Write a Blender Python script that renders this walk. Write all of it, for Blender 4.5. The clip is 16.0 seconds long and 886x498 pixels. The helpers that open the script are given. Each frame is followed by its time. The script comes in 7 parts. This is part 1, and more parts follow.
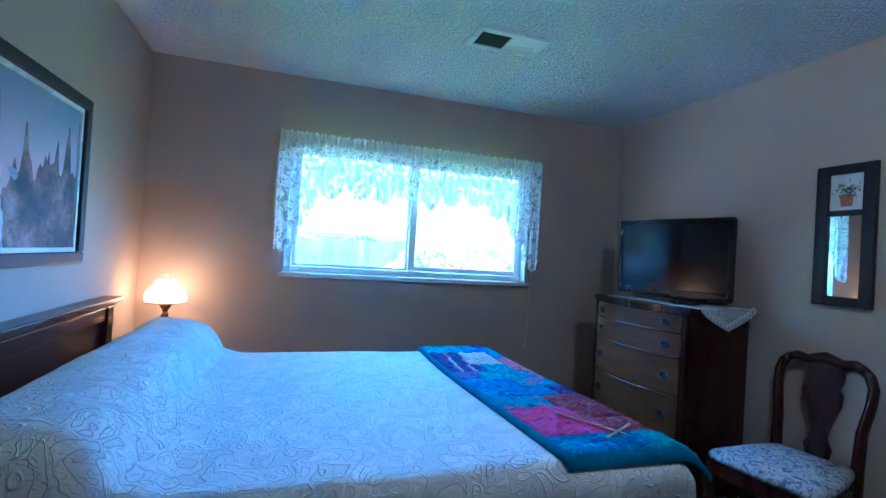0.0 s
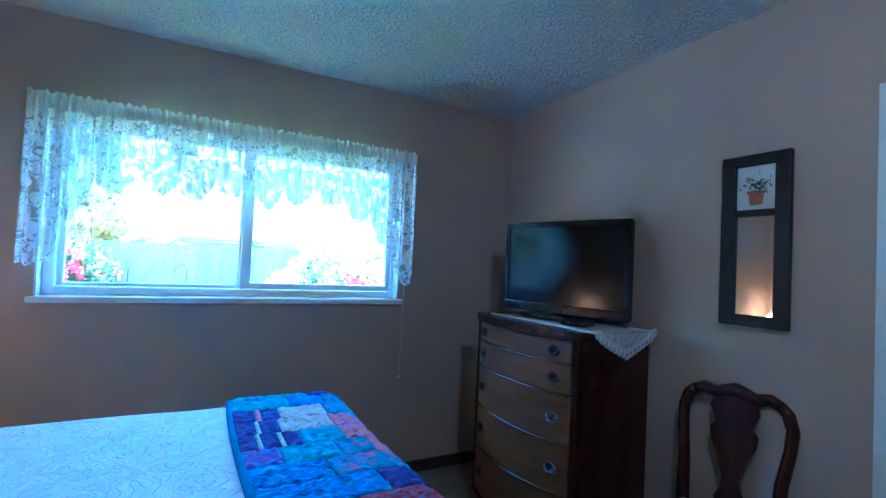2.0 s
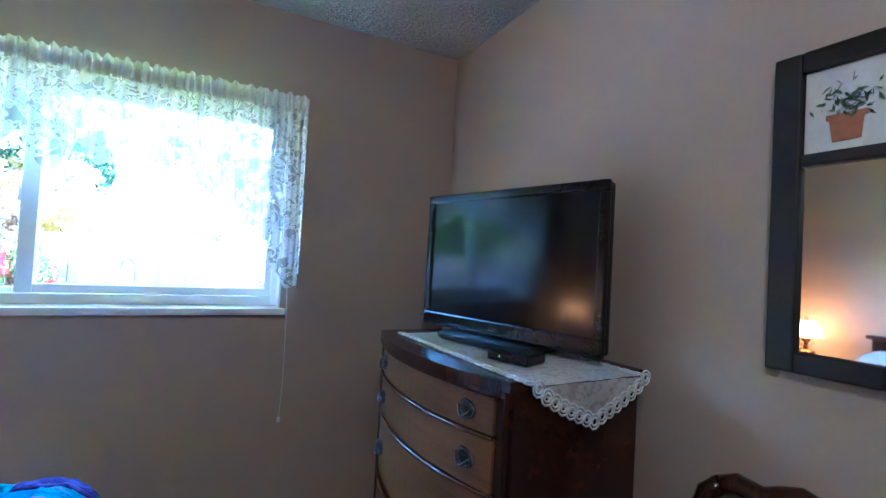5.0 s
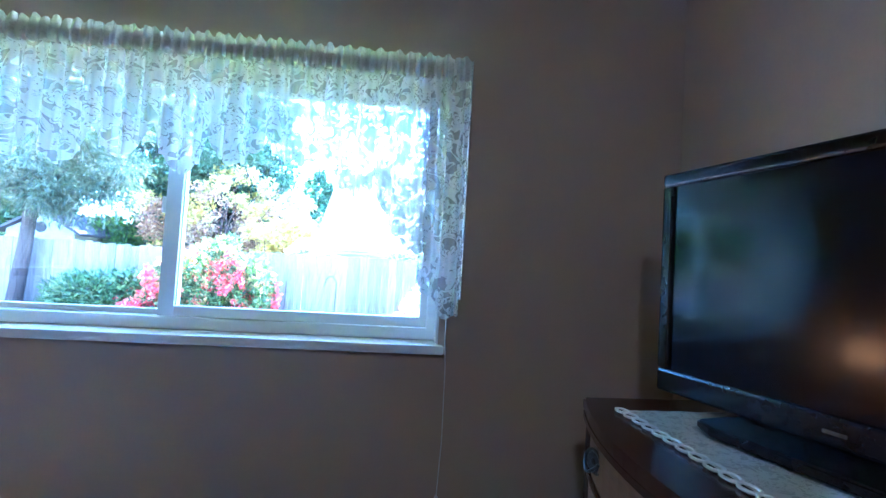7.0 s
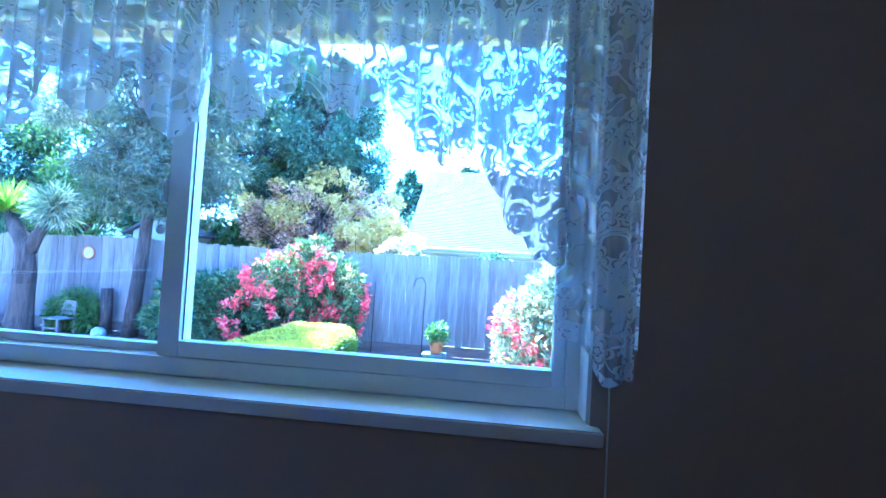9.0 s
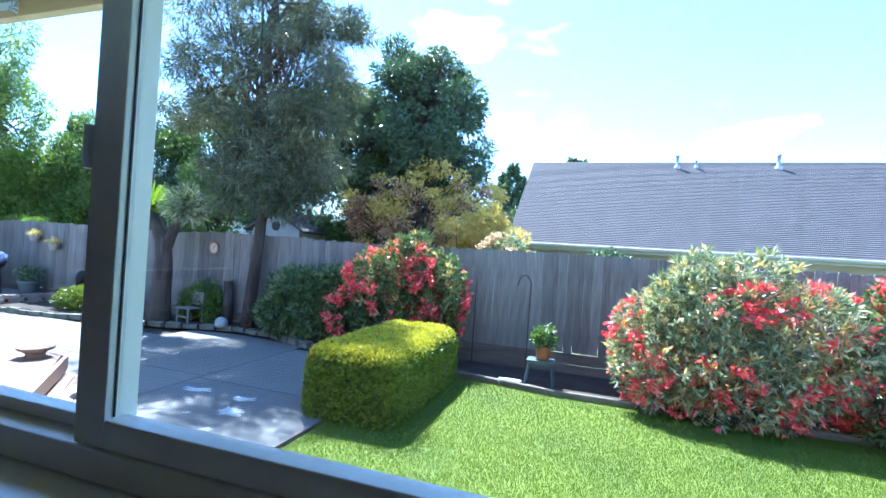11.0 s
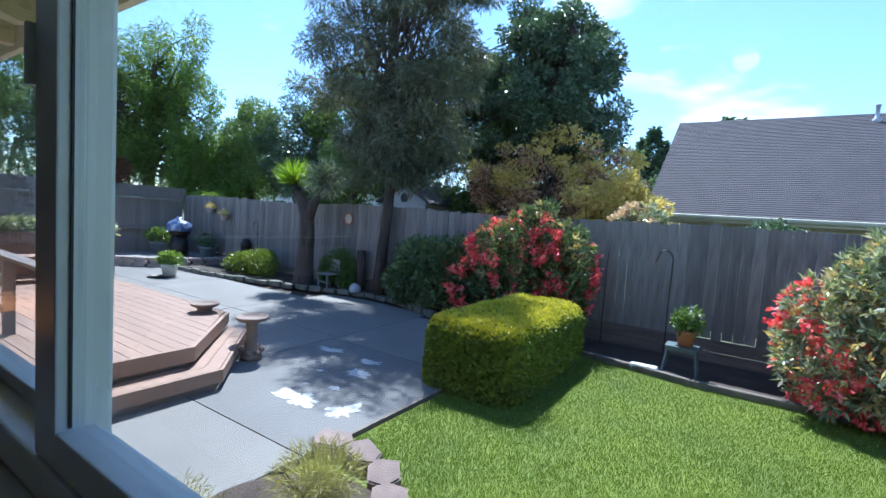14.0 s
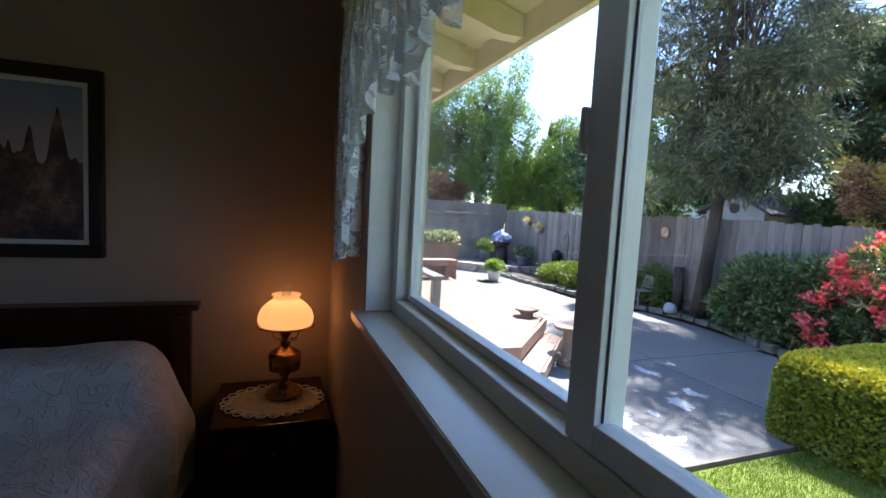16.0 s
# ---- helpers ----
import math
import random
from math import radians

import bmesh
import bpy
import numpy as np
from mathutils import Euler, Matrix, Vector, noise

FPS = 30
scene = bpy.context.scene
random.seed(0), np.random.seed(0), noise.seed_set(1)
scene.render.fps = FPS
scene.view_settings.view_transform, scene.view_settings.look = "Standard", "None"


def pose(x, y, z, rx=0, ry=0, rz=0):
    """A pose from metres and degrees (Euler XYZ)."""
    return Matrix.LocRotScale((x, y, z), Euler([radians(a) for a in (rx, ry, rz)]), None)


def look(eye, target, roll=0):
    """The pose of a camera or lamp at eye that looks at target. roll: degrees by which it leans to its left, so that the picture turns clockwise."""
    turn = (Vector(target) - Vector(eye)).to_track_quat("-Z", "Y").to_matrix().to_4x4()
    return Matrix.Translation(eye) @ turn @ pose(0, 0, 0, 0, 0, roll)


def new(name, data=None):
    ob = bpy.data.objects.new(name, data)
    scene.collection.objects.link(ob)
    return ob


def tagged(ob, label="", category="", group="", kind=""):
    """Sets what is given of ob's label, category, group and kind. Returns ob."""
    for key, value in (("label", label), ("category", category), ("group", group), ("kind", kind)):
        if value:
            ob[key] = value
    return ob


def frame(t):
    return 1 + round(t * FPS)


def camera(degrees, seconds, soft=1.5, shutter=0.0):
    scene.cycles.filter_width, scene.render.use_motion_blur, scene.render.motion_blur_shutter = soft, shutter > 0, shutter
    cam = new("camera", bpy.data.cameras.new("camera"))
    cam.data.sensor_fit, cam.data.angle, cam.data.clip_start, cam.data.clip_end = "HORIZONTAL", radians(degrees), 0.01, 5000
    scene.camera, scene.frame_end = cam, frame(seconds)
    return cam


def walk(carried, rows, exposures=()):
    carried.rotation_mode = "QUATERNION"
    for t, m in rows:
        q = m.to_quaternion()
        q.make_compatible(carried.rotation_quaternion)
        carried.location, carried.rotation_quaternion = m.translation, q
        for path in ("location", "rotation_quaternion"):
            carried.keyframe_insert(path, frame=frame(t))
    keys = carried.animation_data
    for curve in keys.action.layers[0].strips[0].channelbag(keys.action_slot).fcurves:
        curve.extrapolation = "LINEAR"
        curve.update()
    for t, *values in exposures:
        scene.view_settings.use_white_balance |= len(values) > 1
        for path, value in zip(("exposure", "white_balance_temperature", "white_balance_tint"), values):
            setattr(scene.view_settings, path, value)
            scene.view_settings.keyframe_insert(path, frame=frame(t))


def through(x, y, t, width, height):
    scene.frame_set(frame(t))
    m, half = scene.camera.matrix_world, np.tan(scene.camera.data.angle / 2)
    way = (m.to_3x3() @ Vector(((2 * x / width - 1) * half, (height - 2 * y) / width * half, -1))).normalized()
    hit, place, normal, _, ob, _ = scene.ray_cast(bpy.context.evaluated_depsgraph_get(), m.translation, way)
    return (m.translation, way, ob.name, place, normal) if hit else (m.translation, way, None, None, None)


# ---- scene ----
cam = camera(87.3, 16.0)
METRES, EYE, TILT, LEAN, TURN = 8.0, 1.5, 0.0, 0.0, -17.1
PATH = [
    (0, (0.033, 0.086, 1.299), (0.63, 1.995, 1.322), 3.5),
    (0.5, (0.188, 0.216, 1.324), (0.823, 2.112, 1.372), 3.2),
    (1, (0.324, 0.343, 1.346), (1.046, 2.208, 1.4), 3.1),
    (1.5, (0.46, 0.468, 1.332), (1.284, 2.29, 1.395), 2.9),
    (2, (0.601, 0.597, 1.352), (1.531, 2.366, 1.419), 2.8),
    (2.5, (0.728, 0.684, 1.337), (1.783, 2.381, 1.41), 2.7),
    (3, (0.898, 0.746, 1.327), (2.052, 2.378, 1.385), 2.3),
    (5.5, (1.472, 1.355, 1.363), (2.272, 3.187, 1.419), 3.4),
    (6, (1.535, 1.524, 1.365), (2.147, 3.427, 1.421), 3.3),
    (6.5, (1.656, 1.697, 1.383), (1.96, 3.672, 1.451), 2.9),
    (7, (1.602, 1.825, 1.364), (1.786, 3.814, 1.453), 3.3),
    (7.5, (1.589, 1.977, 1.376), (1.667, 3.975, 1.446), 3.0),
    (8, (1.543, 2.138, 1.413), (1.573, 4.137, 1.462), 2.7),
    (8.5, (1.546, 2.298, 1.396), (1.468, 4.296, 1.447), 3.1),
    (9, (1.541, 2.472, 1.402), (1.344, 4.462, 1.461), 3.4),
    (9.5, (1.528, 2.634, 1.42), (1.208, 4.608, 1.467), 3.8),
    (12, (1.375, 3.209, 1.425), (0.6, 5.053, 1.406), 3.5),
    (12.5, (1.375, 3.258, 1.417), (0.537, 5.073, 1.372), 3.7),
    (13, (1.38, 3.284, 1.422), (0.488, 5.072, 1.341), 3.8),
    (13.5, (1.375, 3.299, 1.413), (0.41, 5.047, 1.298), 3.9),
    (14, (1.361, 3.3, 1.408), (0.262, 4.965, 1.264), 3.8),
    (14.5, (1.336, 3.272, 1.429), (0.06, 4.803, 1.262), 3.6),
    (15, (1.32, 3.229, 1.433), (-0.169, 4.553, 1.258), 3.5),
    (15.5, (1.296, 3.168, 1.431), (-0.398, 4.216, 1.255), 3.2),
    (16, (1.277, 3.102, 1.427), (-0.589, 3.801, 1.256), 3.1),
]
GROUND = -0.5
EXPOSURES = [
    (0, 5.8, 3480, 0), (1.5, 5.75, 3450, 0), (3.2, 5.78, 3600, 5), (5.5, 6.45, 4280, 8), (6.5, 6.1, 4180, 8), (7, 5.78, 4080, 8), (7.5, 5.42, 3980, 7), (8, 5.08, 3880, 4),
    (9, 4.38, 3650, 12), (9.7, 4.08, 3750, 12), (11, 2.58, 4900, 6), (12, 1.62, 4900, 3), (13.5, 1.53, 5050, 8), (14.5, 1.7, 5300, 11), (16, 2.38, 5850, 16),
]
walk(cam, [(t, look(eye, target, roll)) for t, eye, target, roll in PATH], EXPOSURES)

# ---- sky and sun ----
SUN_FROM = Vector((-0.42, 0.50, 1.0)).normalized()
world = bpy.data.worlds.new("world")
scene.world = world
world.use_nodes = True
wt = world.node_tree
sky = wt.nodes.new("ShaderNodeTexSky")
sky.sky_type = "NISHITA"
sky.sun_disc = False
sky.sun_elevation = math.asin(SUN_FROM.z)
sky.sun_rotation = math.atan2(SUN_FROM.x, SUN_FROM.y)
sky.air_density, sky.dust_density, sky.ozone_density = 1.0, 0.15, 3.0
cloud_co = wt.nodes.new("ShaderNodeTexCoord")
cloud_map = wt.nodes.new("ShaderNodeMapping")
cloud_map.inputs["Scale"].default_value = (2.2, 2.2, 6.5)
cloud_map.inputs["Location"].default_value = (0.3, 0.9, 0.15)
cloud = wt.nodes.new("ShaderNodeTexNoise")
cloud.inputs["Scale"].default_value = 1.5
cloud.inputs["Detail"].default_value = 6
cloud_ramp = wt.nodes.new("ShaderNodeMapRange")
cloud_ramp.inputs["From Min"].default_value, cloud_ramp.inputs["From Max"].default_value = 0.62, 0.80
cloud_mix = wt.nodes.new("ShaderNodeMix")
cloud_mix.data_type = "RGBA"
cloud_mix.inputs[7].default_value = (8.0, 8.2, 8.5, 1)
wt.links.new(cloud_co.outputs["Generated"], cloud_map.inputs[0])
wt.links.new(cloud_map.outputs[0], cloud.inputs["Vector"])
wt.links.new(cloud.outputs[0], cloud_ramp.inputs[0])
wt.links.new(cloud_ramp.outputs[0], cloud_mix.inputs[0])
wt.links.new(sky.outputs[0], cloud_mix.inputs[6])
bg = wt.nodes["Background"]
wt.links.new(cloud_mix.outputs[2], bg.inputs[0])
bg.inputs[1].default_value = 0.1155
sun = new("sun", bpy.data.lights.new("sun", "SUN"))
sun.data.energy, sun.data.angle, sun.data.color = 5.0, radians(0.55), (1.0, 0.95, 0.87)
sun.matrix_world = look(SUN_FROM * 30, (0, 0, 0))


# ---- node materials ----
def material(name, rough=0.6, metal=0.0, spec=0.5):
    m = bpy.data.materials.new(name)
    m.use_nodes = True
    b = m.node_tree.nodes["Principled BSDF"]
    b.inputs["Roughness"].default_value = rough
    b.inputs["Metallic"].default_value = metal
    b.inputs["Specular IOR Level"].default_value = spec
    return m, m.node_tree, b


def rgba(c):
    return (c[0], c[1], c[2], 1)


def noise_tex(t, co, scale, detail=4, rough=0.55, distortion=0.0):
    n = t.nodes.new("ShaderNodeTexNoise")
    n.inputs["Scale"].default_value = scale
    n.inputs["Detail"].default_value = detail
    n.inputs["Roughness"].default_value = rough
    n.inputs["Distortion"].default_value = distortion
    t.links.new(co, n.inputs["Vector"])
    return n.outputs[0]


def ramp(t, value, stops):
    r = t.nodes.new("ShaderNodeValToRGB")
    e = r.color_ramp.elements
    e[0].position, e[0].color = stops[0][0], rgba(stops[0][1])
    e[1].position, e[1].color = stops[-1][0], rgba(stops[-1][1])
    for p, c in stops[1:-1]:
        x = e.new(p)
        x.color = rgba(c)
    t.links.new(value, r.inputs[0])
    return r.outputs[0]


def coords(t, stretch=(1, 1, 1), kind="Object"):
    co = t.nodes.new("ShaderNodeTexCoord")
    mp = t.nodes.new("ShaderNodeMapping")
    mp.inputs["Scale"].default_value = stretch
    t.links.new(co.outputs[kind], mp.inputs[0])
    return mp.outputs[0]


def math_node(t, op, a, b=None, clamp=False):
    n = t.nodes.new("ShaderNodeMath")
    n.operation, n.use_clamp = op, clamp
    for i, v in ((0, a), (1, b)):
        if v is None:
            continue
        if isinstance(v, (int, float)):
            n.inputs[i].default_value = v
        else:
            t.links.new(v, n.inputs[i])
    return n.outputs[0]


def mix_color(t, fac, a, b, blend="MIX"):
    n = t.nodes.new("ShaderNodeMix")
    n.data_type, n.blend_type = "RGBA", blend
    for i, v in ((0, fac), (6, a), (7, b)):
        if isinstance(v, (int, float)):
            n.inputs[i].default_value = v
        elif isinstance(v, tuple):
            n.inputs[i].default_value = rgba(v)
        else:
            t.links.new(v, n.inputs[i])
    return n.outputs[2]


def bump(t, b, height, strength=0.3, distance=0.01):
    n = t.nodes.new("ShaderNodeBump")
    n.inputs["Strength"].default_value = strength
    n.inputs["Distance"].default_value = distance
    t.links.new(height, n.inputs["Height"])
    t.links.new(n.outputs[0], b.inputs["Normal"])


def surface(name, dark, light, scale=6, fine=60, rough=0.6, metal=0.0, bump_by=0.15, depth=0.004, stretch=(1, 1, 1), vary=0.0, spec=0.5, mid=None, wear=0.35):
    """A two-scale mottled surface: broad patches, fine grain, fine relief; vary: brightness by object."""
    m, t, b = material(name, rough, metal, spec)
    co = coords(t, stretch)
    broad = noise_tex(t, co, scale, 5, 0.6)
    grain = noise_tex(t, co, fine, 4, 0.6)
    both = math_node(t, "ADD", math_node(t, "MULTIPLY", broad, 1 - wear), math_node(t, "MULTIPLY", grain, wear))
    stops = [(0.36, dark), (0.64, light)] if mid is None else [(0.34, dark), (0.5, mid), (0.66, light)]
    col = ramp(t, both, stops)
    if vary:
        info = t.nodes.new("ShaderNodeObjectInfo")
        k = math_node(t, "ADD", math_node(t, "MULTIPLY", info.outputs["Random"], vary), 1 - vary / 2)
        sc = t.nodes.new("ShaderNodeVectorMath")
        sc.operation = "SCALE"
        t.links.new(col, sc.inputs[0])
        t.links.new(k, sc.inputs["Scale"])
        col = sc.outputs[0]
    t.links.new(col, b.inputs["Base Color"])
    rr = t.nodes.new("ShaderNodeMapRange")
    rr.inputs["To Min"].default_value, rr.inputs["To Max"].default_value = max(0.02, rough - 0.1), min(1, rough + 0.1)
    t.links.new(broad, rr.inputs[0])
    t.links.new(rr.outputs[0], b.inputs["Roughness"])
    bump(t, b, grain, bump_by, depth)
    return m


def leaf_material(name, dark, light, rough=0.45, through=0.35, third=None, spec=0.4):
    m, t, b = material(name, rough, 0, spec)
    g = t.nodes.new("ShaderNodeNewGeometry")
    stops = [(0.1, dark), (0.9, light)] if third is None else [(0.05, dark), (0.6, light), (0.95, third)]
    co = coords(t)
    patch = noise_tex(t, co, 1.6, 3)
    v = math_node(t, "ADD", math_node(t, "MULTIPLY", g.outputs["Random Per Island"], 0.65), math_node(t, "MULTIPLY", patch, 0.45))
    col = ramp(t, v, stops)
    t.links.new(col, b.inputs["Base Color"])
    tr = t.nodes.new("ShaderNodeBsdfTranslucent")
    br = mix_color(t, 1.0, col, (1.25, 1.25, 0.6), "MULTIPLY")
    t.links.new(br, tr.inputs[0])
    mx = t.nodes.new("ShaderNodeMixShader")
    mx.inputs[0].default_value = through
    t.links.new(b.outputs[0], mx.inputs[1])
    t.links.new(tr.outputs[0], mx.inputs[2])
    t.links.new(mx.outputs[0], t.nodes["Material Output"].inputs[0])
    return m


def emitter(name, color, strength):
    m, t, b = material(name, 0.5)
    b.inputs["Base Color"].default_value = rgba(color)
    b.inputs["Emission Color"].default_value = rgba(color)
    b.inputs["Emission Strength"].default_value = strength
    return m


def lace(name, scale, cover, tint=(0.86, 0.87, 0.88), net=0.3, through=0.25, unrolled=False):
    """Lace: five-petalled flowers and scrolling stems of close thread on a fine open net."""
    m, t, b = material(name, 0.8, 0, 0.2)
    co = coords(t, kind="UV" if unrolled else "Object")
    sp = t.nodes.new("ShaderNodeSeparateXYZ")
    t.links.new(co, sp.inputs[0])
    cb = t.nodes.new("ShaderNodeCombineXYZ")
    t.links.new(sp.outputs["X"], cb.inputs[0])
    t.links.new(sp.outputs["Y"] if unrolled else math_node(t, "ADD", sp.outputs["Y"], sp.outputs["Z"]), cb.inputs[1])
    flat = cb.outputs[0]
    v = t.nodes.new("ShaderNodeTexVoronoi")
    v.voronoi_dimensions = "2D"
    v.inputs["Scale"].default_value = scale
    v.inputs["Randomness"].default_value = 0.6
    t.links.new(flat, v.inputs["Vector"])
    sub = t.nodes.new("ShaderNodeVectorMath")
    sub.operation = "SUBTRACT"
    t.links.new(flat, sub.inputs[0])
    t.links.new(v.outputs["Position"], sub.inputs[1])
    s2 = t.nodes.new("ShaderNodeSeparateXYZ")
    t.links.new(sub.outputs[0], s2.inputs[0])
    ang = math_node(t, "ARCTAN2", s2.outputs["Y"], s2.outputs["X"])
    sc = t.nodes.new("ShaderNodeSeparateXYZ")
    t.links.new(v.outputs["Color"], sc.inputs[0])
    turn = math_node(t, "MULTIPLY", sc.outputs["X"], 6.0)
    petal = math_node(t, "ABSOLUTE", math_node(t, "COSINE", math_node(t, "MULTIPLY", math_node(t, "ADD", ang, turn), 2.5)))
    rim = math_node(t, "ADD", 0.17, math_node(t, "MULTIPLY", math_node(t, "POWER", petal, 0.6), 0.25))
    dist = v.outputs["Distance"]
    rel = math_node(t, "DIVIDE", dist, rim)
    inside = math_node(t, "LESS_THAN", rel, 1.0)
    slit = math_node(t, "MULTIPLY", math_node(t, "GREATER_THAN", rel, 0.66), math_node(t, "LESS_THAN", rel, 0.78))
    heart = math_node(t, "MULTIPLY", math_node(t, "GREATER_THAN", rel, 0.22), math_node(t, "LESS_THAN", rel, 0.34))
    gaps = math_node(t, "MAXIMUM", slit, heart)
    flower = math_node(t, "MULTIPLY", inside, math_node(t, "SUBTRACT", 1.0, math_node(t, "MULTIPLY", gaps, 0.75)))
    v1 = noise_tex(t, flat, scale * 0.75, 1, 0.4, 2.2)
    stem = math_node(t, "LESS_THAN", math_node(t, "ABSOLUTE", math_node(t, "SUBTRACT", v1, 0.5)), 0.05)
    v2 = noise_tex(t, flat, scale * 1.3, 0, 0.4, 1.5)
    leaf = math_node(t, "GREATER_THAN", v2, 0.56)
    rib = math_node(t, "LESS_THAN", math_node(t, "ABSOLUTE", math_node(t, "SUBTRACT", v2, 0.665)), 0.012)
    leaf = math_node(t, "SUBTRACT", leaf, math_node(t, "MULTIPLY", rib, 0.7), True)
    work = math_node(t, "MAXIMUM", flower, math_node(t, "MAXIMUM", stem, leaf))
    alpha = math_node(t, "MULTIPLY", math_node(t, "MAXIMUM", work, net), cover, True)
    b.inputs["Base Color"].default_value = rgba(tint)
    tr = t.nodes.new("ShaderNodeBsdfTranslucent")
    tr.inputs[0].default_value = rgba(tuple(c * 0.75 for c in tint))
    cloth = t.nodes.new("ShaderNodeMixShader")
    cloth.inputs[0].default_value = through
    t.links.new(b.outputs[0], cloth.inputs[1])
    t.links.new(tr.outputs[0], cloth.inputs[2])
    clear = t.nodes.new("ShaderNodeBsdfTransparent")
    mx = t.nodes.new("ShaderNodeMixShader")
    t.links.new(alpha, mx.inputs[0])
    t.links.new(clear.outputs[0], mx.inputs[1])
    t.links.new(cloth.outputs[0], mx.inputs[2])
    t.links.new(mx.outputs[0], t.nodes["Material Output"].inputs[0])
    return m


M_WALL = surface("wall_paint", (0.44, 0.345, 0.262), (0.475, 0.372, 0.283), 1.5, 120, 0.75, bump_by=0.08, depth=0.002)
def popcorn():
    m, t, b = material("popcorn_ceiling", 0.95, 0, 0.2)
    co = coords(t)
    n = noise_tex(t, co, 60, 3, 0.6, 0.3)
    lumps = ramp(t, n, [(0.44, (0, 0, 0)), (0.56, (0.75, 0.75, 0.75)), (0.68, (1, 1, 1))])
    broad = noise_tex(t, co, 1.4, 3)
    # hollows between the lumps are coloured darker too, as painted shade
    t.links.new(mix_color(t, 0.5, ramp(t, broad, [(0.3, (0.82, 0.81, 0.80)), (0.7, (0.90, 0.89, 0.88))]), ramp(t, n, [(0.42, (0.74, 0.73, 0.72)), (0.58, (0.92, 0.91, 0.90))])), b.inputs["Base Color"])
    bump(t, b, lumps, 1.0, 0.012)
    return m


M_CEIL = popcorn()
M_TRIM = surface("white_trim_paint", (0.80, 0.80, 0.78), (0.86, 0.86, 0.84), 4, 60, 0.28, bump_by=0.03, depth=0.001)
M_SILL = surface("enamelled_sill", (0.82, 0.82, 0.80), (0.87, 0.87, 0.85), 4, 60, 0.24, bump_by=0.03, depth=0.001, spec=0.8)
M_VINYL = surface("white_vinyl", (0.80, 0.81, 0.81), (0.86, 0.87, 0.87), 5, 90, 0.32, bump_by=0.02, depth=0.001)
M_DARKSEAL = surface("dark_window_gasket", (0.02, 0.02, 0.022), (0.05, 0.05, 0.05), 5, 90, 0.5)
# brown kept dark so the colour holds the unlit closet's shade
M_CLOSETSHADE = surface("closet_shaded_brown", (0.16, 0.13, 0.105), (0.20, 0.165, 0.135), 2, 90, 0.85)
M_CARPET = surface("carpet", (0.15, 0.12, 0.095), (0.25, 0.21, 0.17), 6, 300, 0.95, bump_by=0.8, depth=0.008)
M_BASE = surface("dark_baseboard", (0.03, 0.018, 0.012), (0.06, 0.035, 0.02), 5, 60, 0.35)
M_SIDING = surface("painted_siding", (0.55, 0.50, 0.40), (0.62, 0.57, 0.46), 3, 50, 0.7)
M_EAVE = surface("cream_eave_paint", (0.62, 0.54, 0.36), (0.70, 0.62, 0.43), 3, 50, 0.6)
M_MAHOG = surface("dark_mahogany", (0.019, 0.0065, 0.004), (0.056, 0.018, 0.010), 3, 30, 0.22, stretch=(1, 6, 1), bump_by=0.04, depth=0.001)
M_DRAWER = surface("walnut_drawer_front", (0.085, 0.030, 0.008), (0.185, 0.075, 0.018), 2.5, 26, 0.36, stretch=(1, 1, 7), bump_by=0.04, depth=0.001)
M_BLACKW = surface("black_painted_wood", (0.008, 0.007, 0.006), (0.020, 0.017, 0.015), 4, 60, 0.5, bump_by=0.1, depth=0.001)
M_TVBLACK = surface("glossy_black_plastic", (0.006, 0.006, 0.007), (0.012, 0.012, 0.013), 3, 60, 0.24, bump_by=0.0, spec=0.3)
M_METAL = surface("aged_silver_metal", (0.05, 0.047, 0.043), (0.17, 0.16, 0.15), 8, 90, 0.36, metal=1.0)
M_BRASS = surface("antique_brass", (0.22, 0.12, 0.04), (0.48, 0.29, 0.11), 8, 90, 0.28, metal=1.0)
M_IRON = surface("black_iron", (0.015, 0.014, 0.013), (0.04, 0.035, 0.03), 8, 90, 0.5, metal=0.6)
M_FENCE = surface("weathered_fence_board", (0.115, 0.10, 0.09), (0.275, 0.25, 0.23), 3, 30, 0.85, stretch=(6, 6, 0.7), bump_by=0.4, depth=0.004, vary=0.42, mid=(0.185, 0.165, 0.15))
M_KICK = surface("dark_wet_kickboard", (0.08, 0.06, 0.05), (0.19, 0.155, 0.13), 3, 30, 0.85, stretch=(0.7, 6, 6), bump_by=0.4, depth=0.004, vary=0.3)
M_DECK = surface("stained_deck_board", (0.195, 0.115, 0.076), (0.31, 0.20, 0.142), 4, 40, 0.7, stretch=(0.8, 6, 6), bump_by=0.25, depth=0.003, vary=0.16)
M_CONCRETE = surface("patio_concrete", (0.098, 0.090, 0.080), (0.245, 0.230, 0.208), 1.1, 70, 0.85, bump_by=0.6, depth=0.004, wear=0.72, mid=(0.168, 0.158, 0.142))
M_DARKSLAB = surface("darker_patio_concrete", (0.08, 0.077, 0.073), (0.19, 0.183, 0.173), 1.1, 70, 0.85, bump_by=0.6, depth=0.004, wear=0.72, mid=(0.135, 0.13, 0.123))
M_STONE = surface("tan_garden_stone", (0.24, 0.17, 0.14), (0.44, 0.37, 0.32), 7, 60, 0.85, bump_by=0.6, depth=0.01, vary=0.3)
M_BEDSTONE = surface("reddish_bed_stone", (0.10, 0.066, 0.055), (0.25, 0.185, 0.155), 5, 60, 0.85, bump_by=0.6, depth=0.01, vary=0.3)
M_BATH = surface("brown_cast_stone", (0.13, 0.09, 0.068), (0.27, 0.20, 0.155), 7, 60, 0.8, bump_by=0.5, depth=0.006)
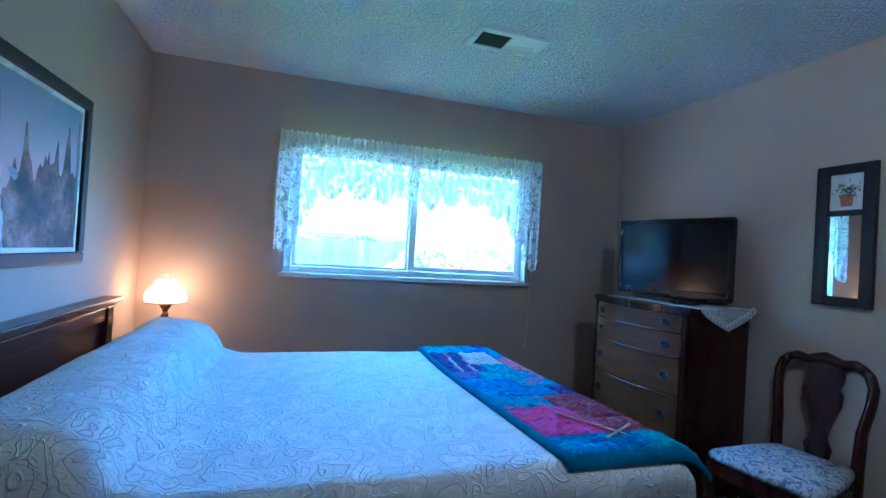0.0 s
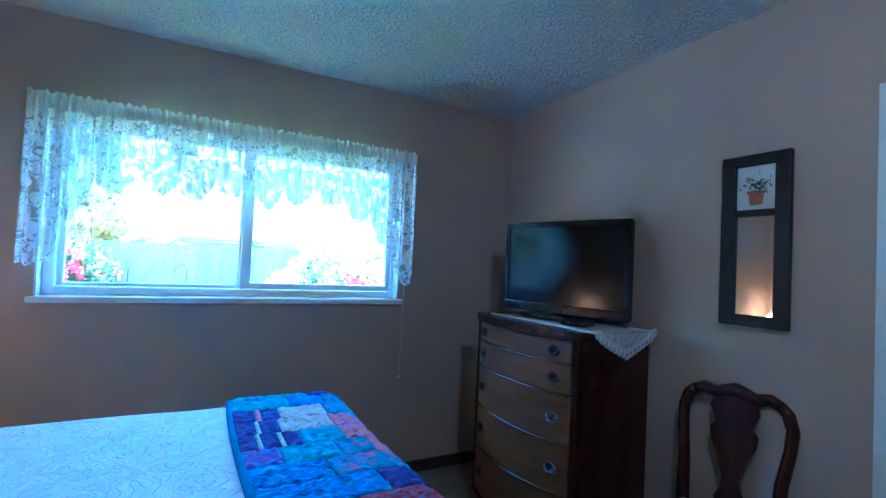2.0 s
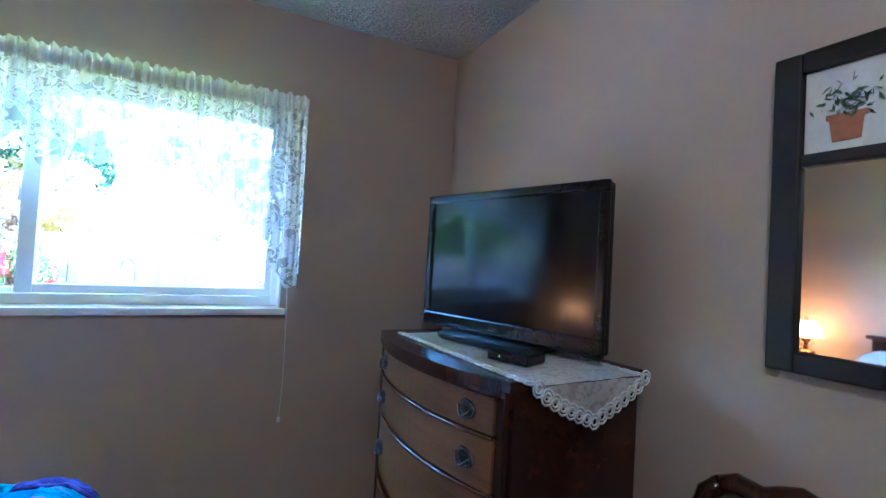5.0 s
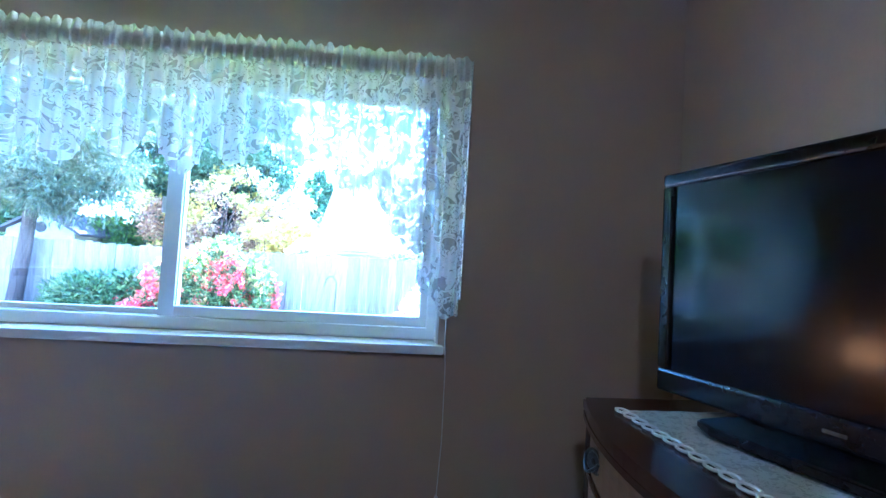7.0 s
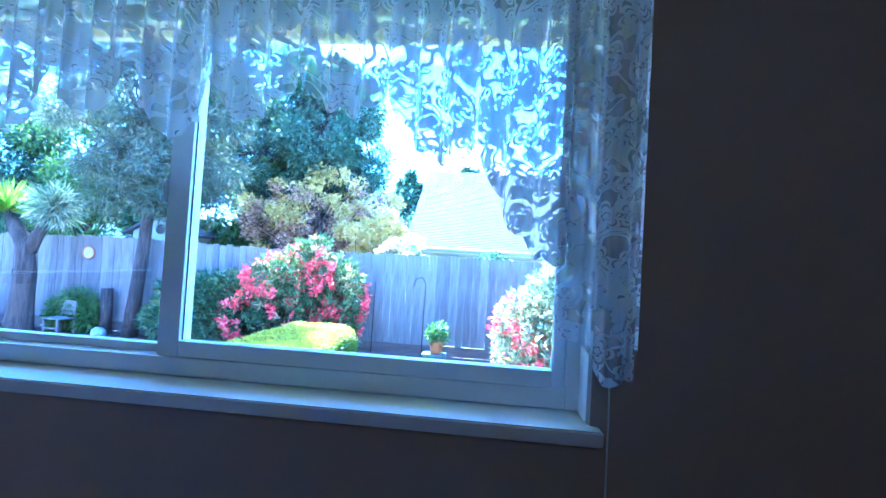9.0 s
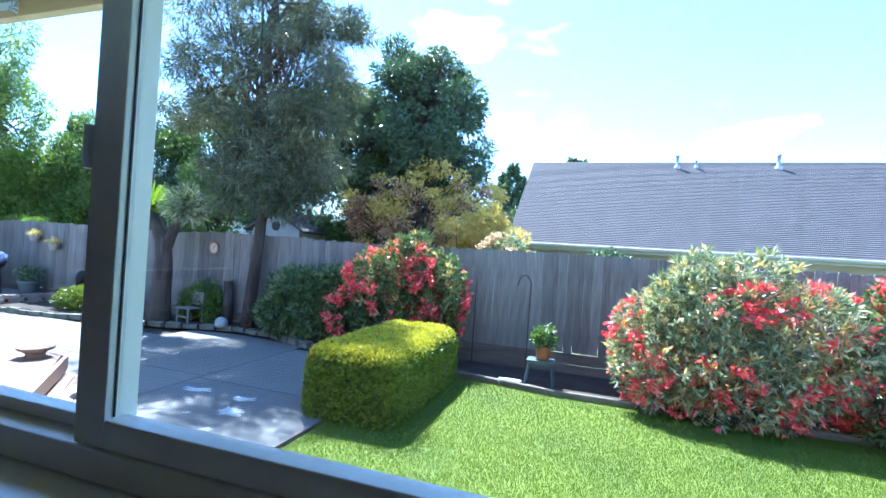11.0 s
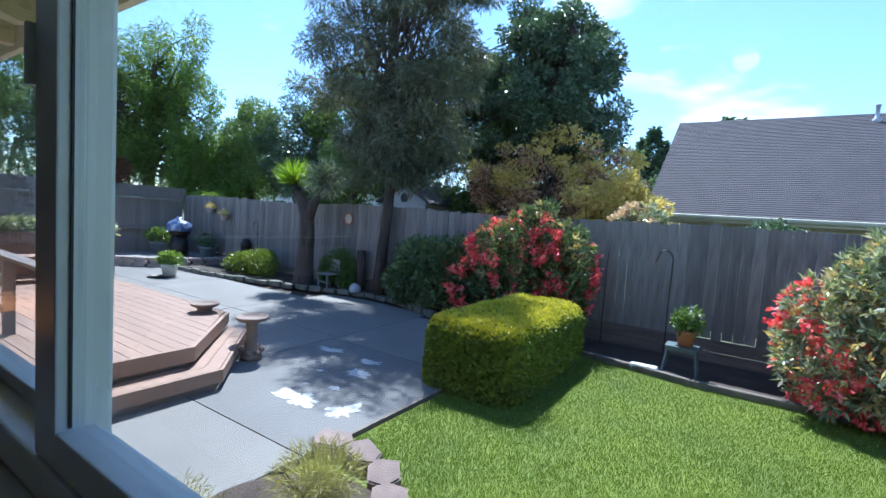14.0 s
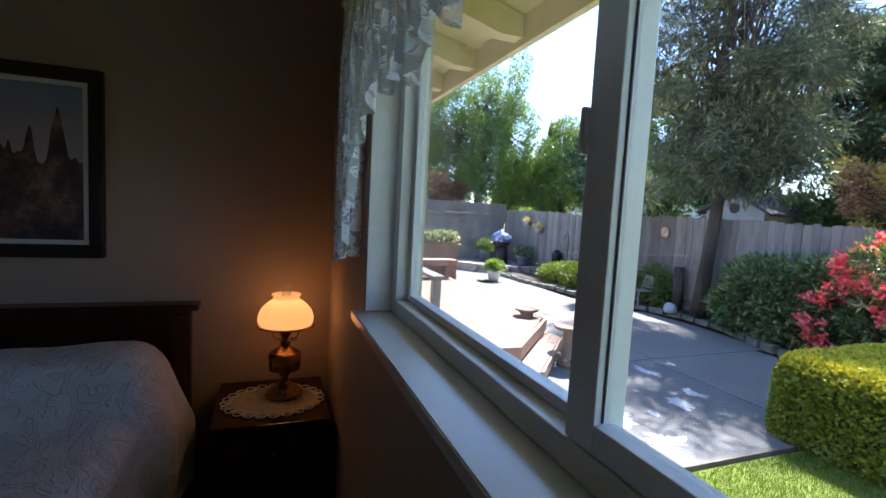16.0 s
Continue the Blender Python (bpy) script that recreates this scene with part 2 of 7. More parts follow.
M_EDGESTONE = surface("dark_edging_stone", (0.10, 0.095, 0.085), (0.25, 0.235, 0.21), 7, 60, 0.9, bump_by=0.7, depth=0.012, vary=0.3, mid=(0.15, 0.15, 0.11))
M_SOIL = surface("dark_soil", (0.025, 0.018, 0.013), (0.085, 0.06, 0.045), 4, 60, 0.95, bump_by=0.9, depth=0.02)
M_LAWN = surface("lawn_turf", (0.075, 0.110, 0.011), (0.150, 0.188, 0.018), 1.2, 60, 0.9, bump_by=0.6, depth=0.01)
M_GRASS = leaf_material("grass_blade", (0.078, 0.130, 0.011), (0.150, 0.208, 0.018), 0.55, 0.3)
M_FARGROUND = surface("far_ground", (0.04, 0.06, 0.02), (0.10, 0.10, 0.05), 0.3, 8, 0.95)
M_BARK = surface("rough_bark", (0.025, 0.018, 0.014), (0.15, 0.115, 0.092), 9, 34, 0.95, stretch=(1, 1, 0.16), bump_by=1.0, depth=0.06, mid=(0.07, 0.053, 0.043))
M_TWIG = surface("twig_bark", (0.07, 0.045, 0.035), (0.16, 0.11, 0.085), 6, 30, 0.9)
M_SHINGLE = surface("grey_shingle", (0.045, 0.040, 0.046), (0.085, 0.076, 0.083), 2.5, 22, 0.9, stretch=(1, 1, 1), bump_by=0.5, depth=0.01)
M_CREAM = surface("cream_house_paint", (0.40, 0.38, 0.27), (0.50, 0.47, 0.34), 2, 30, 0.7)
M_TERRA = surface("terracotta", (0.30, 0.105, 0.045), (0.46, 0.19, 0.09), 6, 60, 0.8)
M_PIPE = surface("galvanised_pipe", (0.40, 0.41, 0.42), (0.55, 0.56, 0.57), 6, 60, 0.5, metal=0.3)
M_WHITEPOT = surface("white_glazed_pot", (0.66, 0.65, 0.60), (0.80, 0.79, 0.75), 6, 60, 0.3)
M_GREYPOT = surface("grey_blue_pot", (0.10, 0.13, 0.15), (0.17, 0.20, 0.23), 6, 60, 0.5)
M_PINE = leaf_material("pine_needle", (0.02, 0.034, 0.022), (0.11, 0.135, 0.085), 0.4, 0.35, (0.30, 0.26, 0.18))
M_DARKLEAF = leaf_material("dark_glossy_leaf", (0.024, 0.052, 0.027), (0.085, 0.14, 0.075), 0.36, 0.2, (0.26, 0.32, 0.22))
M_WILLOW = leaf_material("willow_leaf", (0.07, 0.13, 0.02), (0.22, 0.32, 0.06), 0.5, 0.4)
M_MAPLE = leaf_material("yellow_maple_leaf", (0.40, 0.32, 0.08), (0.68, 0.56, 0.19), 0.5, 0.4, (0.58, 0.38, 0.16))
M_BRONZE = leaf_material("bronze_purple_leaf", (0.22, 0.105, 0.095), (0.50, 0.31, 0.22), 0.5, 0.4, (0.62, 0.50, 0.32))
M_PIERIS = leaf_material("pieris_leaf", (0.045, 0.08, 0.04), (0.28, 0.33, 0.20), 0.33, 0.25, (0.74, 0.68, 0.52))
M_TIPLEAF = leaf_material("new_tip_leaf", (0.42, 0.27, 0.11), (0.64, 0.54, 0.30), 0.4, 0.3)
M_HEATHER = leaf_material("heather_sprig", (0.16, 0.16, 0.05), (0.42, 0.38, 0.13), 0.6, 0.3)
M_RED = leaf_material("red_blossom", (0.66, 0.02, 0.06), (0.90, 0.12, 0.16), 0.5, 0.3, (0.92, 0.42, 0.36))
M_DARKPIERIS = leaf_material("dark_pieris_leaf", (0.025, 0.052, 0.022), (0.12, 0.175, 0.065), 0.33, 0.2, (0.34, 0.37, 0.17))
M_PINK = leaf_material("pale_pink_blossom", (0.45, 0.28, 0.20), (0.72, 0.55, 0.42), 0.5, 0.3)
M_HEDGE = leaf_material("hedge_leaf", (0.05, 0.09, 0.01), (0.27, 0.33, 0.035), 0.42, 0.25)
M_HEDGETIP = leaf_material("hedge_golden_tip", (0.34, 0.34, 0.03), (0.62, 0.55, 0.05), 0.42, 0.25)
M_HEDGESHADE = surface("hedge_inner_shade", (0.01, 0.02, 0.005), (0.03, 0.05, 0.01), 8, 60, 0.95)
M_PALM = leaf_material("bright_palm_leaf", (0.10, 0.20, 0.01), (0.34, 0.46, 0.03), 0.4, 0.35)
M_GREENLEAF = leaf_material("garden_leaf", (0.04, 0.09, 0.015), (0.20, 0.28, 0.07), 0.45, 0.3)
M_LACE = lace("lace_curtain", 15.0, 0.98, (0.80, 0.81, 0.82), net=0.40, through=0.22, unrolled=True)
M_HEADER = lace("gathered_net", 60.0, 0.97, (0.92, 0.91, 0.87), 0.85, 0.5, unrolled=True)
M_DOILY = lace("lace_doily", 34.0, 1.0, (0.66, 0.64, 0.59), 0.72)
M_SHEER = surface("sheer_header_cloth", (0.72, 0.73, 0.72), (0.82, 0.83, 0.82), 8, 90, 0.9)

m, t, b = material("clear_glass", 0.0)
for n in list(t.nodes):
    if n.type == "BSDF_PRINCIPLED":
        t.nodes.remove(n)
lw = t.nodes.new("ShaderNodeLayerWeight")
lw.inputs[0].default_value = 0.5
fres = math_node(t, "ADD", math_node(t, "MULTIPLY", math_node(t, "POWER", lw.outputs["Facing"], 5.0), 0.8), 0.035)
clear = t.nodes.new("ShaderNodeBsdfTransparent")
clear.inputs[0].default_value = (0.92, 0.93, 0.925, 1)
gloss = t.nodes.new("ShaderNodeBsdfGlossy")
gloss.inputs["Roughness"].default_value = 0.01
mx = t.nodes.new("ShaderNodeMixShader")
t.links.new(fres, mx.inputs[0])
t.links.new(clear.outputs[0], mx.inputs[1])
t.links.new(gloss.outputs[0], mx.inputs[2])
t.links.new(mx.outputs[0], t.nodes["Material Output"].inputs[0])
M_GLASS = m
m, t, b = material("mirror_silver", 0.02, 1.0)
b.inputs["Base Color"].default_value = (0.9, 0.91, 0.9, 1)
M_MIRROR = m
m, t, b = material("tv_screen_glass", 0.11, 0.0, 0.34)
b.inputs["Base Color"].default_value = (0.006, 0.008, 0.012, 1)
M_SCREEN = m


# ---- mesh helpers ----
def link_mesh(name, bm, mat, parent=None, label="", smooth=False):
    me = bpy.data.meshes.new(name)
    bmesh.ops.recalc_face_normals(bm, faces=bm.faces)
    bm.to_mesh(me)
    bm.free()
    for mt in mat if isinstance(mat, (list, tuple)) else [mat]:
        me.materials.append(mt)
    if smooth:
        for p in me.polygons:
            p.use_smooth = True
    ob = new(name, me)
    if parent:
        ob.parent = parent
    return tagged(ob, label)


def part(name, bm, mat, parent, label="", smooth=False):
    return link_mesh(name, bm, mat, parent, label, smooth)


def thing(name, place, label, category, turn=0, group="", kind=""):
    ob = new(name)
    ob.empty_display_size = 0.1
    ob.matrix_basis = pose(*place, 0, 0, turn)
    return tagged(ob, label, category, group, kind)


def box(bm, x0, y0, z0, x1, y1, z1, bevel=0.0):
    r = bmesh.ops.create_cube(bm, size=1.0)
    vs = r["verts"]
    for v in vs:
        v.co = Vector(((x0 + x1) / 2 + v.co.x * (x1 - x0), (y0 + y1) / 2 + v.co.y * (y1 - y0), (z0 + z1) / 2 + v.co.z * (z1 - z0)))
    if bevel:
        es = list({e for v in vs for e in v.link_edges})
        bmesh.ops.bevel(bm, geom=es, offset=bevel, segments=2, affect="EDGES", profile=0.6)
    return bm


def boxes(*rows, bevel=0.0):
    bm = bmesh.new()
    for r in rows:
        box(bm, *r, bevel=bevel)
    return bm


def lathe(profile, seg=24, centre=(0, 0, 0), bm=None):
    bm = bm or bmesh.new()
    rings = []
    for r, z in profile:
        rings.append([bm.verts.new((centre[0] + r * math.cos(2 * math.pi * i / seg), centre[1] + r * math.sin(2 * math.pi * i / seg), centre[2] + z)) for i in range(seg)])
    for a, c in zip(rings, rings[1:]):
        for i in range(seg):
            bm.faces.new((a[i], a[(i + 1) % seg], c[(i + 1) % seg], c[i]))
    for ring in (rings[0], rings[-1]):
        bm.faces.new(ring)
    return bm


def tube(pts, radii, seg=8, bm=None):
    """A swept round rod through pts; radii one number or one per point."""
    bm = bm or bmesh.new()
    pts = [Vector(p) for p in pts]
    if isinstance(radii, (int, float)):
        radii = [radii] * len(pts)
    rings = []
    side = None
    for i, p in enumerate(pts):
        d = (pts[min(i + 1, len(pts) - 1)] - pts[max(i - 1, 0)]).normalized()
        if side is None:
            side = d.orthogonal().normalized()
        side = (side - d * side.dot(d)).normalized()
        up = d.cross(side)
        rings.append([bm.verts.new(p + radii[i] * (side * math.cos(2 * math.pi * k / seg) + up * math.sin(2 * math.pi * k / seg))) for k in range(seg)])
    for a, c in zip(rings, rings[1:]):
        for i in range(seg):
            bm.faces.new((a[i], a[(i + 1) % seg], c[(i + 1) % seg], c[i]))
    bm.faces.new(rings[0])
    bm.faces.new(rings[-1])
    return bm


def prism(outline, axis, a, c, bm=None, bevel=0.0):
    """An outline (list of pairs) pushed along axis x, y or z from a to c."""
    bm = bm or bmesh.new()

    def at(u, v, w):
        return {"x": (w, u, v), "y": (u, w, v), "z": (u, v, w)}[axis]
    lo = [bm.verts.new(at(u, v, a)) for u, v in outline]
    hi = [bm.verts.new(at(u, v, c)) for u, v in outline]
    n = len(outline)
    bm.faces.new(lo)
    bm.faces.new(hi)
    for i in range(n):
        bm.faces.new((lo[i], lo[(i + 1) % n], hi[(i + 1) % n], hi[i]))
    if bevel:
        es = [e for e in bm.edges if e.verts[0] in lo and e.verts[1] in lo or e.verts[0] in hi and e.verts[1] in hi]
        bmesh.ops.bevel(bm, geom=es, offset=bevel, segments=2, affect="EDGES")
    return bm


def numpy_mesh(name, verts, faces, mat, parent=None, label="", mats=None, which=None):
    me = bpy.data.meshes.new(name)
    nv, nf, k = len(verts), len(faces), faces.shape[1]
    me.vertices.add(nv)
    me.vertices.foreach_set("co", verts.astype(np.float32).ravel())
    me.loops.add(nf * k)
    me.loops.foreach_set("vertex_index", faces.astype(np.int32).ravel())
    me.polygons.add(nf)
    me.polygons.foreach_set("loop_start", np.arange(0, nf * k, k, dtype=np.int32))
    for mt in mats or [mat]:
        me.materials.append(mt)
    if which is not None:
        me.polygons.foreach_set("material_index", which.astype(np.int32))
    me.update(calc_edges=True)
    ob = new(name, me)
    if parent:
        ob.parent = parent
    return tagged(ob, label)


def leaves(name, points, out, length, width, mat, parent=None, seed=1, droop=0.0, spread=0.9, label="", mats=None, which=None):
    """Many small folded leaves at points, growing roughly along out."""
    rng = np.random.default_rng(seed)
    n = len(points)
    d = out + rng.normal(0, spread, (n, 3))
    d[:, 2] -= droop
    d /= np.linalg.norm(d, axis=1, keepdims=True) + 1e-9
    s = np.cross(d, rng.normal(0, 1, (n, 3)))
    s /= np.linalg.norm(s, axis=1, keepdims=True) + 1e-9
    up = np.cross(s, d)
    L = length * rng.uniform(0.6, 1.3, (n, 1))
    W = width * rng.uniform(0.7, 1.3, (n, 1))
    v = np.empty((n, 4, 3))
    v[:, 0] = points
    v[:, 1] = points + d * L * 0.5 + s * W * 0.5 + up * W * 0.15
    v[:, 2] = points + d * L
    v[:, 3] = points + d * L * 0.5 - s * W * 0.5 + up * W * 0.15
    f = np.arange(n * 4).reshape(n, 4)
    return numpy_mesh(name, v.reshape(-1, 3), f, mat, parent, label, mats, which)


def blob_points(blobs, n, seed, shell=0.45, bottom=-1.0):
    """Points and outward directions in the shells of lumpy ellipsoids (cx, cy, cz, rx, ry, rz)."""
    rng = np.random.default_rng(seed)
    b = np.array(blobs, float)
    w = (b[:, 3] * b[:, 4] + b[:, 4] * b[:, 5] + b[:, 3] * b[:, 5])
    pick = rng.choice(len(b), n, p=w / w.sum())
    d = rng.normal(0, 1, (n, 3))
    d /= np.linalg.norm(d, axis=1, keepdims=True)
    r = 1 - shell * rng.random((n, 1)) ** 1.6
    lump = 1 + 0.13 * np.sin(d[:, :1] * 7 + pick[:, None]) * np.cos(d[:, 2:3] * 6 + pick[:, None] * 2)
    return b[pick, :3] + d * r * lump * b[pick, 3:6], d


def many_blobs(cx, cy, cz, rx, ry, rz, n, size, seed):
    """Sub-clumps spread through one crown, so that its outline is uneven and has gaps."""
    rng = random.Random(seed)
    rows = []
    while len(rows) < n:
        p = Vector((rng.uniform(-1, 1), rng.uniform(-1, 1), rng.uniform(-1, 1)))
        if 0.35 < p.length < 1.0:
            s = size * rng.uniform(0.6, 1.35)
            rows.append((cx + p.x * rx, cy + p.y * ry, cz + p.z * rz, s, s, s * rng.uniform(0.6, 0.9)))
    return rows


def limbs(trunk, radii, blobs, seed, every=1, thick=0.05, z_from=0.35):
    """A tapered trunk with limbs that reach the clumps."""
    bm = tube(trunk, radii, 10)
    rng = random.Random(seed)
    pts = [Vector(p) for p in trunk]
    for c in blobs[::every]:
        end = Vector(c[:3])
        k = rng.uniform(z_from, 0.98) * (len(pts) - 1)
        i = min(int(k), len(pts) - 2)
        start = pts[i].lerp(pts[i + 1], k - i)
        mid = start.lerp(end, 0.5) + Vector((rng.uniform(-0.15, 0.15), rng.uniform(-0.15, 0.15), 0.12 * (end - start).length))
        tube([start, start.lerp(mid, 0.6), mid, end], [thick, thick * 0.75, thick * 0.5, thick * 0.2], 5, bm)
    return bm


def tree(name, base, trunk, radii, blobs, n, length, width, mat, label, seed, droop=0.0, spread=0.9, shell=0.6, every=1, thick=0.05, bark=None, category="tree", tips=None):
    t = thing(name, base, label, category)
    bx = Vector(base)
    loc = [tuple(Vector(p) - bx) for p in trunk]
    lb = [(c[0] - bx.x, c[1] - bx.y, c[2] - bx.z, *c[3:]) for c in blobs]
    part("trunk", limbs(loc, radii, lb, seed, every, thick), bark or M_BARK, t, smooth=True)
    p, d = blob_points(lb, n, seed, shell)
    if tips:
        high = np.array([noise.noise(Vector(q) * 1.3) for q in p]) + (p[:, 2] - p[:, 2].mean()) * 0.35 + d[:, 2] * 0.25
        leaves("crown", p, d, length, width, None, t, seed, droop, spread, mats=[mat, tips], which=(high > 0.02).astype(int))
    else:
        leaves("crown", p, d, length, width, mat, t, seed, droop, spread)
    return t

# ---- the room ----
XW, XE, YN, YS, H = -0.893, 2.571, 3.366, -1.7, 2.44
YOUT = 3.53
WX0, WX1, WZ0, WZ1 = -0.06, 1.745, 1.116, 2.0


def slab(name, label="", mat=None, rows=(), parent=None, bevel=0.0, kind="structure"):
    return tagged(link_mesh(name, boxes(*rows, bevel=bevel), mat, parent, label), kind=kind)


slab("floor", "beige cut-pile bedroom carpet", M_CARPET, [(XW - 0.1, YS - 0.1, -0.3, XE + 0.75, YOUT, 0.0)])
slab("ceiling", "white popcorn textured ceiling", M_CEIL, [(XW - 0.1, YS - 0.1, H, XE + 0.85, YOUT, H + 0.15)])
slab("wall_north", "tan painted wall round the window", M_WALL, [
    (XW - 0.1, YN, 0.0, WX0, YOUT, H), (WX1, YN, 0.0, XE + 0.85, YOUT, H), (WX0, YN, 0.0, WX1, YOUT, WZ0 - 0.03), (WX0, YN, WZ1, WX1, YOUT, H)])
slab("wall_west", "tan painted wall behind the bed", M_WALL, [(XW - 0.1, YS - 0.1, 0.0, XW, YN, H)])
slab("wall_south", "tan painted wall", M_WALL, [(XW, YS - 0.1, 0.0, XE + 0.85, YS, H)])
CY0, CY1, CZ = -0.38, 1.213, 1.958
slab("wall_east", "tan painted wall with the closet opening", M_WALL, [
    (XE, CY1, 0.0, XE + 0.1, YN, H), (XE, YS, 0.0, XE + 0.1, CY0, H), (XE, CY0, CZ, XE + 0.1, CY1, H)])
slab("closet_wall", "closet interior coloured dark brown for its shade", M_CLOSETSHADE, [(XE + 0.7, YS, 0, XE + 0.85, YN, H), (XE + 0.1, CY1 + 0.12, 0, XE + 0.7, CY1 + 0.2, H)])
casing = tagged(new("closet_casing"), "white painted door casing round the closet", kind="structure")
for nm, row in (
        ("side_casing", (XE - 0.018, CY1 - 0.005, 0, XE, CY1 + 0.065, CZ + 0.06)), ("side_casing", (XE - 0.018, CY0 - 0.065, 0, XE, CY0 + 0.005, CZ + 0.06)),
        ("head_casing", (XE - 0.018, CY0 + 0.006, CZ - 0.005, XE, CY1 - 0.006, CZ + 0.06)), ("jamb", (XE + 0.002, CY1 - 0.02, 0, XE + 0.1, CY1 - 0.002, CZ)),
        ("jamb", (XE + 0.002, CY0 + 0.002, 0, XE + 0.1, CY0 + 0.02, CZ)), ("header_board", (XE + 0.006, CY0 + 0.021, CZ - 0.062, XE + 0.03, CY1 - 0.021, CZ - 0.002))):
    part(nm, boxes(row, bevel=0.003), M_TRIM, casing)
for nm, rw in (("baseboard", (XW, YN - 0.014, 0, XE, YN, 0.075)), ("baseboard", (XE - 0.014, CY1 + 0.07, 0, XE, YN - 0.016, 0.075)), ("baseboard", (XW, YS, 0, XW + 0.014, YN - 0.016, 0.075))):
    slab(nm, "dark stained wooden baseboard", M_BASE, [rw], bevel=0.003)
slab("exterior_wall", "cream painted outer wall of the house", M_SIDING, [
    (-9, YOUT, -0.7, WX0 - 0.06, YOUT + 0.03, 2.62), (WX1 + 0.06, YOUT, -0.7, 8, YOUT + 0.03, 2.62), (WX0 - 0.06, YOUT, -0.7, WX1 + 0.06, YOUT + 0.03, WZ0 - 0.06), (WX0 - 0.06, YOUT, WZ1 + 0.04, WX1 + 0.06, YOUT + 0.03, 2.62)])

# closet contents
fb = thing("folded_blankets", (XE + 0.38, 0.95, 1.6215), "folded red and grey blankets stacked on the closet shelf", "blanket")
part("blanket", boxes((-0.2, -0.22, 0, 0.2, 0.2, 0.07), bevel=0.02), surface("red_wool", (0.20, 0.02, 0.02), (0.32, 0.04, 0.03), 12, 90, 0.95), fb, "folded red blanket", True)
part("blanket", boxes((-0.19, -0.2, 0.071, 0.19, 0.18, 0.15), bevel=0.025), surface("grey_wool", (0.26, 0.25, 0.25), (0.40, 0.39, 0.38), 12, 90, 0.95), fb, "folded grey blanket", True)
cs = thing("closet_shelf", (XE + 0.4, 0.42, 1.60), "closet shelf with a hanging rod, coloured dark like the unlit closet", "shelf")
part("shelf_board", boxes((-0.298, -1.1, 0, 0.298, 0.9, 0.02), bevel=0.002), M_CLOSETSHADE, cs)
part("rod", tube([(-0.02, -1.1, -0.06), (-0.02, 0.9, -0.06)], 0.016, 12), M_METAL, cs, smooth=True)
part("cleat", boxes((-0.298, 0.88, -0.07, 0.298, 0.9, 0)), M_CLOSETSHADE, cs)

# ---- window ----
win = tagged(new("window_1"), "white vinyl sliding window with a deep painted sill", kind="structure")
win.matrix_basis = pose(0, 0, 0)
FY0, FY1 = 3.445, 3.51
MX = 0.825
part("window_frame", boxes((WX0, FY0, WZ0 + 0.002, WX0 + 0.055, FY1, WZ1), (WX1 - 0.035, FY0, WZ0 + 0.002, WX1, FY1, WZ1), (WX0 + 0.055, FY0, WZ0 + 0.002, WX1 - 0.035, FY1, WZ0 + 0.042),
     (WX0 + 0.055, FY0, WZ1 - 0.04, WX1 - 0.035, FY1, WZ1), bevel=0.003), M_VINYL, win)
part("sash", boxes((MX - 0.008, FY0 + 0.002, WZ0 + 0.044, MX + 0.043, FY0 + 0.045, WZ1 - 0.042), (WX1 - 0.062, FY0 + 0.002, WZ0 + 0.044, WX1 - 0.037, FY0 + 0.032, WZ1 - 0.042),
     (MX + 0.043, FY0 + 0.002, WZ0 + 0.044, WX1 - 0.062, FY0 + 0.032, WZ0 + 0.078), (MX + 0.043, FY0 + 0.002, WZ1 - 0.07, WX1 - 0.062, FY0 + 0.032, WZ1 - 0.042), bevel=0.002), M_VINYL, win, "white sliding sash frame")
part("fixed_sash", boxes((WX0 + 0.057, FY0 + 0.034, WZ0 + 0.044, WX0 + 0.082, FY1 - 0.004, WZ1 - 0.042), (MX - 0.022, FY0 + 0.046, WZ0 + 0.044, MX + 0.006, FY1 - 0.004, WZ1 - 0.042),
     (WX0 + 0.082, FY0 + 0.034, WZ0 + 0.044, MX - 0.022, FY1 - 0.004, WZ0 + 0.062), (WX0 + 0.082, FY0 + 0.034, WZ1 - 0.06, MX - 0.022, FY1 - 0.004, WZ1 - 0.042), bevel=0.002), M_VINYL, win, "white fixed sash frame")
part("gasket", boxes((MX + 0.0435, FY0 + 0.012, WZ0 + 0.08, MX + 0.0455, FY0 + 0.014, WZ1 - 0.072)), M_DARKSEAL, win, "dark weather strip")
part("latch", boxes((MX - 0.018, FY0 - 0.004, 1.50, MX - 0.009, FY0 + 0.012, 1.555), bevel=0.003), M_VINYL, win, "small white sash latch")
for x0, x1, y in ((MX + 0.043, WX1 - 0.062, FY0 + 0.018), (WX0 + 0.082, MX - 0.022, FY0 + 0.047)):
    g = part("pane", boxes((x0, y, WZ0 + 0.06, x1, y + 0.004, WZ1 - 0.05)), M_GLASS, win, "clear glass pane")
    g.visible_shadow = False
part("window_sill", prism([(WX0 - 0.020, 3.332), (WX1 + 0.017, 3.332), (WX1 + 0.017, YN - 0.001), (WX1 - 0.001, YN - 0.001), (WX1 - 0.001, FY1), (WX0 + 0.001, FY1), (WX0 + 0.001, YN - 0.001), (WX0 - 0.017, YN - 0.001)], "z", WZ0 - 0.028, WZ0, bevel=0.003), M_SILL, win, "white painted wooden sill with a rounded nose")
part("jamb_lining", boxes((WX0, YN + 0.002, WZ0 + 0.002, WX0 + 0.008, FY0, WZ1), (WX1 - 0.008, YN + 0.002, WZ0 + 0.002, WX1, FY0, WZ1)), M_TRIM, win)

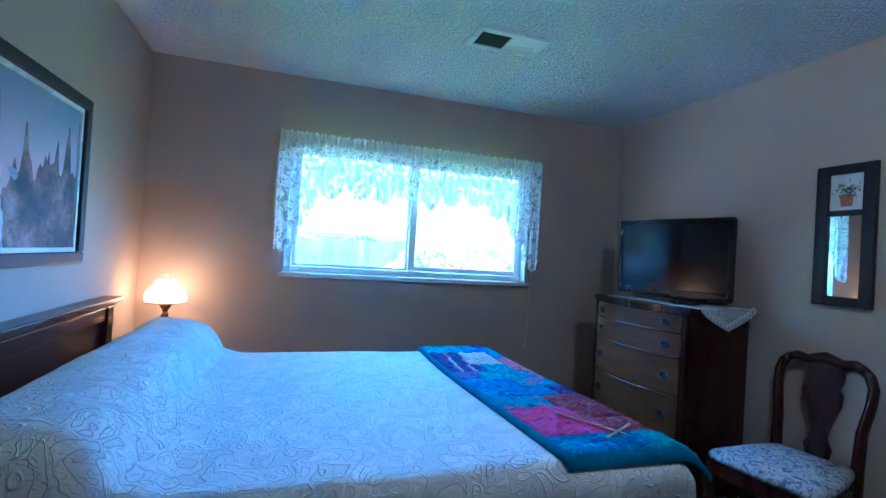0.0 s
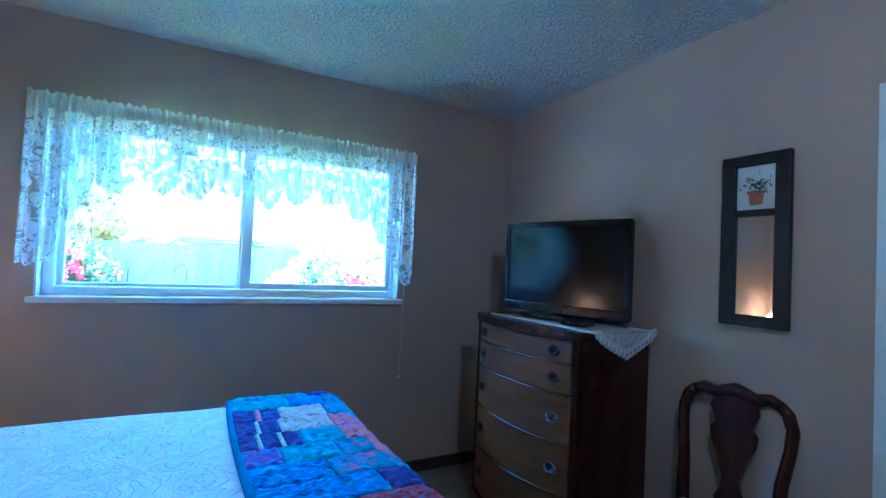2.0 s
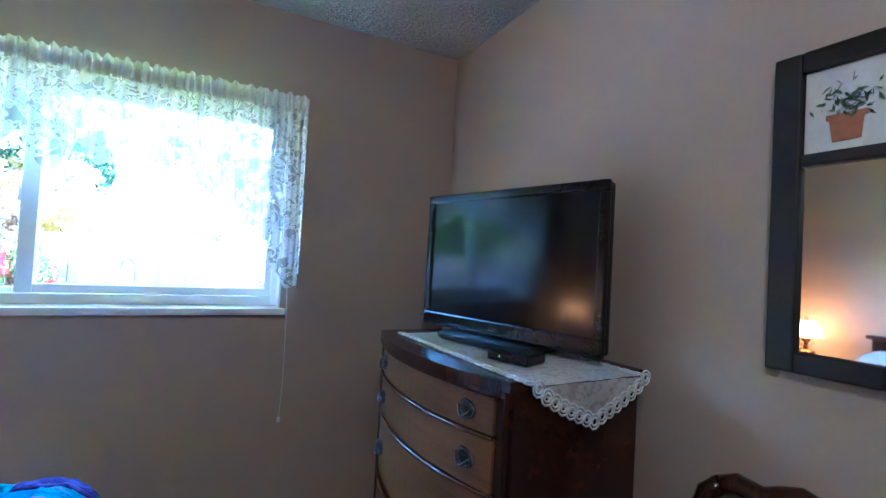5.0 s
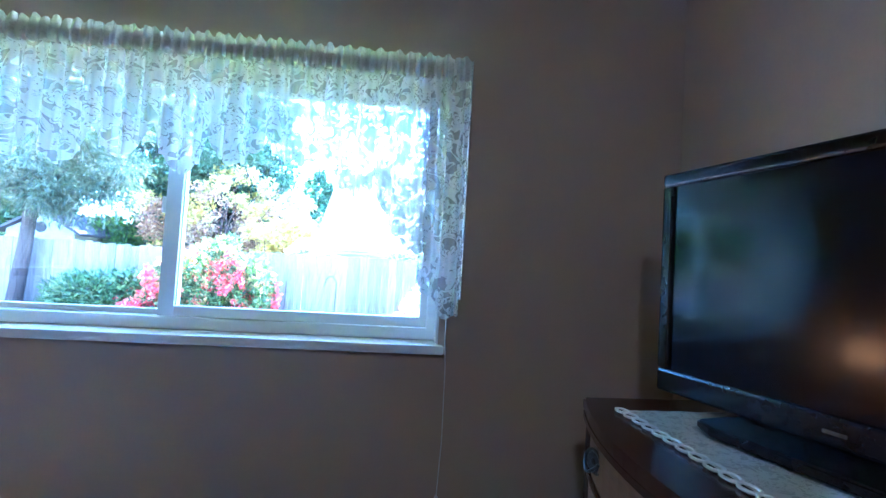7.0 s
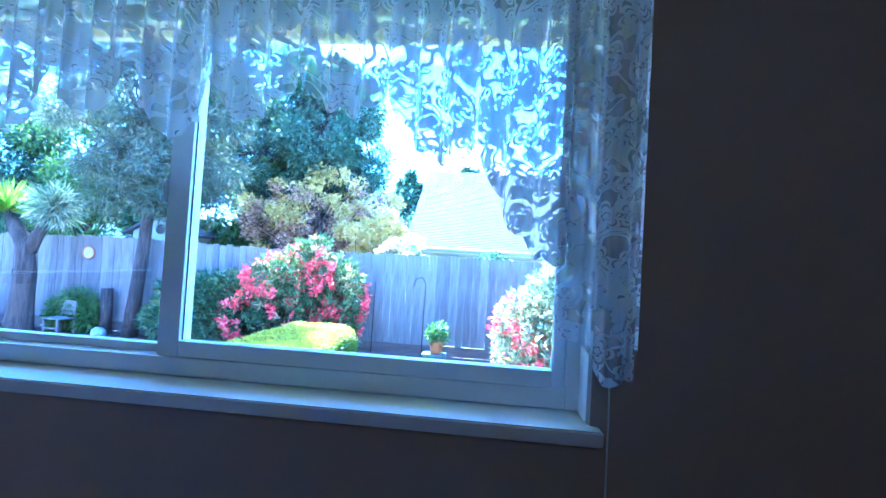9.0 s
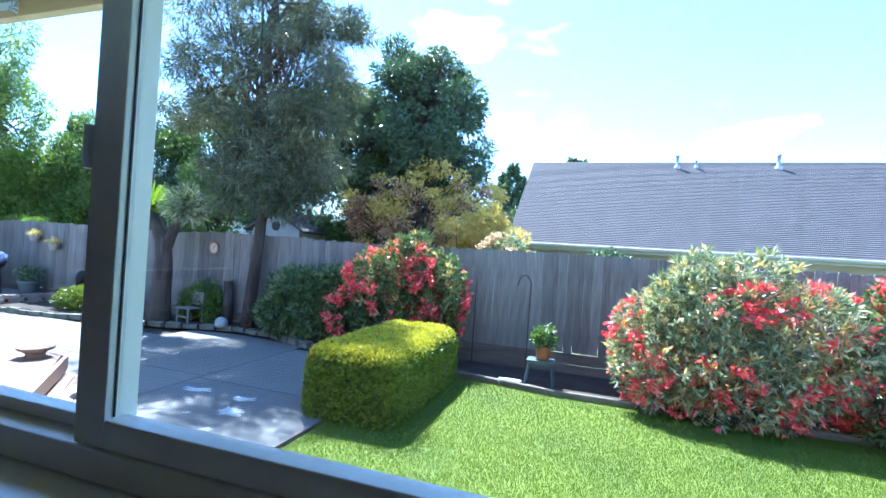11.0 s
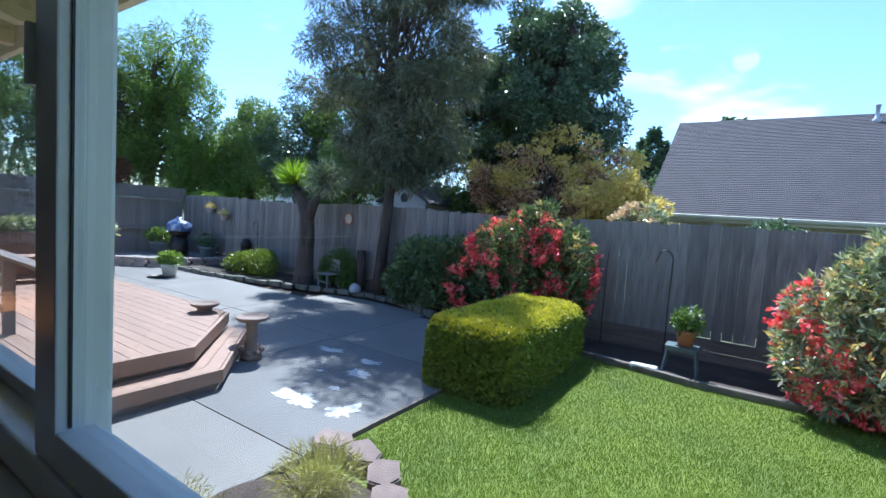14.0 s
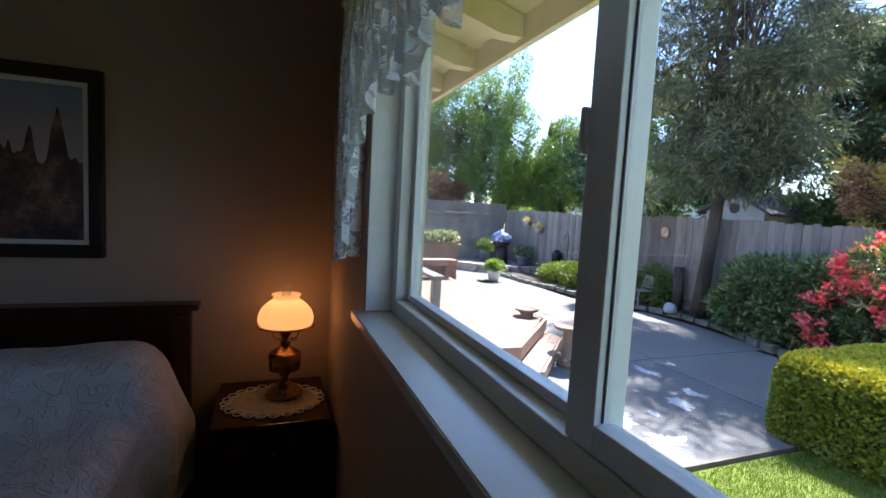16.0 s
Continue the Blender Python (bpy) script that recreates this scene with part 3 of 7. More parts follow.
# ---- eave outside the window ----
eave = tagged(new("eave"), "cream painted open eave with rafter tails and a deep fascia", kind="structure")
part("fascia", boxes((-9, 4.30, 2.29, 8, 4.34, 2.47)), M_EAVE, eave)
part("soffit_board", prism([(YOUT + 0.03, 2.62), (4.30, 2.44), (4.34, 2.47), (4.34, 2.50), (YOUT + 0.03, 2.68)], "x", -9, 8), M_EAVE, eave)
for i in range(28):
    x = -8.8 + i * 0.6
    part("rafter_tail", prism([(YOUT + 0.03, 2.50), (4.16, 2.325), (4.297, 2.325), (4.297, 2.438), (YOUT + 0.03, 2.616)], "x", x, x + 0.09), M_EAVE, eave)

# ---- ceiling vent, wall art ----
v = thing("ceiling_vent", (1.02, 2.335, H), "white painted ceiling register with dark open louvres at one end", "vent")
part("frame", boxes((-0.2, -0.105, -0.012, 0.2, -0.075, 0), (-0.2, 0.075, -0.012, 0.2, 0.105, 0), (-0.2, -0.075, -0.012, -0.165, 0.075, 0), (0.165, -0.075, -0.012, 0.2, 0.075, 0), (0.0, -0.075, -0.012, 0.012, 0.075, 0), bevel=0.003), M_TRIM, v)
part("backing", boxes((-0.165, -0.075, -0.002, 0.165, 0.075, 0)), M_BLACKW, v)
for i in range(13):
    part("slat", boxes((-0.16 + i * 0.0125, -0.075, -0.009, -0.158 + i * 0.0125, 0.075, -0.003)), M_IRON, v, "dark louvre slat")
part("cover_plate", boxes((0.014, -0.075, -0.01, 0.163, 0.045, -0.004)), M_TRIM, v)
for i in range(12):
    part("slat", boxes((0.018 + i * 0.012, 0.048, -0.01, 0.026 + i * 0.012, 0.072, -0.005)), M_TRIM, v)

def painting_material():
    m, t, b = material("landscape_canvas", 0.45)
    co = t.nodes.new("ShaderNodeTexCoord")
    s = t.nodes.new("ShaderNodeSeparateXYZ")
    t.links.new(co.outputs["Object"], s.inputs[0])
    y, z = s.outputs["Y"], s.outputs["Z"]
    n1 = noise_tex(t, co.outputs["Object"], 9, 8, 0.65)
    n2 = noise_tex(t, co.outputs["Object"], 3.5, 4, 0.6)
    skyc = ramp(t, math_node(t, "ADD", z, math_node(t, "MULTIPLY", n2, 0.35)), [(0.08, (0.62, 0.36, 0.32)), (0.22, (0.58, 0.48, 0.54)), (0.5, (0.28, 0.36, 0.50))])
    land = ramp(t, n1, [(0.38, (0.03, 0.032, 0.045)), (0.47, (0.085, 0.062, 0.062)), (0.55, (0.20, 0.115, 0.09)), (0.66, (0.34, 0.25, 0.24))])
    spire = t.nodes.new("ShaderNodeTexNoise")
    spire.inputs["Scale"].default_value = 11
    spire.inputs["Detail"].default_value = 2
    mp = t.nodes.new("ShaderNodeMapping")
    mp.inputs["Scale"].default_value = (1, 1, 0.05)
    t.links.new(co.outputs["Object"], mp.inputs[0])
    t.links.new(mp.outputs[0], spire.inputs[0])
    top = math_node(t, "ADD", math_node(t, "MULTIPLY", math_node(t, "POWER", spire.outputs[0], 5.0), 2.6), math_node(t, "SUBTRACT", math_node(t, "MULTIPLY", math_node(t, "ABSOLUTE", math_node(t, "ADD", y, 0.1)), 0.25), 0.16))
    below = math_node(t, "LESS_THAN", z, top)
    col = mix_color(t, below, skyc, land)
    water_y = math_node(t, "ABSOLUTE", math_node(t, "ADD", math_node(t, "SUBTRACT", y, math_node(t, "MULTIPLY", z, 0.5)), math_node(t, "MULTIPLY", math_node(t, "SUBTRACT", n2, 0.5), 0.5)))
    wide = math_node(t, "SUBTRACT", 0.03, math_node(t, "MULTIPLY", z, 0.65))
    river = math_node(t, "MULTIPLY", math_node(t, "LESS_THAN", water_y, wide), math_node(t, "LESS_THAN", z, -0.02))
    wat = ramp(t, n1, [(0.35, (0.25, 0.27, 0.34)), (0.65, (0.75, 0.66, 0.70))])
    col = mix_color(t, river, col, wat)
    t.links.new(col, b.inputs["Base Color"])
    bump(t, b, n1, 0.2, 0.002)
    return m


def framed_painting():
    p = thing("framed_painting", (XW, 1.915, 1.52), "large river landscape painting in a dark wooden frame", "picture")
    w, h, f = 0.585, 0.355, 0.05
    part("frame", boxes((0.002, -w, -h, 0.035, w, -h + f), (0.002, -w, h - f, 0.035, w, h), (0.002, -w, -h + f, 0.035, -w + f, h - f), (0.002, w - f, -h + f, 0.035, w, h - f), bevel=0.008), M_BLACKW, p)
    w2, h2, g = w - f, h - f, 0.018
    part("liner", boxes((0.008, -w2, -h2, 0.022, w2, -h2 + g), (0.008, -w2, h2 - g, 0.022, w2, h2), (0.008, -w2, -h2 + g, 0.022, -w2 + g, h2 - g), (0.008, w2 - g, -h2 + g, 0.022, w2, h2 - g), bevel=0.002), M_TRIM, p, "white canvas liner")
    part("canvas", boxes((0.006, -w2 + g, -h2 + g, 0.012, w2 - g, h2 - g)), painting_material(), p, "painted river landscape under a pink sky")
    return p


framed_painting()


def ceiling_light():
    t = thing("ceiling_light", (1.25, 0.75, H), "round flush ceiling light with a frosted glass bowl, switched on", "ceiling light")
    part("base", lathe([(0.001, -0.001), (0.15, -0.001), (0.155, -0.012), (0.15, -0.025), (0.001, -0.025)], 32), M_TRIM, t, "white enamelled base", smooth=True)
    m, tt, b = material("frosted_glass_bowl", 0.3)
    b.inputs["Base Color"].default_value = (0.88, 0.86, 0.8, 1)
    b.inputs["Emission Color"].default_value = (1.0, 0.78, 0.56, 1)
    b.inputs["Emission Strength"].default_value = 0.12
    bowl = part("bowl", lathe([(0.14, -0.026), (0.135, -0.055), (0.11, -0.085), (0.06, -0.105), (0.001, -0.112)], 32), m, t, "frosted white glass bowl", smooth=True)
    bowl.visible_shadow = False
    l = new("ceiling_bulb", bpy.data.lights.new("ceiling_bulb", "POINT"))
    l.data.energy, l.data.color, l.data.shadow_soft_size = CEILING_POWER, (1.0, 0.78, 0.56), 0.06
    l.location = (1.25, 0.75, H - 0.13)


CEILING_POWER = 0.31
ceiling_light()


def wall_mirror():
    p = thing("wall_mirror", (XE, 1.655, 1.51), "tall narrow black-framed wall mirror with a flowerpot print above", "mirror")
    W, Z0, Z1 = 0.13, -0.345, 0.345
    part("frame", boxes((-0.028, -W, Z0, -0.002, -0.075, Z1), (-0.028, 0.075, Z0, -0.002, W, Z1), (-0.028, -0.075, Z0, -0.002, 0.075, -0.30), (-0.028, -0.075, 0.30, -0.002, 0.075, Z1), (-0.028, -0.075, 0.095, -0.002, 0.075, 0.122), bevel=0.006), M_BLACKW, p)
    part("mirror_glass", boxes((-0.012, -0.075, -0.30, -0.008, 0.075, 0.095)), M_MIRROR, p, "clear silver mirror glass")
    part("print_card", boxes((-0.014, -0.073, 0.122, -0.008, 0.073, 0.30), bevel=0.002), surface("off_white_print", (0.62, 0.60, 0.55), (0.74, 0.72, 0.67), 9, 80), p, "off-white card with a potted plant print")
    part("printed_pot", prism([(-0.026, 0.142), (0.022, 0.140), (0.028, 0.185), (0.034, 0.187), (0.034, 0.198), (-0.036, 0.198), (-0.036, 0.187), (-0.03, 0.185)], "x", -0.0155, -0.0142), M_TERRA, p)
    rng = np.random.default_rng(5)
    q = np.zeros((70, 3))
    q[:, 0] = -0.0165
    q[:, 1] = rng.normal(0, 0.026, 70)
    q[:, 2] = 0.225 + rng.normal(0, 0.018, 70)
    d = rng.normal(0, 1, (70, 3))
    d[:, 0] = 0
    leaves("printed_leaves", q, d, 0.018, 0.007, M_DARKLEAF, p, 6, spread=0.01)
    return p


wall_mirror()

# ---- bed ----
def spread_material():
    m, t, b = material("white_matelasse", 0.85, 0, 0.25)
    co = coords(t)
    n = noise_tex(t, co, 7.5, 0, 0.4, 2.6)
    rings = math_node(t, "FRACT", math_node(t, "MULTIPLY", n, 4.0))
    line = math_node(t, "SUBTRACT", 1.0, math_node(t, "MULTIPLY", math_node(t, "ABSOLUTE", math_node(t, "SUBTRACT", rings, 0.5)), 9.0), True)
    n2 = noise_tex(t, co, 15, 1, 0.4, 3.2)
    line2 = math_node(t, "SUBTRACT", 1.0, math_node(t, "MULTIPLY", math_node(t, "ABSOLUTE", math_node(t, "SUBTRACT", n2, 0.52)), 30.0), True)
    weave = noise_tex(t, co, 240, 2)
    h = math_node(t, "ADD", math_node(t, "MAXIMUM", line, math_node(t, "MULTIPLY", line2, 0.5)), math_node(t, "MULTIPLY", weave, 0.15))
    t.links.new(ramp(t, n, [(0.3, (0.70, 0.69, 0.67)), (0.7, (0.80, 0.79, 0.77))]), b.inputs["Base Color"])
    bump(t, b, h, 0.8, 0.0045)
    return m


M_SPREAD = spread_material()
BX0, BX1, BY0, BY1, BZ = -0.80, 1.20, 1.17, 2.73, 0.735


def bed_top(x, y):
    """Height of the spread at a place on the bed, with the pillow roll at the head."""
    u = (x - BX0)
    edge = min(y - BY0, BY1 - y)
    end = min(1.0, max(0.0, (edge + 0.03) / 0.26))
    pil = -0.024 * math.exp(-((u - 0.505) / 0.022) ** 2) + 0.170 * math.exp(-abs((u - 0.26) / (0.235 if u > 0.26 else 0.20)) ** (4.5 if u > 0.26 else 3.0)) - 0.10 * math.exp(-(u / 0.09) ** 2) * math.sin(end * math.pi / 2) ** 0.75
    soft = 0.008 * noise.noise(Vector((x * 1.8, y * 1.8, 0.3))) + 0.012 * noise.noise(Vector((x * 6, y * 6, 4))) * (1 if u < 0.5 else 0.12)
    return BZ + pil + soft


def bedspread(parent, origin):
    bm = bmesh.new()
    nx, ny = 110, 100
    r = 0.07
    grid = []
    def prof(s, lo, hi):
        """Walks over an edge: returns place along the bed and fall below its top."""
        if s < lo:
            over = lo - s
            a = min(over / r, math.pi / 2)
            return lo - r * math.sin(a), r * (1 - math.cos(a)) + max(0, over - r * math.pi / 2)
        if s > hi:
            over = s - hi
            a = min(over / r, math.pi / 2)
            return hi + r * math.sin(a), r * (1 - math.cos(a)) + max(0, over - r * math.pi / 2)
        return s, 0.0
    for i in range(nx + 1):
        sx = (BX0 - 0.02) + (BX1 - BX0 + 0.50) * i / nx
        row = []
        for j in range(ny + 1):
            sy = BY0 - 0.50 + (BY1 - BY0 + 1.0) * j / ny
            x, fx = prof(sx, BX0 - 1, BX1 - r)
            y, fy = prof(sy, BY0 + r, BY1 - r)
            z = bed_top(min(x, BX1), min(max(y, BY0), BY1)) - max(fx, fy)
            head = 1 / (1 + math.exp((sx - BX0 - 0.50) / 0.018))
            flare = 0.10 * head * min(1, fy * 4) * (1 if y > 2 else -1)
            z -= 0.02 * head * min(1, fy * 6)
            wob = flare + 0.014 * math.sin(sx * 17 + math.sin(sy * 5)) * min(1, fy * 3) * (1 if y > 2 else -1)
            wobx = 0.012 * math.sin(sy * 15) * min(1, fx * 3)
            row.append(bm.verts.new((x + wobx - origin[0], y + wob - origin[1], max(z, 0.26 + 0.01 * math.sin(sx * 30 + sy * 20)) - origin[2])))
        grid.append(row)
    for i in range(nx):
        for j in range(ny):
            bm.faces.new((grid[i][j], grid[i + 1][j], grid[i + 1][j + 1], grid[i][j + 1]))
    ob = part("bedspread", bm, M_SPREAD, parent, "white embossed matelasse bedspread pulled over the pillows", True)
    return ob


def make_bed():
    o = (0.15, 1.95, 0)
    bed = thing("bed", o, "made bed with a dark mahogany headboard and a white embossed bedspread", "bed")
    hb = bmesh.new()
    x0 = XW + 0.012 - o[0]
    y0, y1 = 1.07 - o[1], 2.835 - o[1]
    box(hb, x0, y0 + 0.08, 0.25, x0 + 0.028, y1 - 0.08, 0.93, bevel=0.003)
    box(hb, x0 - 0.002, y0 + 0.075, 0.875, x0 + 0.048, y1 - 0.075, 0.945, bevel=0.008)
    part("headboard_panel", hb, M_MAHOG, bed)
    part("headboard_cap", boxes((x0 - 0.006, y0, 0.962, x0 + 0.085, y1, 0.988), (x0 - 0.004, y0 + 0.03, 0.945, x0 + 0.065, y1 - 0.03, 0.962), bevel=0.006), M_MAHOG, bed, "moulded cap rail")
    for y in (y0 + 0.03, y1 - 0.105):
        part("headboard_post", boxes((x0 - 0.002, y, 0.0, x0 + 0.055, y + 0.075, 0.944), bevel=0.006), M_MAHOG, bed)
    part("mattress", boxes((BX0 - o[0], BY0 + 0.03 - o[1], 0.46, BX1 - 0.03 - o[0], BY1 - 0.03 - o[1], 0.70), bevel=0.05), M_SPREAD, bed)
    part("box_spring", boxes((BX0 - o[0], BY0 + 0.05 - o[1], 0.24, BX1 - 0.06 - o[0], BY1 - 0.05 - o[1], 0.455), bevel=0.02), M_SPREAD, bed)
    for x in (BX0 + 0.1, BX1 - 0.2):
        for y in (BY0 + 0.12, BY1 - 0.17):
            part("leg", boxes((x - o[0], y - o[1], 0, x + 0.05 - o[0], y + 0.05 - o[1], 0.238), bevel=0.004), M_MAHOG, bed)
    bedspread(bed, o)
    return bed


make_bed()

QMIX = {
    "magenta": ((0.30, 0.01, 0.10), (0.62, 0.04, 0.24), (0.45, 0.10, 0.42)), "plum": ((0.05, 0.01, 0.03), (0.22, 0.03, 0.06), (0.30, 0.16, 0.14)), "blue": ((0.01, 0.06, 0.25), (0.02, 0.22, 0.55), (0.10, 0.42, 0.62)),
    "navy": ((0.01, 0.008, 0.06), (0.035, 0.02, 0.18), (0.10, 0.08, 0.35)), "mixed": ((0.03, 0.05, 0.30), (0.06, 0.32, 0.50), (0.45, 0.12, 0.28)), "cream": ((0.36, 0.30, 0.20), (0.62, 0.58, 0.44), (0.70, 0.70, 0.66)),
    "violet": ((0.05, 0.03, 0.22), (0.16, 0.09, 0.42), (0.12, 0.30, 0.55)), "cyan": ((0.01, 0.14, 0.26), (0.05, 0.36, 0.46), (0.24, 0.52, 0.56)), "pinkish": ((0.34, 0.06, 0.08), (0.60, 0.22, 0.22), (0.30, 0.20, 0.50))}


def quilt_cloth(dark, mid, light):
    """Hand-dyed cotton, blotched and streaked, with stitched ripples."""
    m, t, b = material("quilt_cotton", 0.85, 0, 0.3)
    co = coords(t, (1, 2.6, 1))
    n = noise_tex(t, co, 15, 6, 0.7, 0.8)
    t.links.new(ramp(t, n, [(0.36, dark), (0.45, mid), (0.53, mid), (0.59, light)]), b.inputs["Base Color"])
    bump(t, b, noise_tex(t, co, 40, 3, 0.6, 1.0), 1.0, 0.010)
    return m


M_QEDGE = surface("teal_binding", (0.01, 0.09, 0.20), (0.025, 0.20, 0.34), 12, 90, 0.8)


def quilt_runner():
    """A patchwork runner across the foot of the bed, hanging over the far and near sides a little."""
    q0, q1, y0, y1 = 0.76, 1.26, 1.19, 2.80
    t = thing("quilt_runner", (1.0, 1.98, BZ), "multicoloured patchwork quilt folded across the foot of the bed", "quilt")
    rng = random.Random(4)

    def top(x, y):
        fall = 0.0
        if x > BX1 - 0.05:
            fall = (x - (BX1 - 0.05)) ** 2 * 6
        if y < BY0 + 0.06:
            fall += (BY0 + 0.06 - y) ** 2 * 5
        if y > BY1 - 0.06:
            fall += (y - BY1 + 0.06) ** 2 * 9
        return bed_top(min(x, BX1), y) - fall + 0.014

    def sheet(x0, y0, x1, y1, nx, ny, lift, thick, rough):
        bm = bmesh.new()
        up, lo = [], []
        for i in range(nx + 1):
            a, c = [], []
            for j in range(ny + 1):
                x, y = x0 + (x1 - x0) * i / nx, y0 + (y1 - y0) * j / ny
                ripple = rough * (math.sin(x * 150 + 6 * noise.noise(Vector((x * 12, y * 12, 0)))) * 0.4 + noise.noise(Vector((x * 45, y * 70, 2))))
                inset = min(i, nx - i, j, ny - j) > 0
                z = top(x, y) + lift + (ripple + 0.004 if inset else 0)
                sl = x + 0.03 * math.sin(y * 2)
                a.append(bm.verts.new((sl - 1.0, y - 1.98, z - BZ)))
                c.append(bm.verts.new((sl - 1.0, y - 1.98, z - thick - BZ)))
            up.append(a)
            lo.append(c)
        for i in range(nx):
            for j in range(ny):
                bm.faces.new((up[i][j], up[i + 1][j], up[i + 1][j + 1], up[i][j + 1]))
        for i in range(nx):
            for j in (0, ny):
                bm.faces.new((up[i][j], up[i + 1][j], lo[i + 1][j], lo[i][j]))
        for j in range(ny):
            for i in (0, nx):
                bm.faces.new((up[i][j], up[i][j + 1], lo[i][j + 1], lo[i][j]))
        return bm
    part("binding", sheet(q0, y0, q1, y1, 24, 70, 0.006, 0.022, 0.002), M_QEDGE, t, "teal blue cotton binding and backing", True)
    M = {k: quilt_cloth(*v) for k, v in QMIX.items()}
    plan = [(("blue", 0.3), ("cyan", 0.2)), (("magenta", 0.24), ("plum", 0.2)), (("magenta", 0.22), ("plum", 0.22)), (("mixed", 0.2), ("plum", 0.24)), (("blue", 0.3), ("navy", 0.14)),
            (("blue", 0.2), ("mixed", 0.24)), (("violet", 0.10), ("cyan", 0.16), ("mixed", 0.10), ("pinkish", 0.10)), (("navy", 0.05), ("cream", 0.014), ("navy", 0.05), ("cream", 0.014), ("navy", 0.05), ("cyan", 0.13), ("pinkish", 0.12)), (("navy", 0.06), ("cream", 0.014), ("navy", 0.06), ("cream", 0.17), ("pinkish", 0.12)),
            (("navy", 0.07), ("pinkish", 0.02), ("navy", 0.06), ("cream", 0.16), ("mixed", 0.13)), (("cyan", 0.2), ("blue", 0.13), ("mixed", 0.11)), (("cyan", 0.28), ("navy", 0.16))]
    rows = len(plan)
    for r, cells in enumerate(plan):
        ya = y0 + 0.022 + (y1 - y0 - 0.05) * r / rows
        yb = y0 + 0.022 + (y1 - y0 - 0.05) * (r + 1) / rows
        xa = q0 + 0.016
        for key, w in cells:
            xb = min(xa + w * 1.07, q1 - 0.016)
            part("patch", sheet(xa + 0.0005, ya + 0.0005, xb - 0.0005, yb - 0.0005, max(4, int((xb - xa) / 0.008)), 18, 0.010, 0.006, 0.0065), M[key], t, smooth=True)
            xa = xb
    for (xa, ya, xb, yb) in ((0.93, 1.52, 1.05, 1.30), (0.96, 1.28, 1.13, 1.38)):
        pts = [(xa + (xb - xa) * k / 8 - 1.0, ya + (yb - ya) * k / 8 - 1.98, top(xa + (xb - xa) * k / 8, ya + (yb - ya) * k / 8) + 0.019 - BZ) for k in range(9)]
        part("applique_strip", tube(pts, 0.0045, 6), M["cream"], t, "pale cream applique strip")
    return t


quilt_runner()


# ---- dresser ----
def drawer_front(bm, y0, y1, z0, z1, x_at, thick=0.02):
    n = 16
    f, k = [], []
    for i in range(n + 1):
        y = y0 + (y1 - y0) * i / n
        f.append((bm.verts.new((x_at(y), y, z0)), bm.verts.new((x_at(y), y, z1))))
        k.append((bm.verts.new((x_at(y) + thick, y, z0)), bm.verts.new((x_at(y) + thick, y, z1))))
    for i in range(n):
        bm.faces.new((f[i][0], f[i + 1][0], f[i + 1][1], f[i][1]))
        bm.faces.new((k[i][0], k[i + 1][0], k[i + 1][1], k[i][1]))
        bm.faces.new((f[i][1], f[i + 1][1], k[i + 1][1], k[i][1]))
        bm.faces.new((f[i][0], f[i + 1][0], k[i + 1][0], k[i][0]))
    for i in (0, n):
        bm.faces.new((f[i][0], f[i][1], k[i][1], k[i][0]))
    es = [e for e in bm.edges if len(e.link_faces) == 2 and abs(e.verts[0].co.z - e.verts[1].co.z) < 1e-6 and e.calc_face_angle() > 1.2 and e.verts[0].co.x < x_at(e.verts[0].co.y) + 0.001]
    bmesh.ops.bevel(bm, geom=es, offset=0.006, segments=2, affect="EDGES")
    return bm


M_BEAD = surface("polished_bead", (0.05, 0.02, 0.012), (0.11, 0.05, 0.028), 6, 60, 0.16, bump_by=0.02, depth=0.001)


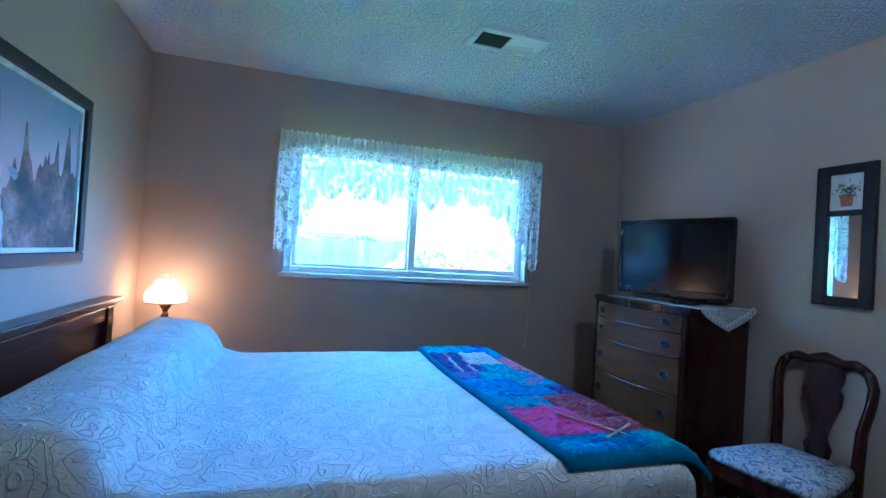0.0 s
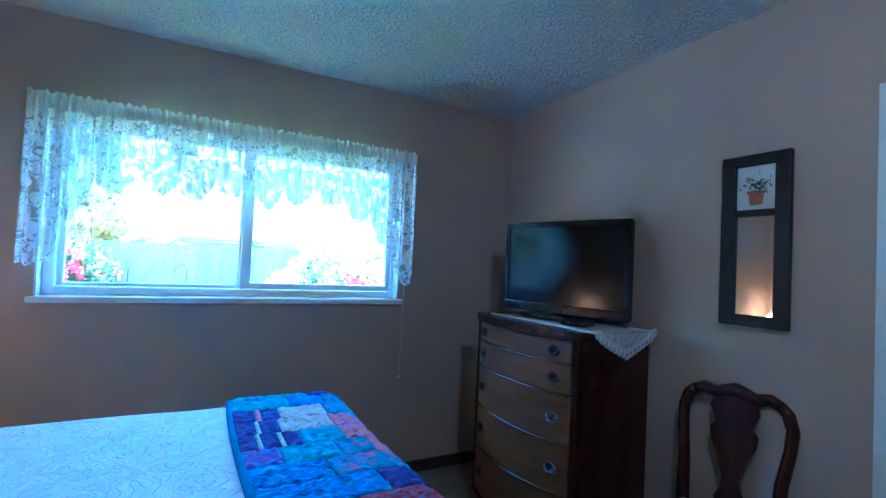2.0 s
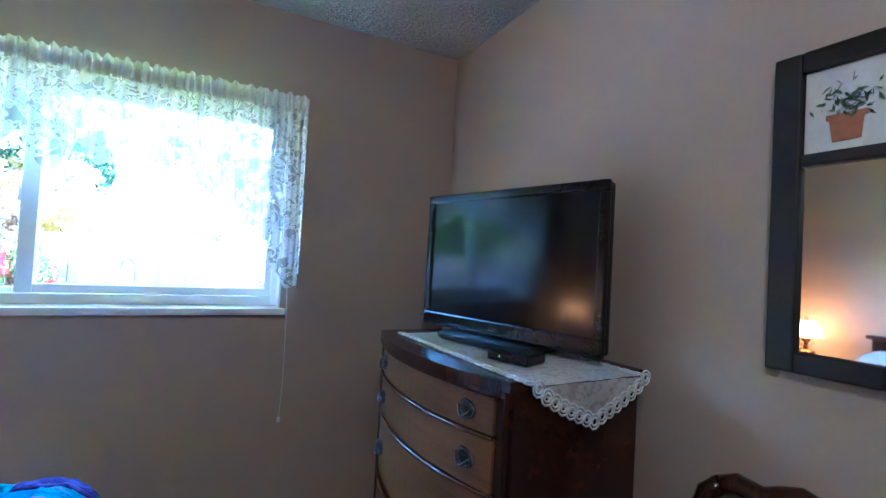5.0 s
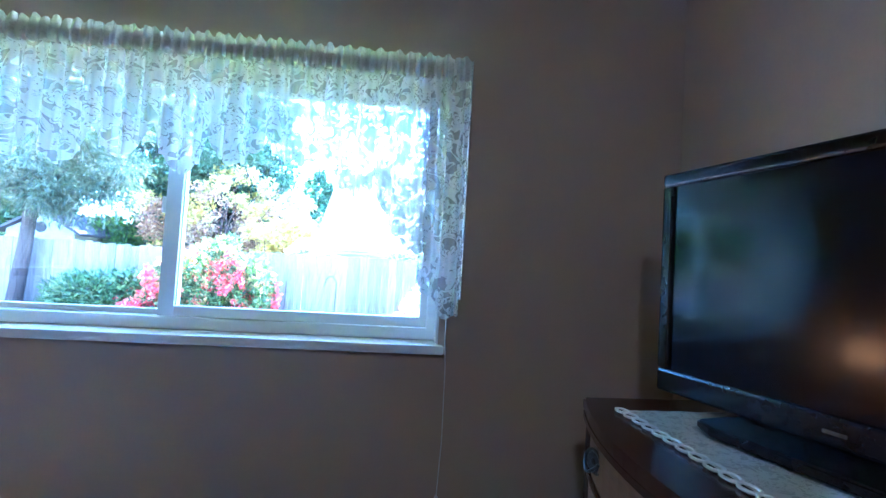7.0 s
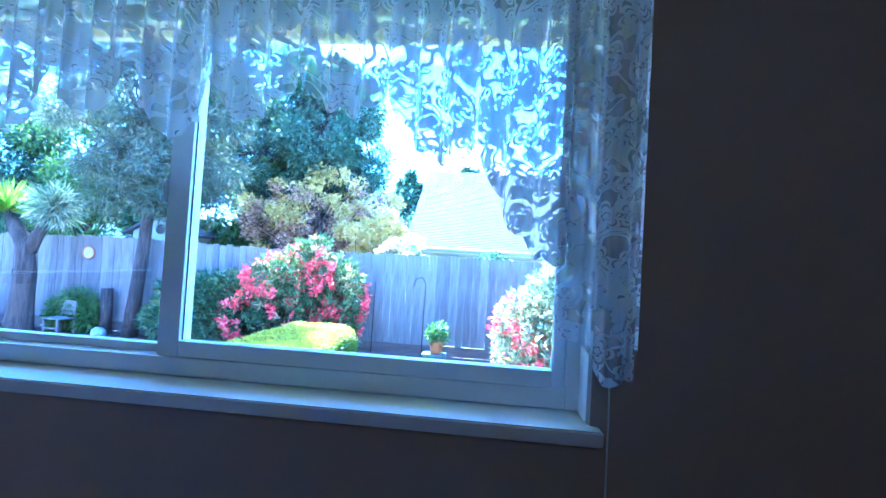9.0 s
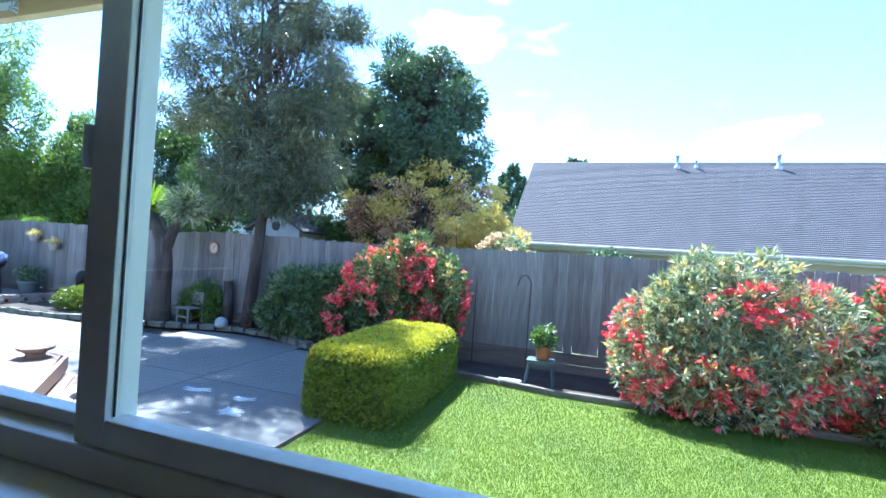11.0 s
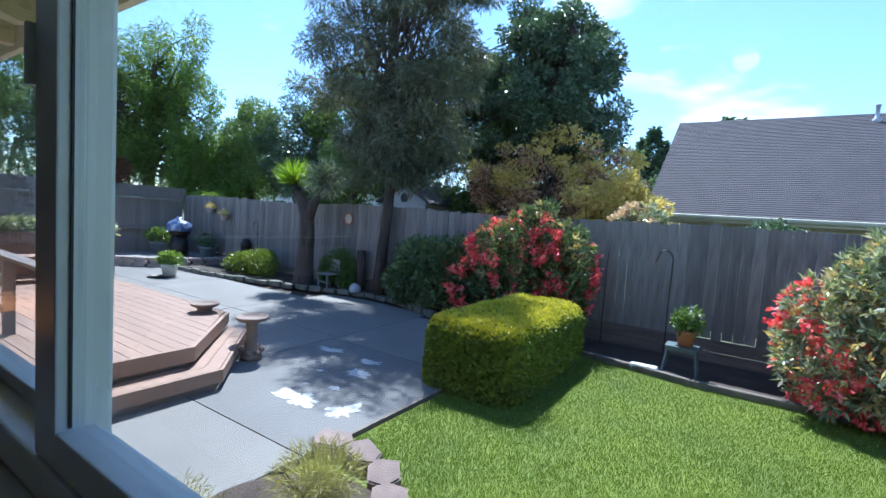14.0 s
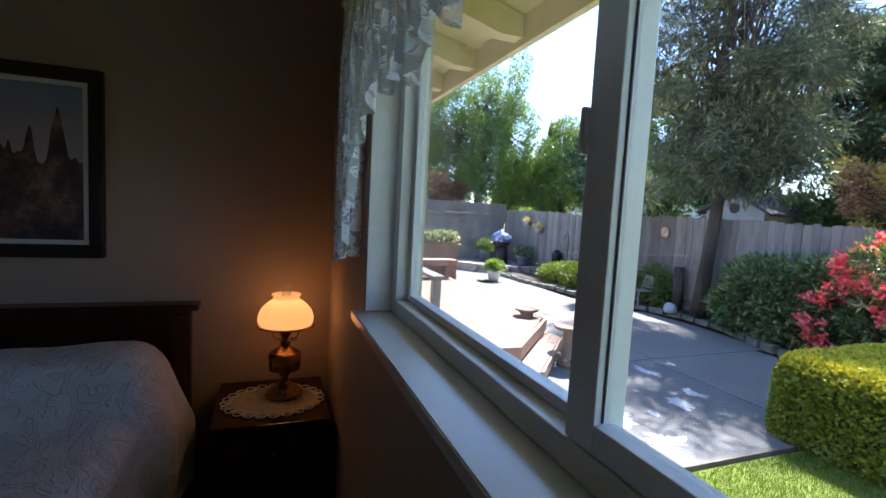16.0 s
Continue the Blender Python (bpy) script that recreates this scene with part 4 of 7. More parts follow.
def make_dresser():
    o = (2.07, 2.48, 0)
    d = thing("chest_of_drawers", o, "tall bow-fronted mahogany chest of five drawers with oval bail pulls", "dresser", turn=1.5)
    hw, dep = 0.385, 0.455
    part("case_side", boxes((0, -hw, 0.1, dep, -hw + 0.022, 1.05), bevel=0.002), M_MAHOG, d)
    part("case_side", boxes((0, hw - 0.022, 0.1, dep, hw, 1.05), bevel=0.002), M_MAHOG, d)
    part("case_back", boxes((dep - 0.01, -hw + 0.022, 0.1, dep, hw - 0.022, 1.05)), M_MAHOG, d)
    bow = lambda y, k=0.075: -k * (1 - (y / hw) ** 2) - 0.004
    ed = [(bow(y) - 0.012, y) for y in [(-hw - 0.018) + (2 * hw + 0.036) * i / 20 for i in range(21)]]
    ed[0], ed[-1] = (-0.012, -hw - 0.018), (-0.012, hw + 0.018)
    part("top", prism([(-0.012 if i in (0, 20) else p[0], p[1]) for i, p in enumerate(ed)] + [(dep + 0.01, hw + 0.018), (dep + 0.01, -hw - 0.018)], "z", 1.062, 1.088, bevel=0.005), M_MAHOG, d, "dark polished top with a shaped edge")
    part("top_moulding", prism([(bow(-hw + 2 * hw * i / 20) - 0.012, -hw - 0.006 + (2 * hw + 0.012) * i / 20) for i in range(21)] + [(dep, hw + 0.006), (dep, -hw - 0.006)], "z", 1.048, 1.061), M_MAHOG, d)
    for s in (-1, 1):
        part("front_stile", boxes((-0.012, s * hw - 0.032 if s > 0 else -hw, 0.08, 0.02, hw if s > 0 else -hw + 0.032, 1.047), bevel=0.003), M_MAHOG, d)
    cuts = [1.046, 0.942, 0.805, 0.59, 0.365, 0.12]
    yi = hw - 0.035
    for i in range(5):
        z1, z0 = cuts[i] - 0.006, cuts[i + 1] + 0.006
        bm = bmesh.new()
        dr = part("drawer", drawer_front(bm, -yi, yi, z0, z1, lambda y: bow(y, 0.07)), M_DRAWER, d, "golden brown figured drawer front")
        for y in (-0.27, 0.27):
            cx, cz = bow(y, 0.07), (z0 + z1) / 2
            pl = lathe([(0.0001, -0.004), (0.031, -0.004), (0.034, 0.0), (0.032, 0.003), (0.028, 0.003), (0.025, 0.0008), (0.0001, 0.0008)], 20)
            bmesh.ops.transform(pl, matrix=Matrix.Translation((cx - 0.003, y, cz)) @ Euler((0, -math.pi / 2, 0)).to_matrix().to_4x4() @ Matrix.Diagonal((0.75, 1.15, 1, 1)), verts=pl.verts)
            part("pull_plate", pl, M_METAL, dr, "aged silver oval pull plate")
            boss = lathe([(0.0001, 0.0015), (0.022, 0.0015), (0.021, 0.0025), (0.009, 0.003), (0.008, 0.006), (0.0001, 0.007)], 16)
            bmesh.ops.transform(boss, matrix=Matrix.Translation((cx - 0.003, y, cz)) @ Euler((0, -math.pi / 2, 0)).to_matrix().to_4x4() @ Matrix.Diagonal((0.75, 1.15, 1, 1)), verts=boss.verts)
            part("plate_centre", boss, M_IRON, dr, "blackened recessed plate centre")
            arc = [(cx - 0.009 - 0.010 * math.sin(math.pi * k / 10), y - 0.030 + 0.060 * k / 10, cz + 0.005 - 0.023 * math.sin(math.pi * k / 10)) for k in range(11)]
            part("bail", tube(arc, 0.0034, 6), M_METAL, dr, "swinging bail handle", True)
        if i < 4:
            pts = [(bow(-yi + 2 * yi * k / 16, 0.073) - 0.003, -yi + 2 * yi * k / 16, cuts[i + 1]) for k in range(17)]
            part("cock_bead", tube(pts, 0.0052, 6), M_BEAD, d, "thin rounded bead between drawers", True)
    part("base_rail", prism([(bow(-hw + 2 * hw * i / 20) - 0.008, -hw - 0.004 + (2 * hw + 0.008) * i / 20) for i in range(21)] + [(dep, hw + 0.004), (dep, -hw - 0.004)], "z", 0.08, 0.112, bevel=0.003), M_MAHOG, d)
    for x in (0.01, dep - 0.06):
        for y in (-hw + 0.01, hw - 0.07):
            part("leg", boxes((x, y, 0, x + 0.055, y + 0.06, 0.079), bevel=0.008), M_MAHOG, d)


make_dresser()
DTOP = 1.088


def dresser_runner():
    t = thing("lace_runner", (2.3, 2.45, DTOP), "white crochet lace runner hanging in a scalloped point over the end", "doily", turn=1.5)
    w, y0, y1 = 0.175, -0.417, 0.33
    bm = bmesh.new()
    n = 50
    rows = []
    for i in range(n + 1):
        s = y0 + (y1 - y0) * i / n
        rows.append([bm.verts.new((-0.03 - w + 2 * w * j / 14, s, 0.003 + 0.0025 * noise.noise(Vector((j * 0.8, s * 30, 1))))) for j in range(15)])
    for i in range(n):
        for j in range(14):
            bm.faces.new((rows[i][j], rows[i + 1][j], rows[i + 1][j + 1], rows[i][j + 1]))
    part("lace_cloth", bm, M_DOILY, t, smooth=True)
    bm = bmesh.new()
    rows = []
    for i in range(13):
        v = i / 12
        half = w * (1 - v ** 1.3) + 0.012
        rows.append([bm.verts.new((-0.03 - half + 2 * half * j / 12, y0 - 0.006 - 0.004 * math.sin(v * 3) - 0.003 * math.sin(j * 1.3), 0.003 - 0.092 * v)) for j in range(13)])
    for i in range(12):
        for j in range(12):
            bm.faces.new((rows[i][j], rows[i + 1][j], rows[i + 1][j + 1], rows[i][j + 1]))
    part("hanging_point", bm, M_DOILY, t, "triangular lace end hanging over the side", True)
    bm = bmesh.new()
    for k in range(22):
        for side in (-1, 1):
            c = Vector((-0.03 + side * (w + 0.004), y0 + 0.02 + (y1 - y0 - 0.03) * k / 21, 0.005))
            tube([c + Vector((side * 0.012 * math.cos(a), 0.017 * math.sin(a), 0)) for a in [m * math.pi / 5 for m in range(11)]], 0.0028, 4, bm)
    for k in range(15):
        u = k / 14 * 2 - 1
        c = Vector((-0.03 + u * (w + 0.004), y0 - 0.011, 0.0 - 0.092 * (1 - abs(u)) ** 0.77))
        for r in (0.017, 0.009):
            tube([c + Vector((r * math.cos(a), -0.001, r * 1.1 * math.sin(a))) for a in [m * math.pi / 5 for m in range(11)]], 0.0028, 4, bm)
    part("picot_edge", bm, M_SHEER, t, "looped white crochet edging", True)


dresser_runner()


def television():
    t = thing("television", (2.325, 2.495, DTOP + 0.008), "black flat-screen television on a swivel stand, switched off", "television", turn=14.5)
    W, Z0, Z1 = 0.382, 0.022, 0.520
    part("bezel", boxes((-0.02, -W, Z0, 0.0, W, Z0 + 0.05), (-0.02, -W, Z1 - 0.03, 0.0, W, Z1), (-0.02, -W, Z0 + 0.05, 0.0, -W + 0.03, Z1 - 0.03), (-0.02, W - 0.03, Z0 + 0.05, 0.0, W, Z1 - 0.03), bevel=0.006), M_TVBLACK, t)
    part("screen", boxes((-0.012, -W + 0.03, Z0 + 0.05, -0.006, W - 0.03, Z1 - 0.03)), M_SCREEN, t, "dark reflective screen")
    part("back_shell", boxes((0.0, -W + 0.004, Z0 + 0.004, 0.03, W - 0.004, Z1 - 0.004), (0.03, -W + 0.09, Z0 + 0.04, 0.085, W - 0.09, Z1 - 0.09), bevel=0.01), M_TVBLACK, t)
    part("neck", boxes((0.01, -0.06, 0.02, 0.045, 0.06, Z0 + 0.02), bevel=0.005), M_TVBLACK, t)
    part("stand_base", prism([(-0.11, -0.19), (-0.13, -0.15), (-0.13, 0.15), (-0.11, 0.19), (0.10, 0.19), (0.10, -0.19)], "z", 0.002, 0.02, bevel=0.004), M_TVBLACK, t, "glossy black stand foot")
    part("badge", boxes((-0.0205, 0.0, Z0 + 0.02, -0.0195, 0.035, Z0 + 0.026)), M_METAL, t, "small silver badge bar")


television()
cb = thing("cable_box", (2.22, 2.26, DTOP + 0.006), "small black cable adapter box lying on the lace runner", "electronics", turn=20)
part("case", boxes((-0.05, -0.065, 0, 0.05, 0.065, 0.028), bevel=0.006), M_TVBLACK, cb)
part("indicator_lamp", boxes((-0.0515, 0.02, 0.012, -0.0505, 0.024, 0.016)), emitter("green_led", (0.2, 1.0, 0.2), 0.006), cb)



# ---- nightstand, doily, lamp ----
def nightstand():
    t = thing("nightstand", (-0.655, 3.12, 0), "small dark mahogany nightstand with a drawer", "nightstand")
    part("tabletop", boxes((-0.225, -0.205, 0.60, 0.225, 0.215, 0.624), bevel=0.007), M_MAHOG, t)
    part("case", boxes((-0.20, -0.18, 0.10, 0.20, -0.162, 0.598), (-0.20, 0.182, 0.10, 0.20, 0.20, 0.598), (-0.20, -0.162, 0.10, -0.185, 0.182, 0.598), (-0.185, -0.162, 0.10, 0.19, 0.182, 0.12), (-0.185, -0.162, 0.40, 0.19, 0.182, 0.415)), M_MAHOG, t)
    part("drawer", boxes((0.185, -0.158, 0.425, 0.205, 0.178, 0.585), bevel=0.004), M_MAHOG, t)
    part("knob", tube([(0.205, 0.01, 0.505), (0.212, 0.01, 0.505), (0.222, 0.01, 0.505), (0.228, 0.01, 0.505)], [0.006, 0.006, 0.013, 0.008], 12), M_BRASS, t, smooth=True)
    for x in (-0.2, 0.165):
        for y in (-0.18, 0.165):
            part("leg", boxes((x, y, 0, x + 0.035, y + 0.035, 0.099), bevel=0.004), M_MAHOG, t)


nightstand()


def oval_doily():
    t = thing("doily", (-0.64, 3.13, 0.6255), "oval off-white lace doily under the lamp", "doily")
    bm = bmesh.new()
    n = 72
    mid = bm.verts.new((0, 0, 0.001))
    r1 = [bm.verts.new((0.11 * math.cos(2 * math.pi * i / n), 0.135 * math.sin(2 * math.pi * i / n), 0.0015)) for i in range(n)]
    r2 = [bm.verts.new(((0.15 + 0.008 * math.sin(i * 2 * math.pi / 4)) * math.cos(2 * math.pi * i / n), (0.18 + 0.008 * math.sin(i * 2 * math.pi / 4)) * math.sin(2 * math.pi * i / n), 0.002)) for i in range(n)]
    for i in range(n):
        j = (i + 1) % n
        bm.faces.new((mid, r1[i], r1[j]))
        bm.faces.new((r1[i], r2[i], r2[j], r1[j]))
    part("lace_cloth", bm, M_DOILY, t)
    bm = bmesh.new()
    for i in range(24):
        a = 2 * math.pi * i / 24
        c = Vector((0.147 * math.cos(a), 0.177 * math.sin(a), 0.004))
        s = 0.019
        loop = [c + Vector((s * math.cos(2 * math.pi * k / 10), s * math.sin(2 * math.pi * k / 10), 0)) for k in range(11)]
        tube(loop, 0.0028, 5, bm)
    part("picot_edge", bm, M_SHEER, t, "looped crochet edging")


oval_doily()


def table_lamp():
    t = thing("table_lamp", (-0.685, 3.17, 0.628), "lit brass table lamp with white milk-glass shade on the nightstand", "lamp")
    part("base", lathe([(0.001, 0), (0.072, 0), (0.076, 0.006), (0.072, 0.014), (0.058, 0.022), (0.05, 0.035), (0.03, 0.044), (0.022, 0.052), (0.02, 0.062), (0.001, 0.062)], 32), M_BRASS, t, smooth=True)
    part("stem", lathe([(0.001, 0.06), (0.012, 0.062), (0.02, 0.08), (0.024, 0.095), (0.016, 0.112), (0.010, 0.125), (0.013, 0.135), (0.001, 0.136)], 24), M_BRASS, t, smooth=True)
    part("oil_font", lathe([(0.001, 0.13), (0.014, 0.132), (0.04, 0.142), (0.061, 0.105), (0.065, 0.164), (0.055, 0.174), (0.032, 0.186), (0.018, 0.196), (0.001, 0.198)], 32), M_BRASS, t, "round brass oil font", True)
    part("burner", lathe([(0.001, 0.196), (0.018, 0.198), (0.021, 0.21), (0.012, 0.22), (0.016, 0.234), (0.034, 0.262), (0.034, 0.268), (0.001, 0.27)], 24), M_BRASS, t, smooth=True)
    for s in (-1, 1):
        part("shade_arm", tube([(0, s * 0.016, 0.222), (0, s * 0.04, 0.224), (0, s * 0.05, 0.24), (0, s * 0.046, 0.262), (0, s * 0.09, 0.270), (0, s * 0.108, 0.276)], 0.0025, 6), M_BRASS, t, smooth=True)
    part("shade_ring", tube([(0.112 * math.cos(a * math.pi / 16), 0.112 * math.sin(a * math.pi / 16), 0.278) for a in range(33)], 0.003, 6), M_BRASS, t, smooth=True)
    m, tt, b = material("milk_glass", 0.25)
    b.inputs["Base Color"].default_value = (0.86, 0.74, 0.6, 1)
    tr = tt.nodes.new("ShaderNodeBsdfTranslucent")
    tr.inputs[0].default_value = (0.95, 0.80, 0.62, 1)
    mx = tt.nodes.new("ShaderNodeMixShader")
    mx.inputs[0].default_value = 0.6
    tt.links.new(b.outputs[0], mx.inputs[1])
    tt.links.new(tr.outputs[0], mx.inputs[2])
    em = tt.nodes.new("ShaderNodeEmission")
    em.inputs[0].default_value = (1.0, 0.40, 0.14, 1)
    em.inputs[1].default_value = 0.065
    ad = tt.nodes.new("ShaderNodeAddShader")
    tt.links.new(mx.outputs[0], ad.inputs[0])
    tt.links.new(em.outputs[0], ad.inputs[1])
    tt.links.new(ad.outputs[0], tt.nodes["Material Output"].inputs[0])
    prof = [(0.102, 0.280), (0.108, 0.292), (0.109, 0.31), (0.101, 0.335), (0.082, 0.358), (0.062, 0.372), (0.052, 0.378), (0.05, 0.388), (0.058, 0.398)]
    inner = [(r - 0.003, z) for r, z in reversed(prof)]
    bm = lathe(prof + inner, 40)
    bmesh.ops.delete(bm, geom=[f for f in bm.faces if len(f.verts) > 4], context="FACES")
    sh = part("shade", bm, m, t, "glowing white milk-glass shade", True)
    sh.visible_shadow = False
    bm = lathe([(0.022, 0.27), (0.027, 0.31), (0.02, 0.36), (0.017, 0.435), (0.0155, 0.435), (0.0185, 0.36), (0.0255, 0.31), (0.0205, 0.27)], 20)
    bmesh.ops.delete(bm, geom=[f for f in bm.faces if len(f.verts) > 4], context="FACES")
    ch = part("chimney", bm, M_GLASS, t, "clear glass chimney", True)
    ch.visible_shadow = False
    part("switch_key", tube([(0.0, 0.02, 0.215), (0.0, 0.045, 0.215)], 0.002, 5), M_BRASS, t)
    t.scale = (1, 1, 1.06)
    l = new("lamp_bulb", bpy.data.lights.new("lamp_bulb", "POINT"))
    l.data.energy, l.data.color, l.data.shadow_soft_size = LAMP_POWER, (1.0, 0.53, 0.20), 0.03
    l.location = (-0.685, 3.17, 0.628 + 0.345)


LAMP_POWER = 0.052
table_lamp()


# ---- chair ----
def queen_anne_chair():
    t = thing("side_chair", (2.30, 1.66, 0), "dark mahogany side chair with vase splat and floral seat", "chair", turn=10)
    # local: the sitter faces -x, the back stands at x = 0.2
    def post(s):
        pts = [(0.19, s * 0.165, 0.0), (0.185, s * 0.168, 0.42), (0.20, s * 0.172, 0.60), (0.225, s * 0.19, 0.72), (0.24, s * 0.195, 0.80), (0.245, s * 0.18, 0.855), (0.247, s * 0.15, 0.885)]
        return tube(pts, [0.024, 0.026, 0.023, 0.022, 0.023, 0.024, 0.021], 10)
    for s in (-1, 1):
        part("back_post", post(s), M_MAHOG, t, smooth=True)
    rail = [(0.247, -0.165, 0.875), (0.248, -0.12, 0.895), (0.248, -0.07, 0.885), (0.248, -0.035, 0.897), (0.248, 0, 0.907), (0.248, 0.035, 0.897), (0.248, 0.07, 0.885), (0.248, 0.12, 0.895), (0.247, 0.165, 0.875)]
    part("crest_rail", tube(rail, [0.021, 0.024, 0.024, 0.026, 0.028, 0.026, 0.024, 0.024, 0.021], 10), M_MAHOG, t, "curved crest rail", True)
    half = [(0.035, 0.402), (0.05, 0.475), (0.028, 0.52), (0.024, 0.56), (0.045, 0.64), (0.068, 0.70), (0.072, 0.745), (0.052, 0.765), (0.06, 0.80), (0.075, 0.83), (0.062, 0.87), (0.04, 0.892)]
    half = [(y * 1.2, z) for y, z in half]
    out = [(y, z) for y, z in half] + [(-y, z) for y, z in reversed(half)]
    sp = prism(out, "x", 0.205, 0.219, bevel=0.003)
    for v in sp.verts:
        v.co.x += 0.028 * max(0, min(1, (v.co.z - 0.5) / 0.35))
    part("splat", sp, M_MAHOG, t, "vase-shaped back splat")
    seat = [(0.185, -0.17), (0.185, 0.17), (0.0, 0.215), (-0.27, 0.245), (-0.30, 0.21), (-0.31, 0.0), (-0.30, -0.21), (-0.27, -0.245), (0.0, -0.215)]
    part("seat_rail", prism(seat, "z", 0.335, 0.40, bevel=0.006), M_MAHOG, t)
    m, tt, b = material("floral_upholstery", 0.85)
    co = coords(tt)
    n = noise_tex(tt, co, 22, 3, 0.5, 1.8)
    col = ramp(tt, n, [(0.40, (0.16, 0.17, 0.26)), (0.47, (0.42, 0.42, 0.46)), (0.55, (0.66, 0.64, 0.60)), (0.62, (0.34, 0.30, 0.40))])
    tt.links.new(col, b.inputs["Base Color"])
    bump(tt, b, n, 0.3, 0.003)
    bm = bmesh.new()
    lo, rings = [], []
    for k, (sc, z) in enumerate([(0.97, 0.401), (0.975, 0.42), (0.93, 0.437), (0.75, 0.449), (0.4, 0.455), (0.05, 0.457)]):
        rings.append([bm.verts.new((x * sc, y * sc, z)) for x, y in seat])
    for a, c in zip(rings, rings[1:]):
        for i in range(len(seat)):
            bm.faces.new((a[i], a[(i + 1) % len(seat)], c[(i + 1) % len(seat)], c[i]))
    bm.faces.new(rings[-1])
    bm.faces.new(rings[0])
    part("seat", bm, m, t, "pale floral upholstered seat", True)
    for s in (-1, 1):
        pts = [(-0.26, s * 0.205, 0.34), (-0.285, s * 0.22, 0.29), (-0.275, s * 0.215, 0.18), (-0.255, s * 0.205, 0.07), (-0.285, s * 0.215, 0.018), (-0.29, s * 0.217, 0.0)]
        part("front_leg", tube(pts, [0.034, 0.03, 0.02, 0.014, 0.024, 0.026], 12), M_MAHOG, t, smooth=True)


queen_anne_chair()

# ---- curtain ----
def scallop(x):
    """Height of the valance's lower edge."""
    steps = [(-0.12, 1.27), (-0.02, 1.32), (0.03, 1.46), (0.10, 1.58), (0.18, 1.66), (0.34, 1.71), (0.50, 1.66), (0.66, 1.69), (0.80, 1.72), (0.93, 1.66), (1.10, 1.71), (1.26, 1.72), (1.40, 1.66), (1.50, 1.60), (1.58, 1.52), (1.66, 1.42), (1.72, 1.34), (1.80, 1.27)]
    for (a, za), (c, zc) in zip(steps, steps[1:]):
        if a <= x <= c:
            z = za + (zc - za) * (x - a) / (c - a)
            lobe = abs(math.sin((x + 0.02) * math.pi / 0.17)) ** 0.7
            return z + 0.05 - 0.095 * lobe - 0.016 * abs(math.sin((x + 0.02) * math.pi / 0.0425))
    return 1.27


def lace_sheet(x0, x1, y_mid, z_top, low, amp, waves, nx, nz):
    """A gathered sheet; its UV map is the cloth unrolled, in metres."""
    bm = bmesh.new()
    at, last, fullness = {}, (0, 0), 0.0
    g = []
    for i in range(nx + 1):
        x = x0 + (x1 - x0) * i / nx
        zb = low(x)
        col = []
        for j in range(nz + 1):
            v = j / nz
            z = z_top + (zb - z_top) * v
            a = amp * (0.35 + 0.65 * min(1, v * 3))
            ph = x * waves + 0.9 * math.sin(x * 9)
            y = y_mid + a * math.sin(ph) + 0.3 * a * math.sin(ph * 2.7 + 1 + v)
            col.append(bm.verts.new((x + 0.3 * a * math.cos(ph), y, z)))
            if j == 0:
                fullness = 0.0 if i == 0 else fullness + math.hypot(x - last[0], y - last[1])
                last = (x, y)
            at[col[-1]] = (fullness * 1.15, z)
        g.append(col)
    for i in range(nx):
        for j in range(nz):
            bm.faces.new((g[i][j], g[i + 1][j], g[i + 1][j + 1], g[i][j + 1]))
    uv = bm.loops.layers.uv.new("cloth")
    for f in bm.faces:
        for lp in f.loops:
            lp[uv].uv = at[lp.vert]
    return bm


def make_curtain():
    t = thing("lace_valance", (0, 0, 0), "gathered white lace valance with longer side tails over the window", "curtain")
    t.matrix_basis = pose(0, 0, 0)
    part("valance_lace", lace_sheet(0.0, 1.70, 3.298, 1.995, scallop, 0.014, 105, 900, 18), M_LACE, t, "pleated white lace with flower motifs", True)
    low_l = lambda x: 1.255 + 0.9 * max(0, x + 0.03) + 0.02 * abs(math.sin(x * 45))
    low_r = lambda x: 1.20 + 1.1 * max(0, 1.755 - x) + 0.02 * abs(math.sin(x * 45))
    part("tail", lace_sheet(-0.115, 0.03, 3.288, 1.99, low_l, 0.012, 110, 60, 30), M_LACE, t, "longer lace side tail", True)
    part("tail", lace_sheet(1.655, 1.80, 3.288, 1.99, low_r, 0.012, 110, 60, 30), M_LACE, t, "longer lace side tail", True)
    hd = lace_sheet(-0.118, 1.803, 3.289, 2.050, lambda x: 1.972, 0.012, 210, 900, 5)
    for v in hd.verts:
        if v.co.z > 2.042:
            v.co.z += 0.010 * math.sin(v.co.x * 160) * math.sin(v.co.x * 43)
    part("gathered_header", hd, M_HEADER, t, "gathered ruffled header on the rod", True)
    for x in (-0.115, 1.80):
        bm = bmesh.new()
        g = [[bm.verts.new((x + 0.006 * math.sin(k * 2.2), 3.29 + 0.07 * k / 5, z)) for z in (2.04, 1.8, 1.5, 1.27)] for k in range(6)]
        for a, c in zip(g, g[1:]):
            for j in range(3):
                bm.faces.new((a[j], c[j], c[j + 1], a[j + 1]))
        uv = bm.loops.layers.uv.new("cloth")
        for f in bm.faces:
            for lp in f.loops:
                lp[uv].uv = (lp.vert.co.y, lp.vert.co.z)
        part("return", bm, M_LACE, t, "lace return to the wall", True)
    part("curtain_rod", boxes((-0.112, 3.289, 1.985, 1.797, 3.296, 2.02), (-0.114, 3.296, 1.985, -0.110, YN - 0.001, 2.02), (1.795, 3.296, 1.985, 1.799, YN - 0.001, 2.02), bevel=0.0015), M_TRIM, t, "flat white curtain rod")


